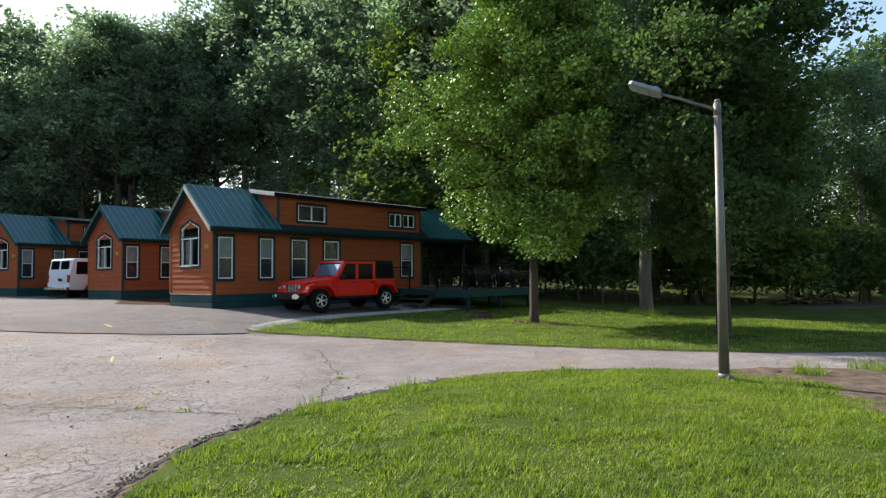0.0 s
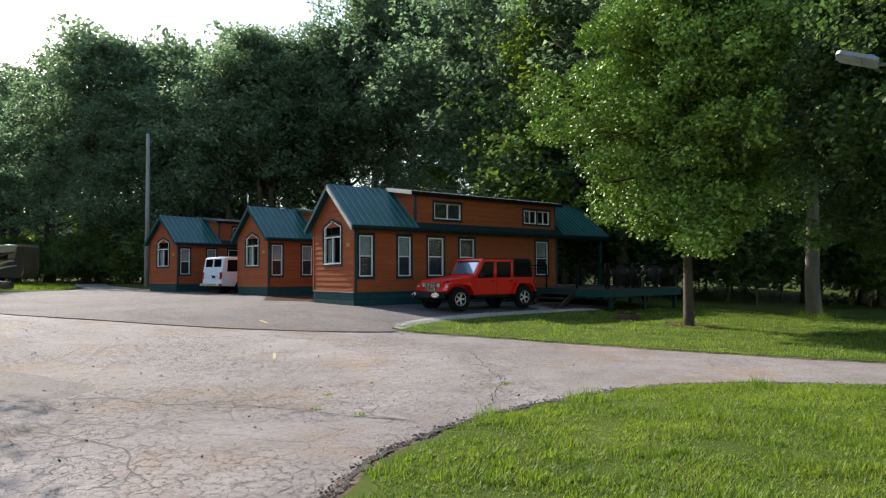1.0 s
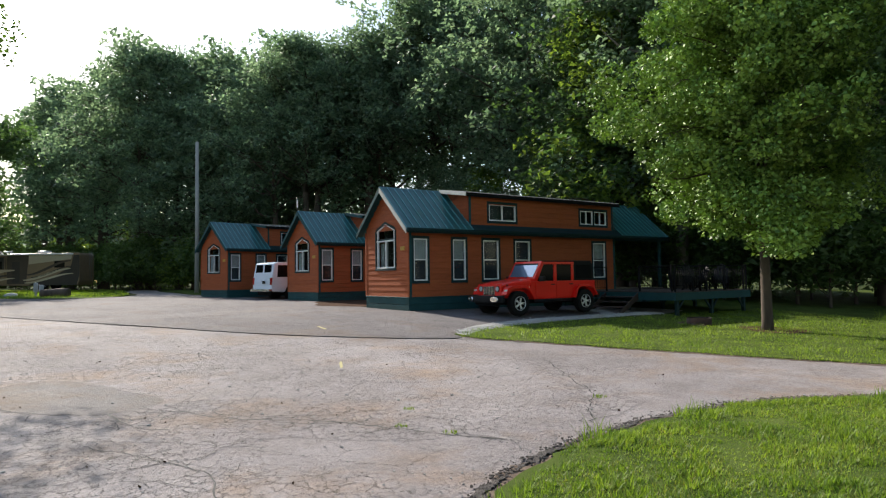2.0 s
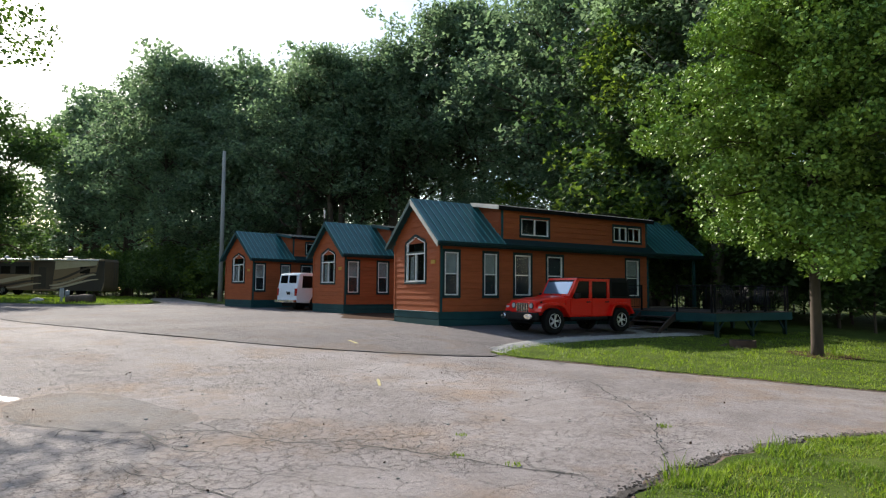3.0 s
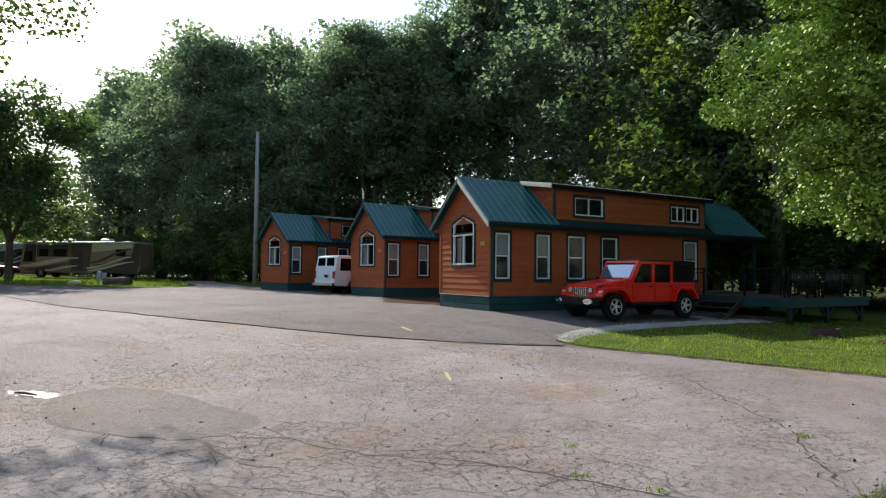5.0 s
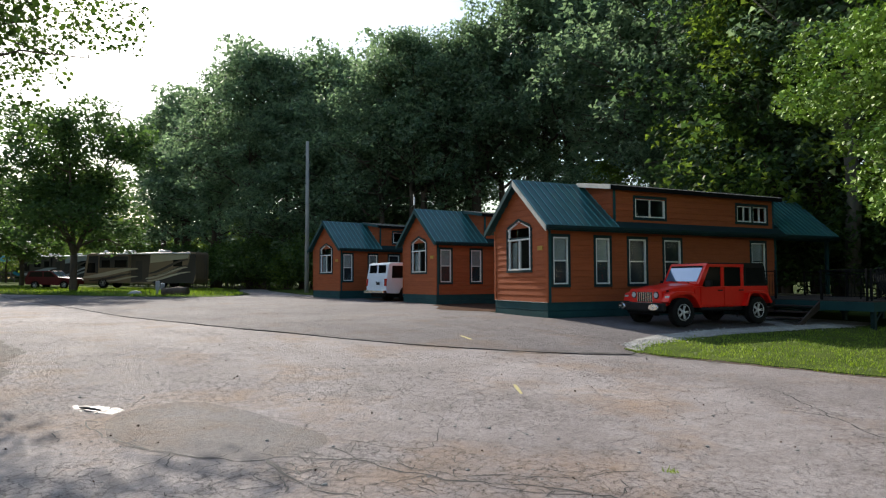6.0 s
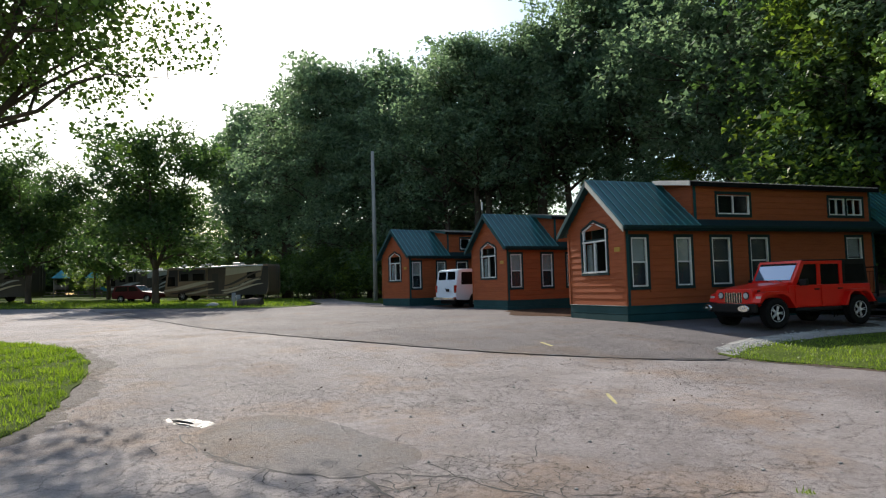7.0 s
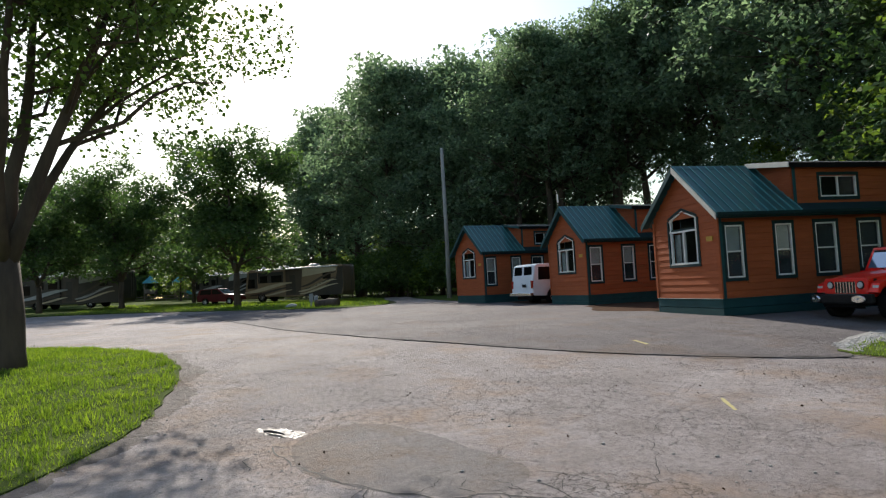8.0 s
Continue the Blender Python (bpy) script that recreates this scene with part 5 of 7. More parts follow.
    # black strip added for the reflection of trees and roof in the glass
    part("shade_band", prism(bmesh.new(), ((1.028, 1.645), (1.036, 1.645), (1.082, 1.738), (1.074, 1.738)), 1, -0.62, 0.62), IRON, ws, "dark strip standing for a reflection along the glass")
    for y in (-0.34, 0.12):
        part("wiper", tube(bmesh.new(), (0.79, y, 1.235), (0.86, y + 0.36, 1.345), 0.012, 0.008, 5), BLACK, ws)
    part("cowl", bx(0.62, 0.84, -0.70, 0.70, 1.10, 1.215, 0.012), RED, j)
    part("roof", bx(1.20, 2.66, -0.72, 0.72, 1.775, 1.83, 0.02), BLACK, j, "black roof panels")
    part("hardtop", bx(2.60, 3.50, -0.72, 0.72, 1.775, 1.835, 0.02), BLACK, j, "black hardtop rear")
    part("rear_glass", prism(bmesh.new(), ((3.56, 1.14), (3.60, 1.14), (3.51, 1.78), (3.47, 1.78)), 1, -0.66, 0.66), CAR_GLASS, j)
    # bumpers, spare wheel
    fb = part("front_bumper", prism(bmesh.new(), ((-0.72, -0.86), (-0.86, -0.62), (-0.90, -0.40), (-0.90, 0.40), (-0.86, 0.62), (-0.72, 0.86), (-0.58, 0.86), (-0.60, -0.86)), 2, 0.44, 0.67, 0.03), BLACK, j, "black front bumper")
    for s in (-1, 1):
        bz = part("fog_light_bezel", tube(bmesh.new(), (-0.80, s * 0.64, 0.55), (-0.895, s * 0.66, 0.55), 0.118, 0.105, 16), CHROME, fb, "chrome fog-light bezel")
        bz.scale, bz.location = (1, 1.55, 0.85), (-0.02, -0.55 * s * 0.64, 0.15 * 0.55 + 0.005)
        part("fog_light", tube(bmesh.new(), (-0.86, s * 0.655, 0.55), (-0.892, s * 0.66, 0.55), 0.078, 0.074, 16), IRON, fb)
        fl = fb.children[-1]
        fl.scale, fl.location = (1, 1.55, 0.8), (-0.036, -0.55 * s * 0.645, 0.2 * 0.55 + 0.005)
        part("fog_lens", tube(bmesh.new(), (-0.90, s * 0.66, 0.555), (-0.925, s * 0.66, 0.555), 0.024, 0.022, 14), LAMP_GLASS, fl)
        fl.children[-1].scale, fl.children[-1].location = (1, 1 / 1.55, 1 / 0.8), (0.01, 0.36 * s * 0.66, -0.25 * 0.555)
    part("skid_plate", prism(bmesh.new(), ((-0.80, 0.36), (-0.55, 0.30), (-0.55, 0.46), (-0.84, 0.46)), 1, -0.5, 0.5), IRON, fb)
    part("rear_bumper", bx(3.62, 3.80, -0.84, 0.84, 0.50, 0.68, 0.03), BLACK, j)
    wm = wheel_meshes(0.405, 0.255, 0.235, 5)
    for x in (0.0, 3.008):
        for y in (-0.80, 0.80):
            add_wheel(j, wm, x, y, 0.405)
    sp = part("spare_wheel", wm[0], RUBBER, j)
    sp.location, sp.rotation_euler = (3.82, 0.05, 1.0), (0, 0, radians(90))
    return j


jx, jy = 2.14, -2.66
build_jeep(Matrix.Translation((jx, jy, hgt(jx, jy) + 0.045)) @ Matrix.Rotation(radians(-1.5), 4, "Z"))


def build_van(m):
    """A long passenger van; its rear bumper is at the origin and it faces +x."""
    v = thing("van", m, "white passenger van with dark rear windows", "van")
    side = [(0.06, 0.50), (0.70, 0.46)] + arch(1.35, 0.42, 0.45, 175, 5, 7) + [(4.0, 0.46)] + arch(4.65, 0.42, 0.45, 175, 5, 7) + [(5.45, 0.5), (5.5, 1.0), (4.9, 1.28), (4.35, 2.0), (4.0, 2.08), (0.45, 2.10), (0.24, 2.03), (0.12, 1.45), (0.05, 1.0)]
    part("body", flat_xz(side, -0.98, 0.98, 0.05), VAN_WHITE, v, "white van body")
    for s in (-1, 1):
        for a, b in ((0.52, 1.95), (2.05, 3.1), (3.2, 3.9)):
            part("side_window", flat_xz([(a - 0.12, 1.28), (b, 1.28), (b - 0.03, 1.93), (a - 0.08, 1.93)], s * 0.975, s * 0.995, 0.008), CAR_GLASS, v)
        d = part("rear_door", prism(bmesh.new(), ((s * 0.02, 0.62), (s * 0.90, 0.62), (s * 0.88, 1.5), (s * 0.82, 2.0), (s * 0.02, 2.0)), 0, 0.035, 0.06, 0.006), VAN_WHITE, v, "white rear cargo door")
        d.rotation_euler = (0, radians(5.2), 0)
        d.location.x = -0.02
        part("pane", prism(bmesh.new(), ((s * 0.07, 1.20), (s * 0.83, 1.20), (s * 0.77, 1.97), (s * 0.09, 1.97)), 0, 0.018, 0.034, 0.006), CAR_GLASS, d)
        part("tail_light", bx(0.02, 0.14, s * 0.90 - 0.075, s * 0.90 + 0.075, 0.86, 1.25, 0.02), TAIL_RED, v, "red tail lamp")
        part("mirror", bx(4.35, 4.5, s * 1.15 - 0.1, s * 1.15 + 0.1, 1.35, 1.6, 0.02), BLACK, v)
    part("number_plate", bx(-0.006, 0.01, -0.42, -0.12, 0.92, 1.07), BLACK, v)
    part("door_handle", bx(0.0, 0.04, -0.07, -0.04, 1.0, 1.12, 0.006), GREY, v)
    part("rear_bumper", bx(-0.12, 0.12, -0.97, 0.97, 0.48, 0.64, 0.03), CHROME, v, "chrome rear bumper")
    part("roof_rib", bx(0.6, 3.8, -0.4, 0.4, 2.09, 2.115, 0.01), VAN_WHITE, v)
    part("chassis", bx(0.2, 5.2, -0.7, 0.7, 0.28, 0.5), IRON, v)
    wm = wheel_meshes(0.39, 0.24, 0.22, 5)
    for x in (1.35, 4.65):
        for y in (-0.83, 0.83):
            add_wheel(v, wm, x, y, 0.39)
    return v


build_van(Matrix.Translation((-0.3, 15.1, 0.045)) @ Matrix.Rotation(radians(12), 4, "Z"))


def swoosh(coach, pts, w0, y, material, label=""):
    """A painted sweep that swells and tapers along points in the side's plane."""
    bm = bmesh.new()
    n = len(pts)
    up, lo = [], []
    for k, (x, z) in enumerate(pts):
        w = w0 * math.sin(math.pi * (0.12 + 0.8 * k / (n - 1)))
        up.append(bm.verts.new((x, y, z + w)))
        lo.append(bm.verts.new((x, y, z - w)))
    for k in range(n - 1):
        bm.faces.new((lo[k], lo[k + 1], up[k + 1], up[k]))
    bmesh.ops.recalc_face_normals(bm, faces=bm.faces[:])
    r = bmesh.ops.solidify(bm, geom=bm.faces[:], thickness=0.006)
    part("painted_sweep", bm, material, coach, label)


def build_coach(m, length, base, sweep, sweep2, label):
    """A large motorhome; its front is at the origin and it reaches along +x; the side that shows is at -y."""
    c = thing("motorhome", m, label, "motorhome", "motorhomes on their pitches")
    L = length
    side = [(0.10, 0.50), (1.55, 0.42)] + arch(2.1, 0.5, 0.55, 178, 2, 7) + [(L * 0.70 - 0.6, 0.40)] + arch(L * 0.70, 0.5, 0.56, 178, 2, 7) + [(L - 0.25, 0.42), (L - 0.05, 0.8), (L, 1.4), (L - 0.02, 3.3), (L - 0.15, 3.5), (0.75, 3.5), (0.35, 3.3), (0.08, 1.4), (0.02, 0.9)]
    part("body", flat_xz(side, -1.25, 1.25, 0.06), base, c, "motorhome body")
    part("windscreen", prism(bmesh.new(), ((0.10, 1.62), (0.07, 1.62), (0.30, 2.95), (0.34, 2.95)), 1, -1.15, 1.15), CAR_GLASS, c)
    part("driver_window", flat_xz([(0.35, 1.55), (1.3, 1.55), (1.3, 2.5), (0.5, 2.5)], -1.262, -1.25, 0.004), CAR_GLASS, c)
    so = part("slide_out", bx(1.75, L * 0.42, -1.42, -1.2, 1.05, 3.2, 0.03), base, c, "extended slide-out room")
    for a, b in ((2.1, 3.0), (3.5, L * 0.40)):
        part("window", bx(a, b, -1.432, -1.42, 2.05, 2.75, 0.004), CAR_GLASS, so)
    part("door", flat_xz([(L * 0.47, 0.75), (L * 0.53, 0.75), (L * 0.53, 2.7), (L * 0.47, 2.7)], -1.265, -1.25, 0.005), RV_DARK, c)
    part("window", flat_xz([(L * 0.80, 2.1), (L * 0.88, 2.1), (L * 0.88, 2.75), (L * 0.80, 2.75)], -1.265, -1.25, 0.005), CAR_GLASS, c)
    def s_curve(x0, z0, x1, z1, n=14):
        return [(x0 + (x1 - x0) * k / n, z0 + (z1 - z0) * (3 * (k / n) ** 2 - 2 * (k / n) ** 3)) for k in range(n + 1)]
    for x0, z0, x1, z1, w, mt in ((0.15, 1.10, L * 0.50, 1.9, 0.20, sweep), (0.8, 0.75, L * 0.50, 1.45, 0.12, RV_BROWN), (L * 0.22, 0.70, L * 0.50, 1.15, 0.10, sweep2), (L * 0.56, 0.95, L * 0.93, 2.0, 0.13, sweep), (L * 0.57, 0.70, L * 0.95, 1.55, 0.10, sweep2), (L * 0.58, 1.45, L * 0.93, 2.75, 0.13, RV_BROWN), (L * 0.62, 1.2, L * 0.95, 2.25, 0.07, RV_DARK)):
        swoosh(c, s_curve(x0, z0, x1, z1), w, -1.285 if x0 > L * 0.5 else -1.44, mt)
    part("painted_sweep", flat_xz([(L * 0.60, 0.46), (L - 0.3, 0.46), (L - 0.03, 1.4), (L - 0.04, 3.3), (L * 0.95, 3.3), (L * 0.93, 2.2), (L * 0.82, 1.45), (L * 0.68, 0.95)], -1.268, -1.252), RV_DARK, c, "dark rear paintwork")
    part("painted_sweep", flat_xz([(L * 0.60, 2.45), (L * 0.93, 2.9), (L * 0.94, 3.3), (L * 0.60, 3.3)], -1.262, -1.252), sweep, c, "pale upper paintwork")
    part("painted_sweep", flat_xz([(0.38, 1.5), (1.7, 1.5), (1.7, 3.2), (0.6, 3.2)], -1.259, -1.251), RV_DARK, c)
    # black window band; the awning's shade is painted into its upper part
    part("painted_sweep", bx(1.85, L * 0.415, -1.428, -1.42, 2.0, 3.15), RV_DARK, so)
    part("painted_sweep", flat_xz([(L * 0.43, 0.6), (L * 0.58, 0.6), (L * 0.60, 3.3), (L * 0.43, 3.3)], -1.262, -1.252), RV_BROWN, c, "dark brown band round the door")
    part("awning", tube(bmesh.new(), (1.6, -1.33, 3.38), (L - 0.6, -1.33, 3.38), 0.07, None, 8), WHITE, c, "rolled white awning")
    for x in (L * 0.35, L * 0.66):
        part("air_conditioner", bx(x - 0.45, x + 0.45, -0.4, 0.4, 3.5, 3.78, 0.08), WHITE, c)
    dome = bmesh.new()
    bmesh.ops.create_uvsphere(dome, u_segments=14, v_segments=8, radius=0.28, matrix=Matrix.Translation((1.6, 0, 3.55)))
    part("satellite_dome", dome, WHITE, c)
    for s in (-1, 1):
        part("ladder_rail", tube(bmesh.new(), (L + 0.06, 0.5 + 0.18 * s, 1.0), (L + 0.06, 0.5 + 0.18 * s, 3.6), 0.02, None, 6), STEEL, c)
    wm = wheel_meshes(0.5, 0.28, 0.30, 6)
    for x in (2.1, L * 0.70):
        for y in (-1.08, 1.08):
            add_wheel(c, wm, x, y, 0.5)
    return c


def along(x0, y0, x1, y1, dz=0.05):
    return Matrix.Translation((x0, y0, hgt(x0, y0) + dz)) @ Matrix.Rotation(math.atan2(y1 - y0, x1 - x0), 4, "Z")


def build_suv(m, paint, label, pickup=False):
    """A small estate or pickup; its front axle is at the origin and it faces -x."""
    c = thing("car", m, label, "car")
    side = [(-0.85, 0.40)] + arch(0, 0.36, 0.40, 175, 5, 6) + [(0.5, 0.32)] + arch(2.75, 0.36, 0.40, 175, 5, 6) + [(3.65, 0.42), (3.72, 0.95), (3.6, 1.05)]
    side += [(2.1, 1.06), (2.0, 1.72), (1.1, 1.72), (0.55, 1.10), (-0.75, 0.98), (-0.9, 0.75)] if pickup else [(3.45, 1.52), (3.2, 1.66), (1.3, 1.68), (0.55, 1.10), (-0.75, 0.95), (-0.9, 0.72)]
    part("body", flat_xz(side, -0.90, 0.90, 0.05), paint, c)
    for s in (-1, 1):
        part("side_window", flat_xz([(0.80, 1.12), (1.9, 1.12), (1.9, 1.58), (1.30, 1.58)], s * 0.895, s * 0.91), CAR_GLASS, c)
        if not pickup:
            part("side_window", flat_xz([(2.0, 1.12), (3.35, 1.12), (3.15, 1.56), (2.0, 1.58)], s * 0.895, s * 0.91), CAR_GLASS, c)
        part("headlight", bx(-0.88, -0.74, s * 0.72 - 0.12, s * 0.72 + 0.12, 0.70, 0.86, 0.02), LAMP_GLASS, c)
    part("windscreen", prism(bmesh.new(), ((0.60, 1.12), (0.57, 1.12), (1.18, 1.64), (1.21, 1.64)), 1, -0.75, 0.75), SKY_GLASS, c)
    wm = wheel_meshes(0.36, 0.22, 0.23, 5)
    for x in (0.0, 2.75):
        for y in (-0.80, 0.80):
            add_wheel(c, wm, x, y, 0.36)
    return c

build_coach(along(-15.4, 57.2, -5.3, 50.4), 12.0, RV_TAN, RV_CREAM, RV_CREAM, "tan and brown motorhome with sweeping stripes on grass")
build_coach(along(-37.5, 58.5, -27.3, 54.0), 11.4, RV_DARK, RV_GREY, RV_CREAM, "black motorhome with silver sweeping stripes under trees")
build_coach(along(-23.6, 80.0, -15, 74), 10.5, RV_DARK, RV_GREY, RV_GREY, "dark motorhome half hidden behind parked car")
build_coach(along(-52, 66, -42, 62), 10.0, RV_DARK, RV_GREY, RV_CREAM, "dark striped motorhome at the far pitch")
build_suv(along(-17.0, 52.6, -20.2, 54.3), MAROON, "maroon estate car parked on the pitch")
build_suv(along(-37.5, 61.5, -40.5, 62.0), VAN_WHITE, "white pickup beside the far motorhome", True)


# ---- street lamp ----
def build_lamp(x, y):
    z = hgt(x, y) + 0.055
    L = thing("street_lamp", Matrix.Translation((x, y, z)), "grey tapered street lamp with one flat lamp head", "street lamp")
    part("base_plate", bx(-0.13, 0.13, -0.13, 0.13, -0.02, 0.025, 0.006), STEEL, L)
    for sx in (-1, 1):
        for sy in (-1, 1):
            part("bolt", tube(bmesh.new(), (sx * 0.095, sy * 0.095, 0.02), (sx * 0.095, sy * 0.095, 0.065), 0.014, None, 6), STEEL, L)
    part("collar", tube(bmesh.new(), (0, 0, 0.02), (0, 0, 0.10), 0.098, 0.088, 14), STEEL, L)
    part("pole", tube(bmesh.new(), (0, 0, 0.02), (0, 0, 4.42), 0.082, 0.052, 16), STEEL, L, "tapered grey steel pole")
    part("cap", tube(bmesh.new(), (0, 0, 4.41), (0, 0, 4.46), 0.056, 0.03, 14), STEEL, L)
    d = Vector((-0.22, 0.975, 0)).normalized()
    part("clamp", tube(bmesh.new(), (0, 0, 4.20), (0, 0, 4.38), 0.059, None, 14), STEEL, L)
    part("arm", bent_tube(bmesh.new(), [d * 0.03 + Vector((0, 0, 4.30)), d * 0.6 + Vector((0, 0, 4.56)), d * 0.9 + Vector((0, 0, 4.68))], [0.026, 0.024, 0.023], 8), STEEL, L)
    head = part("lamp_head", prism(bmesh.new(), ((-0.13, 0.0), (0.13, 0.0), (0.15, 0.12), (0.15, 0.50), (0.09, 0.56), (-0.09, 0.56), (-0.15, 0.50), (-0.15, 0.12)), 2, -0.03, 0.035, 0.012), GREY, L, "flat grey lamp head")
    head.matrix_local = Matrix.Translation(d * 0.86 + Vector((0, 0, 4.67))) @ Matrix.Rotation(math.atan2(d.y, d.x) - math.pi / 2, 4, "Z") @ Matrix.Rotation(radians(24), 4, "X") @ Matrix.Rotation(radians(12), 4, "Y")
    for k in range(2):
        part("lens", bx(-0.12 + 0.125 * k, -0.005 + 0.125 * k, 0.20, 0.50, -0.042, -0.03, 0.003), BLIND, head, "dull lens panel")
    part("sensor", tube(bmesh.new(), (0, 0.12, 0.03), (0, 0.12, 0.10), 0.04, 0.034, 12), SENSOR_BLUE, head, "small blue light sensor")


build_lamp(-1.2, -18.04)

# ---- utility pole, hook-ups, log and stone ----
p = thing("utility_pole", Matrix.Translation((0.3, 32.0, hgt(0.3, 32.0))), "weathered wooden utility pole beside the cabin", "utility pole")
part("pole", bent_tube(bmesh.new(), [(0, 0, -0.1), (0.02, 0, 5), (0.0, 0.0, 11.8)], [0.18, 0.16, 0.13], 12), POLEWOOD, p)
part("wire_guard", tube(bmesh.new(), (-0.15, -0.02, 0.0), (-0.13, -0.02, 3.0), 0.025, None, 6), GREY, p)
for k, (x, y, h) in enumerate(((-10.25, 30.6, 0.95), (-9.95, 30.2, 0.8))):
    u = thing("hookup_post", Matrix.Translation((x, y, hgt(x, y) + 0.05)), "pale grey camping hook-up post on the grass", "hook-up post", "hook-up posts")
    part("box", bx(-0.13, 0.13, -0.1, 0.1, 0.35, h, 0.015), GREY, u)
    part("lid", prism(bmesh.new(), ((-0.12, h - 0.25), (0.12, h - 0.25), (0.12, h - 0.05), (-0.12, h - 0.05)), 1, -0.125, -0.1, 0.006), GREY, u)
    part("post", bx(-0.06, 0.06, -0.05, 0.05, -0.05, 0.36, 0.008), GREY, u)


def rough_log(length, r, seed, material, name, label, m, category):
    rg = random.Random(seed)
    pts = [(length * (k / 5 - 0.5), rg.uniform(-0.03, 0.03), r * 0.9 + rg.uniform(-0.02, 0.02)) for k in range(6)]
    return solid(name, bent_tube(bmesh.new(), pts, [r * rg.uniform(0.85, 1.1) for _ in pts], 12), material, label, category, m=m)


rough_log(1.7, 0.30, 4, BARK, "log", "dark weathered log lying on the grass", along(-9.2, 29.7, -8.2, 29.2, 0.02), "log")


def rock(name, x, y, sx, sy, sz, seed, material, label, yaw=0.0, category="rock", lift=0.04):
    bm = bmesh.new()
    bmesh.ops.create_icosphere(bm, subdivisions=3, radius=1.0)
    for v in bm.verts:
        v.co *= 1 + 0.28 * noise.noise(v.co * 1.3 + Vector((seed * 7.1, 0, 0))) + 0.10 * noise.noise(v.co * 4 + Vector((0, seed, 0)))
        v.co = Vector((v.co.x * sx, v.co.y * sy, max(v.co.z, -0.35) * sz))
    return solid(name, bm, material, label, category, m=stand(x, y, 1.0, yaw, lift), smooth=True)


rock("rock", -11.6, 33.0, 0.45, 0.3, 0.28, 2, CONCRETE, "low dark stone on the camping lawn")

# ---- deck at the near cabin's porch ----
DX0, DX1, DY0, DY1, DZ = 7.7, 12.4, -5.5, -0.12, 0.55
dk = thing("deck", pose(0, 0, 0), "raised timber deck with teal fascia and black railing", "deck")
bd = part("decking", bx(DX0 + 0.02, DX1 - 0.02, DY0 + 0.02, DY1, DZ - 0.09, DZ - 0.035), DECKWOOD, dk)
n = round((DY1 - DY0) / 0.145)
me = mesh_of("deck_board", bx(DX0 - 0.02, DX1 + 0.02, -0.068, 0.068, DZ - 0.033, DZ, 0.004), DECKWOOD)
for k in range(n):
    b = part("deck_board", me, DECKWOOD, bd)
    b.location.y = DY0 + 0.075 + k * (DY1 - DY0 - 0.01) / n
part("fascia", bx(DX0 - 0.03, DX0 - 0.002, DY0 - 0.03, DY1, DZ - 0.31, DZ - 0.035, 0.005), TEAL, dk, "dark teal fascia board")
part("fascia", bx(DX0 + 0.002, DX1 + 0.03, DY0 - 0.03, DY0 - 0.002, DZ - 0.31, DZ - 0.036, 0.005), TEAL, dk, "dark teal fascia board")
part("fascia", bx(DX1 + 0.002, DX1 + 0.03, DY0 + 0.002, DY1, DZ - 0.31, DZ - 0.036, 0.005), TEAL, dk)
for x in (DX0 + 0.25, (DX0 + DX1) / 2, DX1 - 0.2):
    for y in (DY0 + 0.15, -3.2, -0.6):
        z = hgt(x, y)
        leg = part("leg", bx(x - 0.06, x + 0.06, y - 0.06, y + 0.06, z - 0.05, DZ - 0.09, 0.006), TRIM, dk)
        for s in (-1, 1):
            if x + s * 0.6 > DX0 and x + s * 0.6 < DX1:
                part("brace", prism(bmesh.new(), ((x, z + 0.25), (x + s * 0.09, z + 0.25), (x + s * 0.62, DZ - 0.12), (x + s * 0.52, DZ - 0.12)), 1, y - 0.025, y + 0.025), TRIM, leg)


def railing(owner, p, q, posts=True):
    """A black iron rail with slim uprights between two points of the deck."""
    p, q = Vector(p), Vector(q)
    d = q - p
    L = d.length
    for h, r in ((0.93, 0.022), (0.12, 0.012), (0.80, 0.010)):
        part("rail", tube(bmesh.new(), p + Vector((0, 0, h)), q + Vector((0, 0, h)), r, None, 6), IRON, owner)
    n = max(1, round(L / 1.6))
    for k in range(n + 1):
        c = p + d * k / n
        part("rail_post", bx(c.x - 0.028, c.x + 0.028, c.y - 0.028, c.y + 0.028, c.z, c.z + 0.97, 0.005), IRON, owner)
    n = round(L / 0.115)
    me = mesh_of("baluster", tube(bmesh.new(), (0, 0, 0.12), (0, 0, 0.80), 0.006, None, 5), IRON)
    for k in range(1, n):
        b = part("baluster", me, IRON, owner)
        b.location = p + d * k / n


railing(dk, (DX0 + 0.08, DY0 + 0.08, DZ), (DX1 - 0.08, DY0 + 0.08, DZ))
railing(dk, (DX1 - 0.06, DY0 + 0.2, DZ), (DX1 - 0.06, DY1 - 0.1, DZ))
railing(dk, (DX0 + 0.06, DY0 + 0.2, DZ), (DX0 + 0.06, -3.9, DZ))
railing(dk, (DX0 + 0.06, -2.3, DZ), (DX0 + 0.06, DY1 - 0.1, DZ))
# steps up to the deck
st = thing("steps", pose(0, 0, 0), "dark timber steps up to the deck", "steps")
for k in range(4):
    x1 = DX0 - 0.035 - 0.28 * k
    z = DZ - 0.03 - 0.18 * (k + 1) + 0.02
    part("tread", bx(x1 - 0.30, x1, -3.85, -2.35, z - 0.045, z, 0.006), DECKWOOD, st)
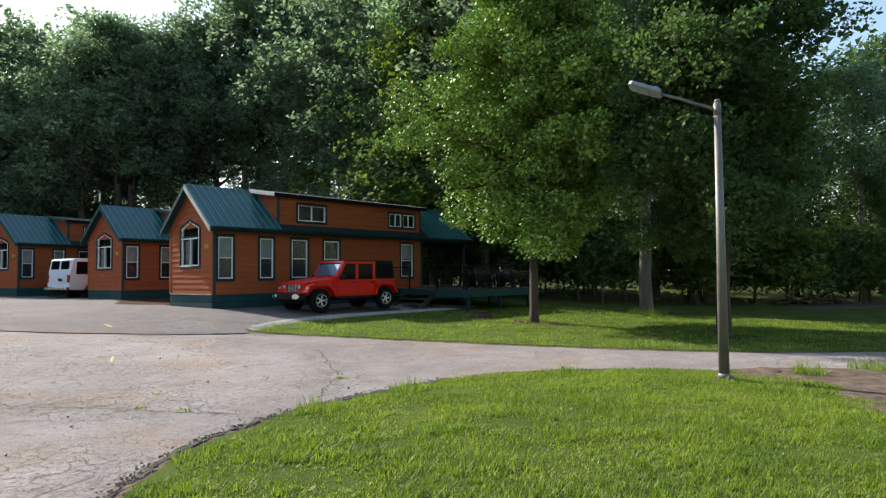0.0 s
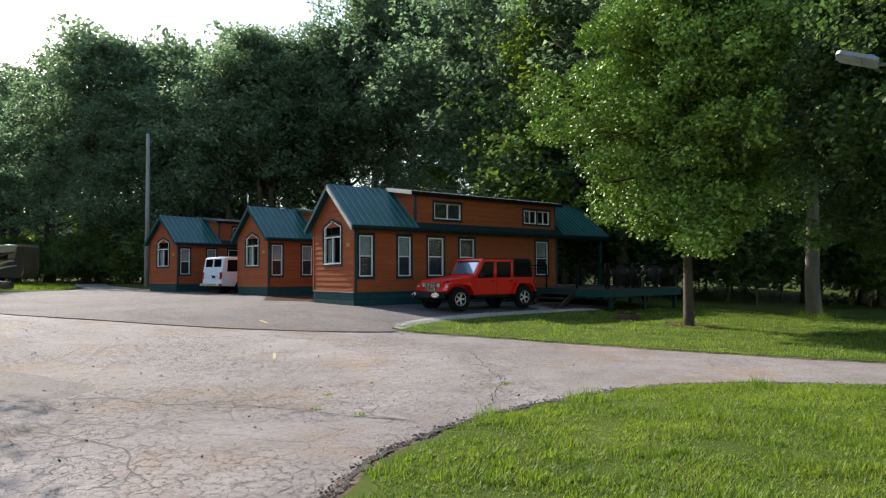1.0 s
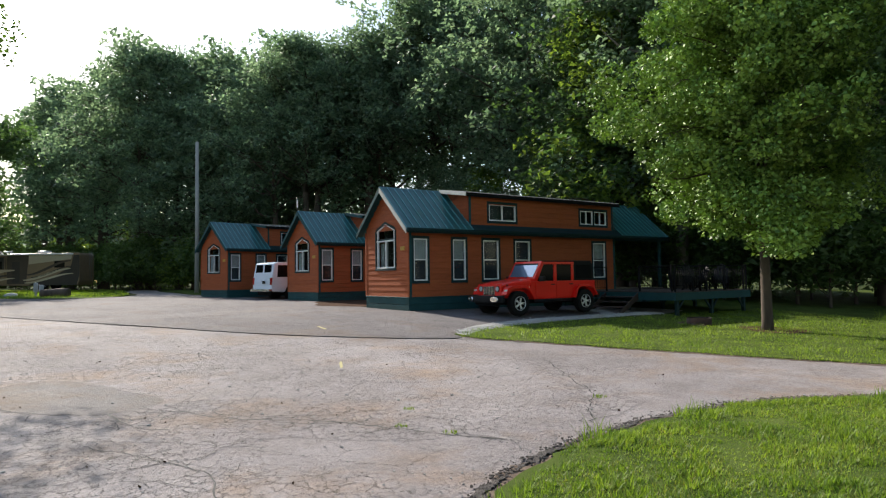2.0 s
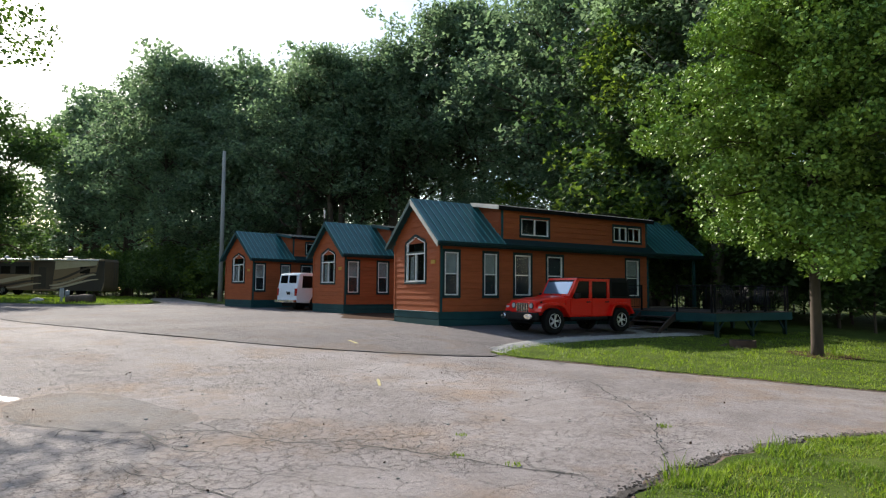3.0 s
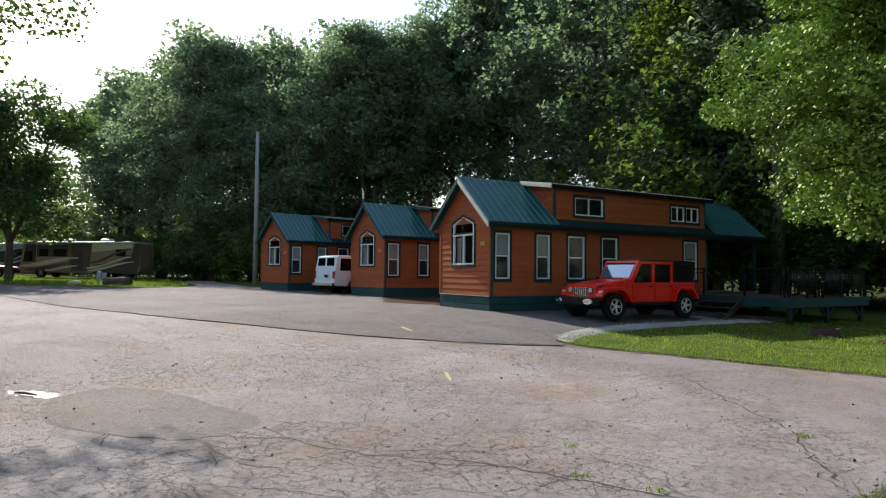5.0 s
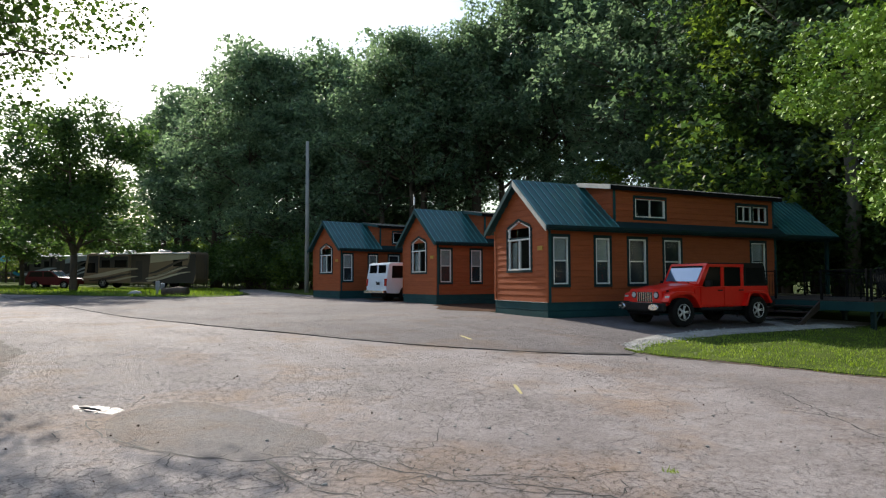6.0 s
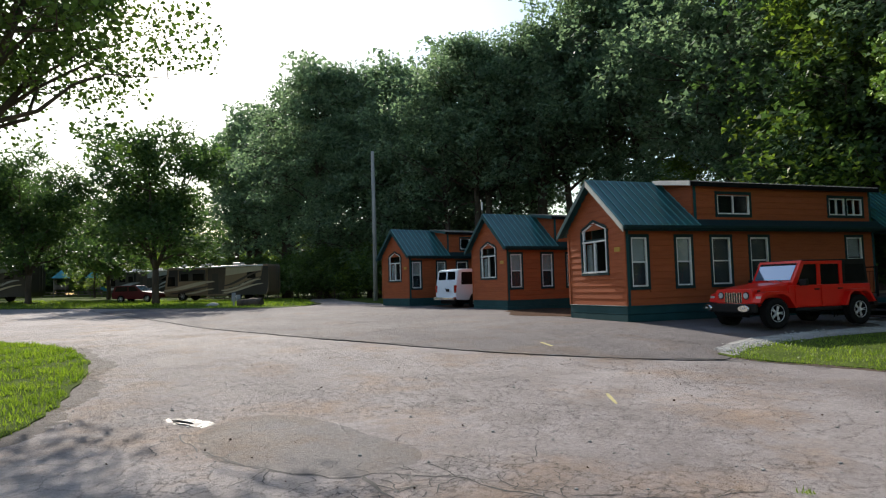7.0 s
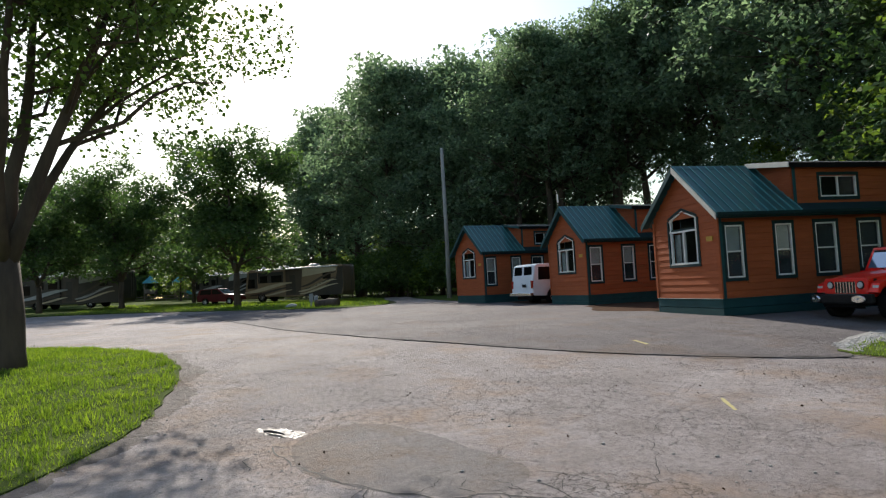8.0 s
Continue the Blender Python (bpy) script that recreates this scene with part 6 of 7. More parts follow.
for y in (-3.88, -2.32):
    part("stringer", prism(bmesh.new(), ((DX0 - 0.04, DZ - 0.05), (DX0 - 1.2, -0.25), (DX0 - 0.95, -0.25), (DX0 - 0.04, DZ - 0.30)), 1, y - 0.025, y + 0.025), DECKWOOD, st)


def build_chair(m, paint, label):
    c = thing("deck_chair", m, label, "chair", "chairs on the deck")
    for s in (-1, 1):
        part("leg", bx(-0.30, -0.24, s * 0.29 - 0.02, s * 0.29 + 0.02, 0, 0.52, 0.005), paint, c)
        part("side_rail", prism(bmesh.new(), ((-0.34, 0.40), (-0.30, 0.34), (0.42, 0.02), (0.52, 0.02)), 1, s * 0.25 - 0.015, s * 0.25 + 0.015), paint, c)
        part("armrest", bx(-0.36, 0.36, s * 0.33 - 0.06, s * 0.33 + 0.06, 0.52, 0.545, 0.006), paint, c)
        part("back_post", bx(0.26, 0.31, s * 0.29 - 0.02, s * 0.29 + 0.02, 0.1, 0.53, 0.004), paint, c)
    for k in range(5):
        x = -0.30 + 0.11 * k
        part("seat_slat", bx(x, x + 0.09, -0.26, 0.26, 0.385 - 0.06 * k * 0.6, 0.405 - 0.06 * k * 0.6, 0.004), paint, c)
    for k in range(5):
        y = -0.22 + 0.11 * k
        h = 1.02 - 0.06 * abs(k - 2) ** 1.5
        part("back_slat", prism(bmesh.new(), ((0.20, 0.24), (0.22, 0.24), (0.22 + 0.35 * h, h), (0.20 + 0.35 * h, h)), 1, y - 0.045, y + 0.045), paint, c)
    return c


ch = build_chair(pose(11.3, -4.9, DZ, 0, 0, 20), BLACK, "dark slatted lounge chair on the deck")
copy_thing(ch, pose(12.0, -3.4, DZ, 0, 0, -30))
copy_thing(ch, pose(9.3, -5.2, DZ, 0, 0, 70))
tb = thing("deck_table", pose(10.3, -4.3, DZ), "black metal table on the deck", "table")
part("tabletop", bx(-0.6, 0.6, -0.45, 0.45, 0.70, 0.735, 0.01), IRON, tb)
for sx in (-1, 1):
    for sy in (-1, 1):
        part("leg", tube(bmesh.new(), (sx * 0.52, sy * 0.38, 0), (sx * 0.5, sy * 0.36, 0.70), 0.02, None, 6), IRON, tb)
# charcoal grill by the steps
gr = thing("grill", pose(7.0, -1.2, hgt(7.0, -1.2) + 0.04), "black charcoal grill with a pale side shelf", "grill")
part("bowl", ring_mesh(bmesh.new(), ((0.05, 0.0), (0.2, 0.06), (0.28, 0.18), (0.29, 0.26), (0.27, 0.27), (0.0, 0.27)), 18), IRON, gr).matrix_local = pose(0, 0, 0.75, 90)
part("lid", ring_mesh(bmesh.new(), ((0.30, 0.0), (0.28, 0.10), (0.2, 0.2), (0.05, 0.25), (0.0, 0.25)), 18), IRON, gr).matrix_local = pose(0, 0, 1.03, 90)
part("shelf", bx(-0.62, -0.30, -0.2, 0.2, 0.96, 0.99, 0.008), GREY, gr)
for a in (0, 120, 240):
    part("leg", tube(bmesh.new(), (0.2 * math.cos(radians(a)), 0.2 * math.sin(radians(a)), 0.85), (0.34 * math.cos(radians(a)), 0.34 * math.sin(radians(a)), 0), 0.014, None, 6), IRON, gr)

# ---- fire ring on the lawn ----
fx, fy = 6.2, -7.4
fr = thing("fire_ring", Matrix.Translation((fx, fy, hgt(fx, fy) + 0.055)), "rusted iron fire ring with stones on the lawn", "fire ring")
part("ring", ring_mesh(bmesh.new(), ((0.35, 0.0), (0.35, 0.20), (0.37, 0.21), (0.38, 0.0)), 24), RUST, fr).matrix_local = pose(0, 0, 0, 90)
part("ash", tube(bmesh.new(), (0, 0, 0.0), (0, 0, 0.06), 0.34, 0.33, 20), SOIL, fr)
part("grate", bx(-0.22, 0.22, -0.16, 0.16, 0.19, 0.205), IRON, fr)
rg = random.Random(3)
for k in range(5):
    a = rg.uniform(0, 6.28)
    rock("stone", fx + 0.55 * math.cos(a), fy + 0.55 * math.sin(a), 0.12, 0.10, 0.07, k, SOIL, "small grey stone beside the fire ring", 60 * k)

# ---- playground far behind the pitches ----
def build_tower(m, label):
    p = thing("play_tower", m, label, "playground", "playground towers")
    for sx in (-1, 1):
        for sy in (-1, 1):
            part("post", tube(bmesh.new(), (sx * 0.8, sy * 0.8, 0), (sx * 0.8, sy * 0.8, 3.0), 0.07, None, 8), WOOD, p)
    part("platform", bx(-0.85, 0.85, -0.85, 0.85, 1.25, 1.35), WOOD, p)
    for s in (-1, 1):
        part("panel", bx(-0.8, 0.8, s * 0.8 - 0.03, s * 0.8 + 0.03, 1.4, 2.0), WOOD, p)
    roof = bmesh.new()
    bmesh.ops.create_cone(roof, cap_ends=True, segments=4, radius1=1.6, radius2=0.05, depth=1.2, matrix=Matrix.Translation((0, 0, 3.6)) @ Matrix.Rotation(radians(45), 4, "Z"))
    part("roof", roof, PLAY_TEAL, p, "teal pyramid roof")
    return p


play = build_tower(pose(-32.8, 96, hgt(-32.8, 96)), "wooden play tower with a teal roof")
copy_thing(play, pose(-28.4, 96.5, hgt(-28.4, 96.5)))
sl = thing("slide", pose(-27.4, 96, hgt(-27.4, 96)), "teal playground slide beside the tower", "slide")
part("chute", prism(bmesh.new(), ((0.0, 1.35), (0.3, 1.38), (2.0, 0.35), (2.8, 0.22), (2.8, 0.12), (2.0, 0.22), (0.2, 1.2)), 1, -0.35, 0.35), PLAY_TEAL, sl)
for s in (-1, 1):
    part("side", prism(bmesh.new(), ((0.0, 1.35), (0.0, 1.6), (0.3, 1.6), (2.0, 0.6), (2.8, 0.42), (2.8, 0.12), (2.0, 0.22), (0.2, 1.2)), 1, s * 0.37 - 0.02, s * 0.37 + 0.02), PLAY_TEAL, sl)
fe = thing("fence", pose(-38, 93, hgt(-38, 93)), "low wooden rail fence before the meadow", "fence")
for k in range(14):
    part("post", bx(1.6 * k - 0.05, 1.6 * k + 0.05, -0.05, 0.05, -0.1, 0.9), WOOD, fe)
for z in (0.4, 0.8):
    part("rail", bx(-0.1, 21, -0.03, 0.03, z - 0.06, z + 0.06), WOOD, fe)

# ---- marks and leavings on the road ----
def decal(outline, lift, material, name, label, category):
    return solid(name, sheet(outline, lift, 0.6), material, label, category, kind="structure")


decal(curve_round([(-12.2, -8.45), (-11.75, -7.85), (-11.2, -7.85), (-10.75, -8.4), (-10.4, -9.25), (-10.12, -9.85), (-10.1, -10.2), (-10.28, -10.46), (-10.56, -10.56), (-11.02, -10.54), (-11.4, -10.3), (-11.8, -9.87), (-12.12, -9.4)], 6, 0.02, 21), 0.0262, PATCH, "road_patch", "smoother asphalt repair patch in the worn road", "patch")
m_w, n_w, l_w, p_w = node_mat("puddle_water")
p_w.inputs["Base Color"].default_value = (0.10, 0.09, 0.085, 1)
wet = noise_tex(n_w, l_w, 9.0, 6, 0.7)
wet_ramp = ramp(n_w, ((0.40, (0.16, 0.16, 0.16)), (0.54, (0.72, 0.72, 0.72))))
l_w.new(wet.outputs[0], wet_ramp.inputs[0])
l_w.new(wet_ramp.outputs[0], p_w.inputs["Roughness"])
bump(n_w, l_w, p_w, noise_tex(n_w, l_w, 30.0, 3).outputs[0], 0.8, 0.02)
p_w.inputs["Specular IOR Level"].default_value = 0.45
decal(curve_round([(-12.64, -7.54), (-12.5, -7.54), (-12.3, -7.68), (-12.06, -7.92), (-12.08, -8.1), (-12.24, -8.12), (-12.36, -7.98), (-12.54, -7.76)], 6, 0.05, 23), 0.0265, m_w, "puddle", "small shallow puddle in a road hollow", "puddle")
twig = thing("twig", pose(-12.4, -7.86, hgt(-12.4, -7.86) + 0.034, 0, 0, -42), "dark wet twig and crumbs lying in a puddle", "twig")
tw = bmesh.new()
bent_tube(tw, [Vector((-0.2, 0.03, 0.012)), Vector((-0.08, 0.0, 0.02)), Vector((0.06, -0.01, 0.015)), Vector((0.2, -0.05, 0.012))], [0.008, 0.018, 0.016, 0.006], 6)
part("stem", tw, SEAM, twig)
decal([(-6.60, -8.36), (-6.63, -8.34), (-6.74, -8.54), (-6.83, -8.76), (-6.92, -8.97), (-6.88, -8.98), (-6.79, -8.79), (-6.69, -8.57)], 0.032, YELLOW_MARK, "paint_mark", "short yellow paint mark on the road", "paint mark")
decal([(-4.84, -3.3), (-4.92, -3.28), (-4.98, -3.9), (-4.90, -3.92)], 0.052, YELLOW_MARK, "paint_mark", "short yellow paint mark on the apron", "paint mark")
decal(curve_round([(0.6, 3.4), (-0.5, 4.2), (-1.0, 6.0), (-0.2, 7.6), (0.7, 9.6), (3.5, 9.4), (3.2, 3.5)], 6, 0.06, 24), 0.046, LITTER, "mulch_bed", "reddish bark mulch bed between the cabins", "mulch")
decal(curve_round([(0.6, 14.0), (0.0, 15.2), (0.3, 18.3), (3.5, 18.6), (3.2, 13.8)], 6, 0.06, 25), 0.046, LITTER, "mulch_bed", "reddish bark mulch bed between the cabins", "mulch")
decal(curve_round([(-2.2, -6.35), (-1.4, -5.85), (0.2, -5.3), (2.8, -4.9), (6.0, -4.7), (8.4, -4.6), (10.0, -4.0), (8.3, -1.9), (6.3, -2.3), (5.7, -3.75), (2.6, -4.05), (0.0, -4.55), (-1.3, -5.2), (-2.1, -5.85)], 6, 0.03, 26), 0.058, GRAVEL, "gravel_strip", "pale limestone gravel strip beside the drive", "gravel")
decal(curve_round([(-0.6, -17.6), (0.8, -18.4), (1.6, -20.2), (0.2, -22.0), (-1.6, -21.6), (-2.4, -20.2), (-1.0, -19.2)], 6, 0.05, 27), 0.06, SOIL, "soil_patch", "patch of bare brown soil beside the lane", "soil")
decal(curve_round([(5.8, -9.7), (6.3, -8.7), (7.2, -8.5), (7.7, -9.3), (7.4, -10.2), (6.4, -10.4)], 6, 0.06, 28), 0.062, LITTER, "leaf_litter", "brown leaf litter round a tree's foot", "leaf litter")
decal(curve_round([(5.9, -16.0), (6.2, -15.4), (6.9, -15.4), (7.1, -16.2), (6.5, -16.6)], 6, 0.05, 29), 0.062, LITTER, "leaf_litter", "brown leaf litter round a tree's foot", "leaf litter")


# ---- pile of cut branches at the wood's edge ----
pile = thing("brush_pile", stand(28.5, -13.5), "brown pile of cut branches at the wood's edge", "brush pile")
rg = random.Random(9)
for k in range(26):
    a, d = rg.uniform(0, 6.28), rg.uniform(0, 1.2)
    c = Vector((d * math.cos(a), d * math.sin(a), 0.1 + 0.45 * rg.random() * (1 - d / 1.6)))
    u = Vector((rg.gauss(0, 1), rg.gauss(0, 1), rg.gauss(0, 0.25))).normalized() * rg.uniform(0.6, 1.3)
    part("branch", tube(bmesh.new(), c - u, c + u, rg.uniform(0.03, 0.09), rg.uniform(0.015, 0.04), 6), RUST if k % 3 else WOOD, pile)
decal(curve_round([(22, -14.5), (26, -12.6), (32, -13.5), (33, -16.5), (27, -17.5)], 6, 0.2, 31), 0.066, SOIL, "soil_patch", "patch of bare brown soil at the wood's edge", "soil")
rock("slab", 0.3, -18.3, 0.4, 0.22, 0.05, 12, SOIL, "flat dirty concrete slab at the lawn's edge", 30, "slab")
# antenna on the middle cabin
an = thing("antenna", pose(0.42, 11.55, 4.64), "small white antenna on the cabin's gable", "antenna")
part("mast", tube(bmesh.new(), (0, 0, 0), (-0.05, 0, 0.75), 0.02, None, 6), STEEL, an)
part("panel", bx(-0.05, 0.01, -0.04, 0.04, 0.22, 0.62, 0.015), WHITE, an)

# ---- long cracks in the road ----
def crack(points, width, seed, branches=0):
    """A ragged open crack: a dark ribbon of uneven width that wanders along points, with short side cracks."""
    r = random.Random(seed)
    bm = bmesh.new()
    def ribbon(pts, w):
        fine = []
        for (x0, y0), (x1, y1) in zip(pts, pts[1:]):
            n = max(2, int(math.hypot(x1 - x0, y1 - y0) / 0.11))
            for k in range(n):
                t = k / n
                fine.append((x0 + (x1 - x0) * t + r.gauss(0, 0.022), y0 + (y1 - y0) * t + r.gauss(0, 0.022)))
        fine.append(pts[-1])
        prev = None
        for k, (x, y) in enumerate(fine):
            a, b = fine[max(0, k - 1)], fine[min(len(fine) - 1, k + 1)]
            d = Vector((b[0] - a[0], b[1] - a[1])).normalized()
            h = w * r.uniform(0.25, 1.0) * (1 if 0 < k < len(fine) - 1 else 0.1)
            z = hgt(x, y) + 0.029
            cur = (bm.verts.new((x - d.y * h, y + d.x * h, z)), bm.verts.new((x + d.y * h, y - d.x * h, z)))
            if prev:
                bm.faces.new((prev[0], prev[1], cur[1], cur[0]))
            prev = cur
        return fine
    fine = ribbon(points, width)
    for k in range(branches):
        x, y = r.choice(fine)
        a = r.uniform(0, 6.28)
        pts = [(x, y)]
        for j in range(r.randint(2, 5)):
            a += r.gauss(0, 0.6)
            s = r.uniform(0.07, 0.2)
            pts.append((pts[-1][0] + s * math.cos(a), pts[-1][1] + s * math.sin(a)))
        ribbon(pts, width * 0.5)
    bmesh.ops.recalc_face_normals(bm, faces=bm.faces[:])
    solid("road_crack", bm, SEAM, "long ragged open crack in the worn asphalt", "crack", "road cracks", "structure")


crack([(-12.45, -8.4), (-12.2, -9.2), (-11.85, -9.8), (-11.4, -10.3), (-11.0, -10.6), (-10.57, -10.62), (-10.37, -10.81), (-9.99, -11.01), (-9.8, -11.5), (-9.5, -11.85), (-9.2, -12.1), (-8.83, -12.4), (-8.39, -13.05), (-8.03, -13.74), (-7.5, -14.5)], 0.016, 1, 46)
crack([(-10.86, -10.58), (-10.77, -10.99), (-10.66, -11.49)], 0.024, 2, 8)
crack([(-10.2, -10.45), (-10.02, -10.93), (-9.72, -11.28), (-9.42, -11.78), (-8.48, -12.29), (-8.17, -12.28), (-7.84, -12.39)], 0.009, 9, 18)
crack([(-11.9, -11.0), (-11.2, -11.9), (-10.3, -12.6), (-9.6, -13.6)], 0.006, 6, 16)
crack([(-11.2, -12.2), (-10.7, -13.0), (-10.4, -13.8), (-10.6, -14.8)], 0.010, 7, 26)
crack([(-10.07, -10.15), (-9.8, -10.45), (-9.5, -10.85), (-9.2, -10.85), (-8.88, -10.35), (-8.5, -9.58), (-7.92, -8.98), (-7.4, -9.05), (-6.85, -8.9)], 0.006, 4, 6)
crack([(-3.0, -10.1), (-3.9, -11.5), (-4.6, -12.6), (-5.0, -13.2), (-5.7, -13.75), (-6.3, -14.4)], 0.014, 3, 36)
crack([(-15.0, 2.0), (-12.4, -2.4), (-9.6, -5.6), (-6.5, -7.6), (-3.2, -8.7), (-1.4, -9.4)], 0.006, 5, 6)
crack([(-13.0, 6.0), (-11.0, 0.8), (-7.4, -4.2), (-3.0, -7.6)], 0.007, 8, 5)

for spot, seed_ in (([(-12.9, -10.2), (-12.1, -10.0), (-11.3, -10.6), (-10.5, -10.8), (-9.5, -10.3), (-8.7, -11.6), (-7.7, -12.7), (-7.3, -14.0), (-8.6, -13.6), (-9.6, -12.9), (-10.6, -13.2), (-12.0, -13.2), (-13.0, -12.0)], 41),
                    ([(-3.4, -10.3), (-2.9, -11.4), (-4.0, -12.5), (-4.4, -13.5), (-5.8, -14.2), (-5.9, -13.2), (-4.9, -12.3), (-4.1, -11.0)], 42),
                    ([(-13.4, -14.0), (-11.6, -13.4), (-10.0, -13.9), (-9.2, -15.0), (-10.6, -16.2), (-12.6, -16.4)], 43)):
    decal(curve_round(spot, 6, 0.12, seed_), 0.0255, CRAZED, "crazed_paving", "area of asphalt crazed with fine cracks", "cracked asphalt")

# ---- grass blades and loose bits ----
nr = np.random.default_rng(5)


def scatter(outline, count, x0, x1, y0, y1, patchy=0.0):
    """Roots for blades inside an outline, thinner where the lawn is patchy."""
    out = []
    while len(out) < count:
        x, y = nr.uniform(x0, x1), nr.uniform(y0, y1)
        if not inside(x, y, outline):
            continue
        if patchy and noise.noise((x * 0.9, y * 0.9, 3.0)) * 0.6 + noise.noise((x * 3.1, y * 3.1, 9.0)) * 0.4 < nr.uniform(-1.2, patchy - 0.9):
            continue
        out.append((x, y, hgt(x, y) + 0.045))
    return np.array(out)


def inset(outline, depth, seed):
    """An outline drawn in by about depth, unevenly."""
    r, n, out = random.Random(seed), len(outline), []
    for k, (x, y) in enumerate(outline):
        (x0, y0), (x1, y1) = outline[k - 1], outline[(k + 1) % n]
        v = Vector((y1 - y0, x0 - x1)).normalized()
        if not inside(x + v.x * 0.2, y + v.y * 0.2, outline):
            v = -v
        d = depth * (1 + 0.8 * math.sin(0.55 * k + seed) * math.sin(0.23 * k) + r.uniform(-0.5, 0.5))
        out.append((x + v.x * d, y + v.y * d))
    return out


near_line = inset(NEAR_LAWN, 0.15, 3)
far_line = FAR_LAWN[::3]
left_line = inset(LEFT_ISLAND, 0.05, 5)
roots = scatter(near_line, 150000, -11.2, 0.0, -22.0, -14.3, 0.5)
solid("grass", blades_mesh("grass", roots[:105000], 0.046, 0.0075, BLADE, nr, 1.2), None, "short mown green grass blades", "grass", kind="stuff")
solid("grass", blades_mesh("grass", roots[105000:], 0.038, 0.007, BLADE_DRY, nr, 1.2), None, "yellowing mown grass blades", "grass", kind="stuff")
roots = scatter(far_line, 60000, -2.4, 14.0, -22.0, -5.0, 0.5)
solid("grass", blades_mesh("grass", roots, 0.055, 0.009, BLADE, nr, 0.9), None, "short mown green grass blades", "grass", kind="stuff")
roots = scatter(left_line, 60000, -22.0, -13.8, -10.0, 7.0, 0.5)
solid("grass", blades_mesh("grass", roots, 0.07, 0.009, BLADE, nr, 0.8), None, "short mown green grass blades", "grass", kind="stuff")
roots = scatter(RV_LAWN[::3], 22000, -30.0, -3.0, 27.0, 60.0)
solid("grass", blades_mesh("grass", roots, 0.11, 0.03, BLADE, nr, 0.8), None, "mown grass of the camping pitches", "grass", kind="stuff")


def tuft(x, y, r, h, n, seed, label="tall tuft of uncut grass"):
    g = np.random.default_rng(seed)
    a, d = g.uniform(0, 2 * math.pi, n), r * np.sqrt(g.uniform(0, 1, n))
    roots = np.stack([d * np.cos(a), d * np.sin(a), np.zeros(n)], 1)
    solid("grass_tuft", blades_mesh("grass_tuft", roots, h, 0.007, BLADE, g, 0.9), None, label, "grass tuft", "grass tufts", kind="stuff", m=Matrix.Translation((x, y, hgt(x, y) + 0.03)))


tuft(-2.2, -15.85, 0.2, 0.11, 260, 1)
tuft(-2.6, -15.7, 0.16, 0.10, 160, 2)
tuft(0.3, -18.9, 0.28, 0.18, 260, 3)
tuft(1.8, -19.6, 0.4, 0.14, 300, 4)
tuft(-8.9, -15.95, 0.2, 0.10, 160, 5)
tuft(-6.9, -15.1, 0.26, 0.14, 220, 6)
tuft(-5.2, -14.95, 0.26, 0.14, 220, 7)
tuft(7.1, -9.7, 0.16, 0.3, 70, 8, "leafy weeds at the tree's foot")
tuft(7.0, -15.8, 0.2, 0.4, 90, 9, "leafy weeds at the tree's foot")
tuft(14.0, -10.1, 0.8, 0.22, 400, 10, "dark weeds round a tree's foot")
tuft(-5.05, -13.35, 0.10, 0.035, 40, 11, "weeds growing in a road crack")
tuft(-8.2, -13.25, 0.08, 0.03, 26, 12, "weeds growing in a road crack")
tuft(-7.9, -13.8, 0.08, 0.03, 26, 13, "weeds growing in a road crack")
tuft(-7.63, -12.5, 0.07, 0.03, 30, 14, "weeds growing in a road crack")

# pebbles and crumbs of asphalt along the lawn's edge and on the road
bm = bmesh.new()
bmesh.ops.create_icosphere(bm, subdivisions=1, radius=1.0)
for v in bm.verts:
    v.co.z *= 0.6
base_v = np.array([v.co[:] for v in bm.verts])
base_f = np.array([[v.index for v in f.verts] for f in bm.faces])
bm.free()
vs, fs = [], []
k = 0
rg = random.Random(12)
lawn_edges = NEAR_LAWN[:70] + LEFT_ISLAND[:30] + LEFT_ISLAND[-30:]
while k < 2400:
    if rg.random() < 0.5:
        ex, ey = rg.choice(lawn_edges)
        x, y = ex + rg.gauss(0, 0.28), ey + rg.gauss(0, 0.28)
    else:
        x, y = rg.uniform(-14, -2), rg.uniform(-15, -4)
    if inside(x, y, near_line) or inside(x, y, left_line) or inside(x, y, far_line):
        continue
    s = rg.uniform(0.005, 0.013) * (1 if rg.random() < 0.95 else 2.0)
    vs.append(base_v * s + np.array((x, y, hgt(x, y) + 0.024 + 0.3 * s)))
    fs.append(base_f + 12 * k)
    k += 1
me = bpy.data.meshes.new("pebbles")
me.from_pydata(np.concatenate(vs).tolist(), [], np.concatenate(fs).tolist())
me.materials.append(GRAVEL)
solid("loose_gravel", me, None, "loose pebbles and asphalt crumbs on the road", "gravel", kind="stuff")
# dark crumbs broken off the asphalt lip
vs, fs = [], []
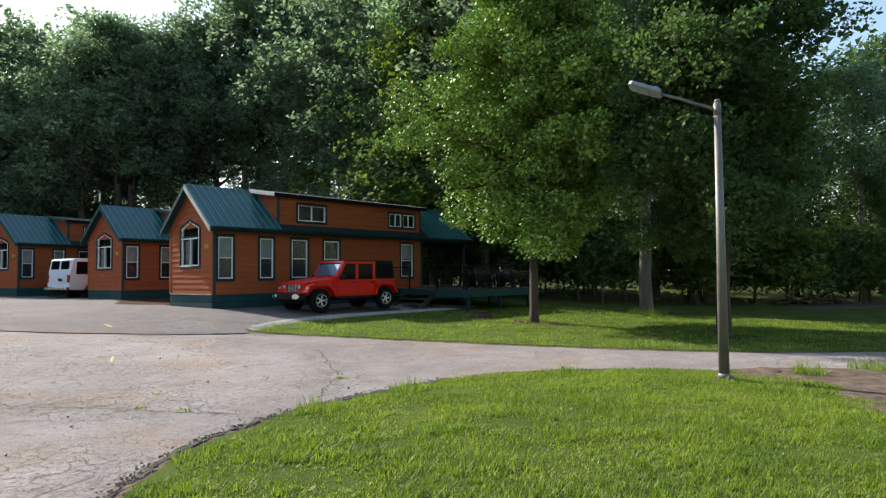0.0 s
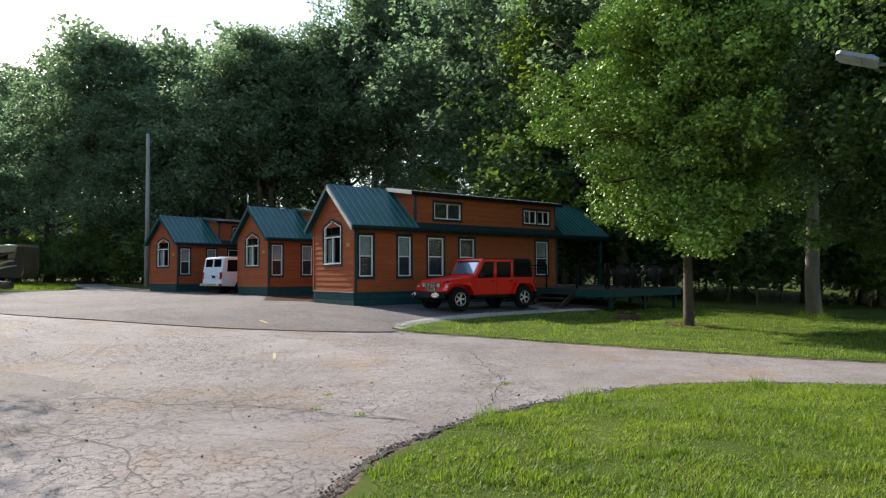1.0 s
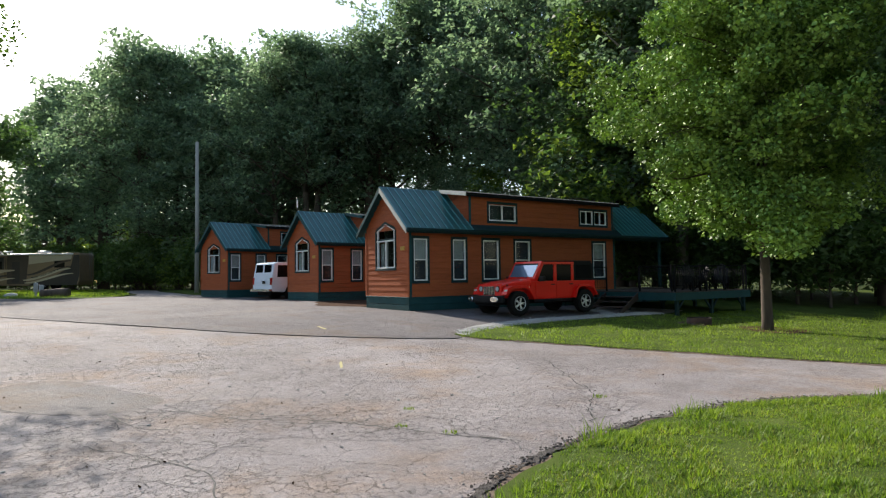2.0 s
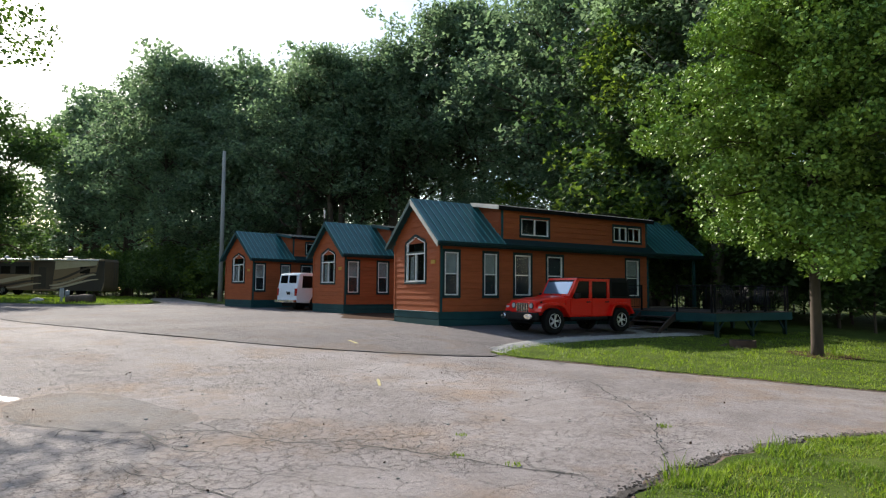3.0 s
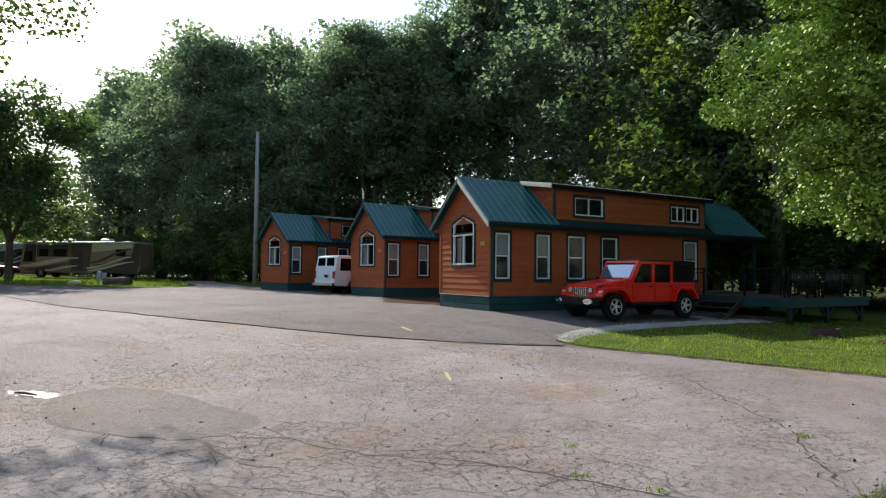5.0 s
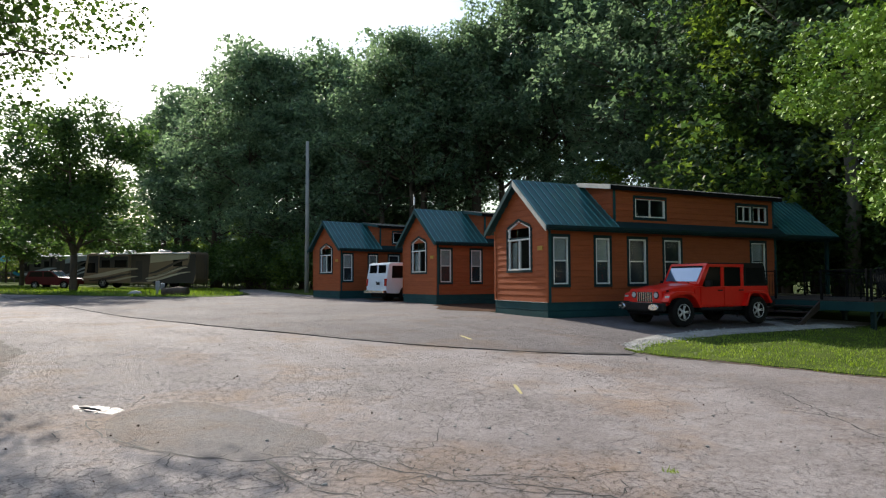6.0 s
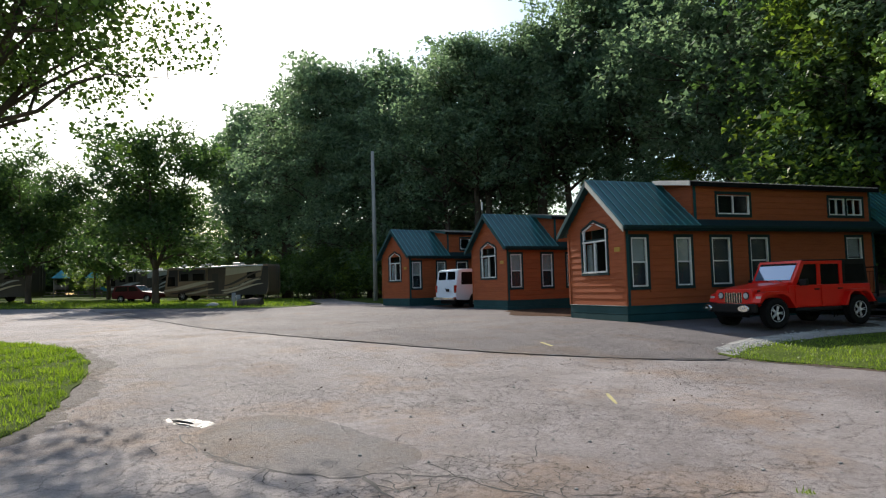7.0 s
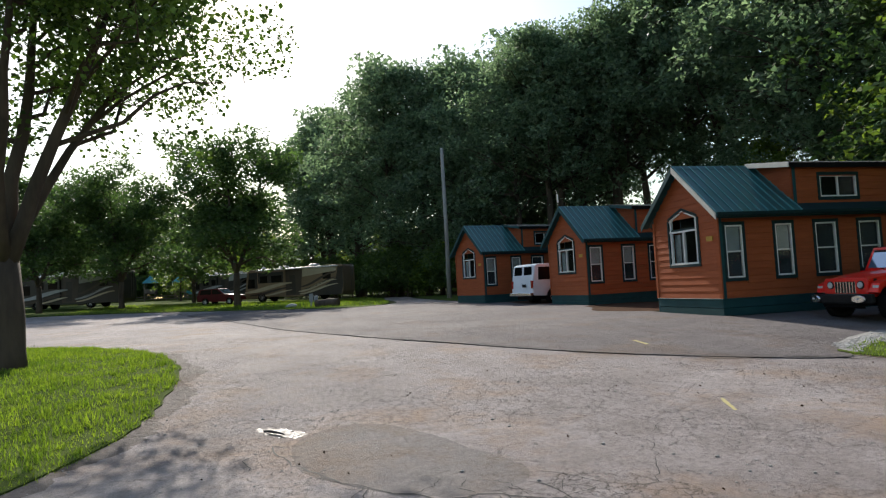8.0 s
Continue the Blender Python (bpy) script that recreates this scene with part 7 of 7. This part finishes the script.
for k in range(2600):
    j = rg.uniform(-6, 70)
    (xa, ya), (xb, yb) = NEAR_LAWN[int(math.floor(j)) % len(NEAR_LAWN)], NEAR_LAWN[(int(math.floor(j)) + 1) % len(NEAR_LAWN)]
    run = math.hypot(xb - xa, yb - ya) or 1
    nx, ny, e = (yb - ya) / run, (xa - xb) / run, rg.gauss(0.13, 0.06)
    if inside((xa + xb) / 2 + nx * 0.2, (ya + yb) / 2 + ny * 0.2, NEAR_LAWN):
        nx, ny = -nx, -ny
    f = j - math.floor(j)
    x, y = xa + (xb - xa) * f + nx * e, ya + (yb - ya) * f + ny * e
    s = rg.uniform(0.005, 0.016)
    vs.append(base_v * s * np.array((rg.uniform(0.7, 1.3), rg.uniform(0.7, 1.3), 1)) + np.array((x, y, hgt(x, y) + 0.042)))
    fs.append(base_f + 12 * k)
me = bpy.data.meshes.new("crumbs")
me.from_pydata(np.concatenate(vs).tolist(), [], np.concatenate(fs).tolist())
me.materials.append(LIP)
solid("asphalt_crumbs", me, None, "dark crumbs broken off the asphalt's edge", "asphalt crumbs", kind="stuff")
# gravel stones of the strip beside the drive
vs, fs = [], []
k = 0
while k < 2600:
    t = rg.random()
    x = -2.1 + 10.3 * t
    y = -6.0 + 1.6 * min(1, t * 2.3) ** 0.7 + rg.gauss(0, 0.17)
    s = rg.uniform(0.012, 0.032)
    vs.append(base_v * s + np.array((x, y, hgt(x, y) + 0.058 + 0.2 * s)))
    fs.append(base_f + 12 * k)
    k += 1
me = bpy.data.meshes.new("gravel")
me.from_pydata(np.concatenate(vs).tolist(), [], np.concatenate(fs).tolist())
me.materials.append(GRAVEL)
solid("limestone_chips", me, None, "pale limestone chips along the drive", "gravel", kind="stuff")


# ragged tufts that lift the lawn's surface and lean over its edge
def clumps(outline, count, x0, x1, y0, y1, blades, height, seed):
    g = np.random.default_rng(seed)
    out = []
    while len(out) < count:
        x, y = g.uniform(x0, x1), g.uniform(y0, y1)
        if inside(x, y, outline):
            r = np.abs(g.normal(size=(blades, 1))) * 0.035 + 0.005
            a = g.uniform(0, 2 * math.pi, (blades, 1))
            out.append(np.concatenate([x + r * np.cos(a), y + r * np.sin(a), np.full((blades, 1), hgt(x, y) + 0.045)], 1))
    return blades_mesh("grass", np.concatenate(out), height, 0.006, BLADE, g, 0.9)


solid("grass", clumps(near_line, 1500, -11.2, 0.0, -21.5, -14.3, 24, 0.060, 31), None, "ragged clumps of longer grass in the lawn", "grass", kind="stuff")
solid("grass", clumps(left_line, 600, -20.0, -13.9, -9.0, 4.0, 20, 0.07, 32), None, "ragged clumps of longer grass in the lawn", "grass", kind="stuff")
g = np.random.default_rng(33)
rim = []
for line_, lo_, hi_ in ((near_line, -7, 72), (FAR_LAWN, 84, 126), (left_line, -42, 26)):
    for k in range(lo_, hi_):
        (xa, ya), (xb, yb) = line_[k % len(line_)], line_[(k + 1) % len(line_)]
        t = g.uniform(0, 1, (70, 1))
        side = g.normal(size=(70, 2)) * 0.035
        rim.append(np.concatenate([xa + (xb - xa) * t + side[:, :1], ya + (yb - ya) * t + side[:, 1:], np.full((70, 1), hgt(xa, ya) + 0.04)], 1))
solid("grass", blades_mesh("grass", np.concatenate(rim), 0.05, 0.005, BLADE, g, 1.3), None, "uneven fringe of grass over the lawn's edge", "grass", kind="stuff")

# brown leaves blown over the road
g = np.random.default_rng(44)
spots = np.stack([g.uniform(-13.5, -2.5, 110), g.uniform(-14.5, -3.0, 110)], 1)
spots = np.array([(x, y, hgt(x, y) + 0.034) for x, y in spots if not (inside(x, y, near_line) or inside(x, y, far_line) or inside(x, y, left_line))])
solid("fallen_leaves", leaves_mesh("fallen_leaves", spots, 0.032, LITTER, g), None, "dry brown leaves scattered over the road", "fallen leaves", kind="stuff")
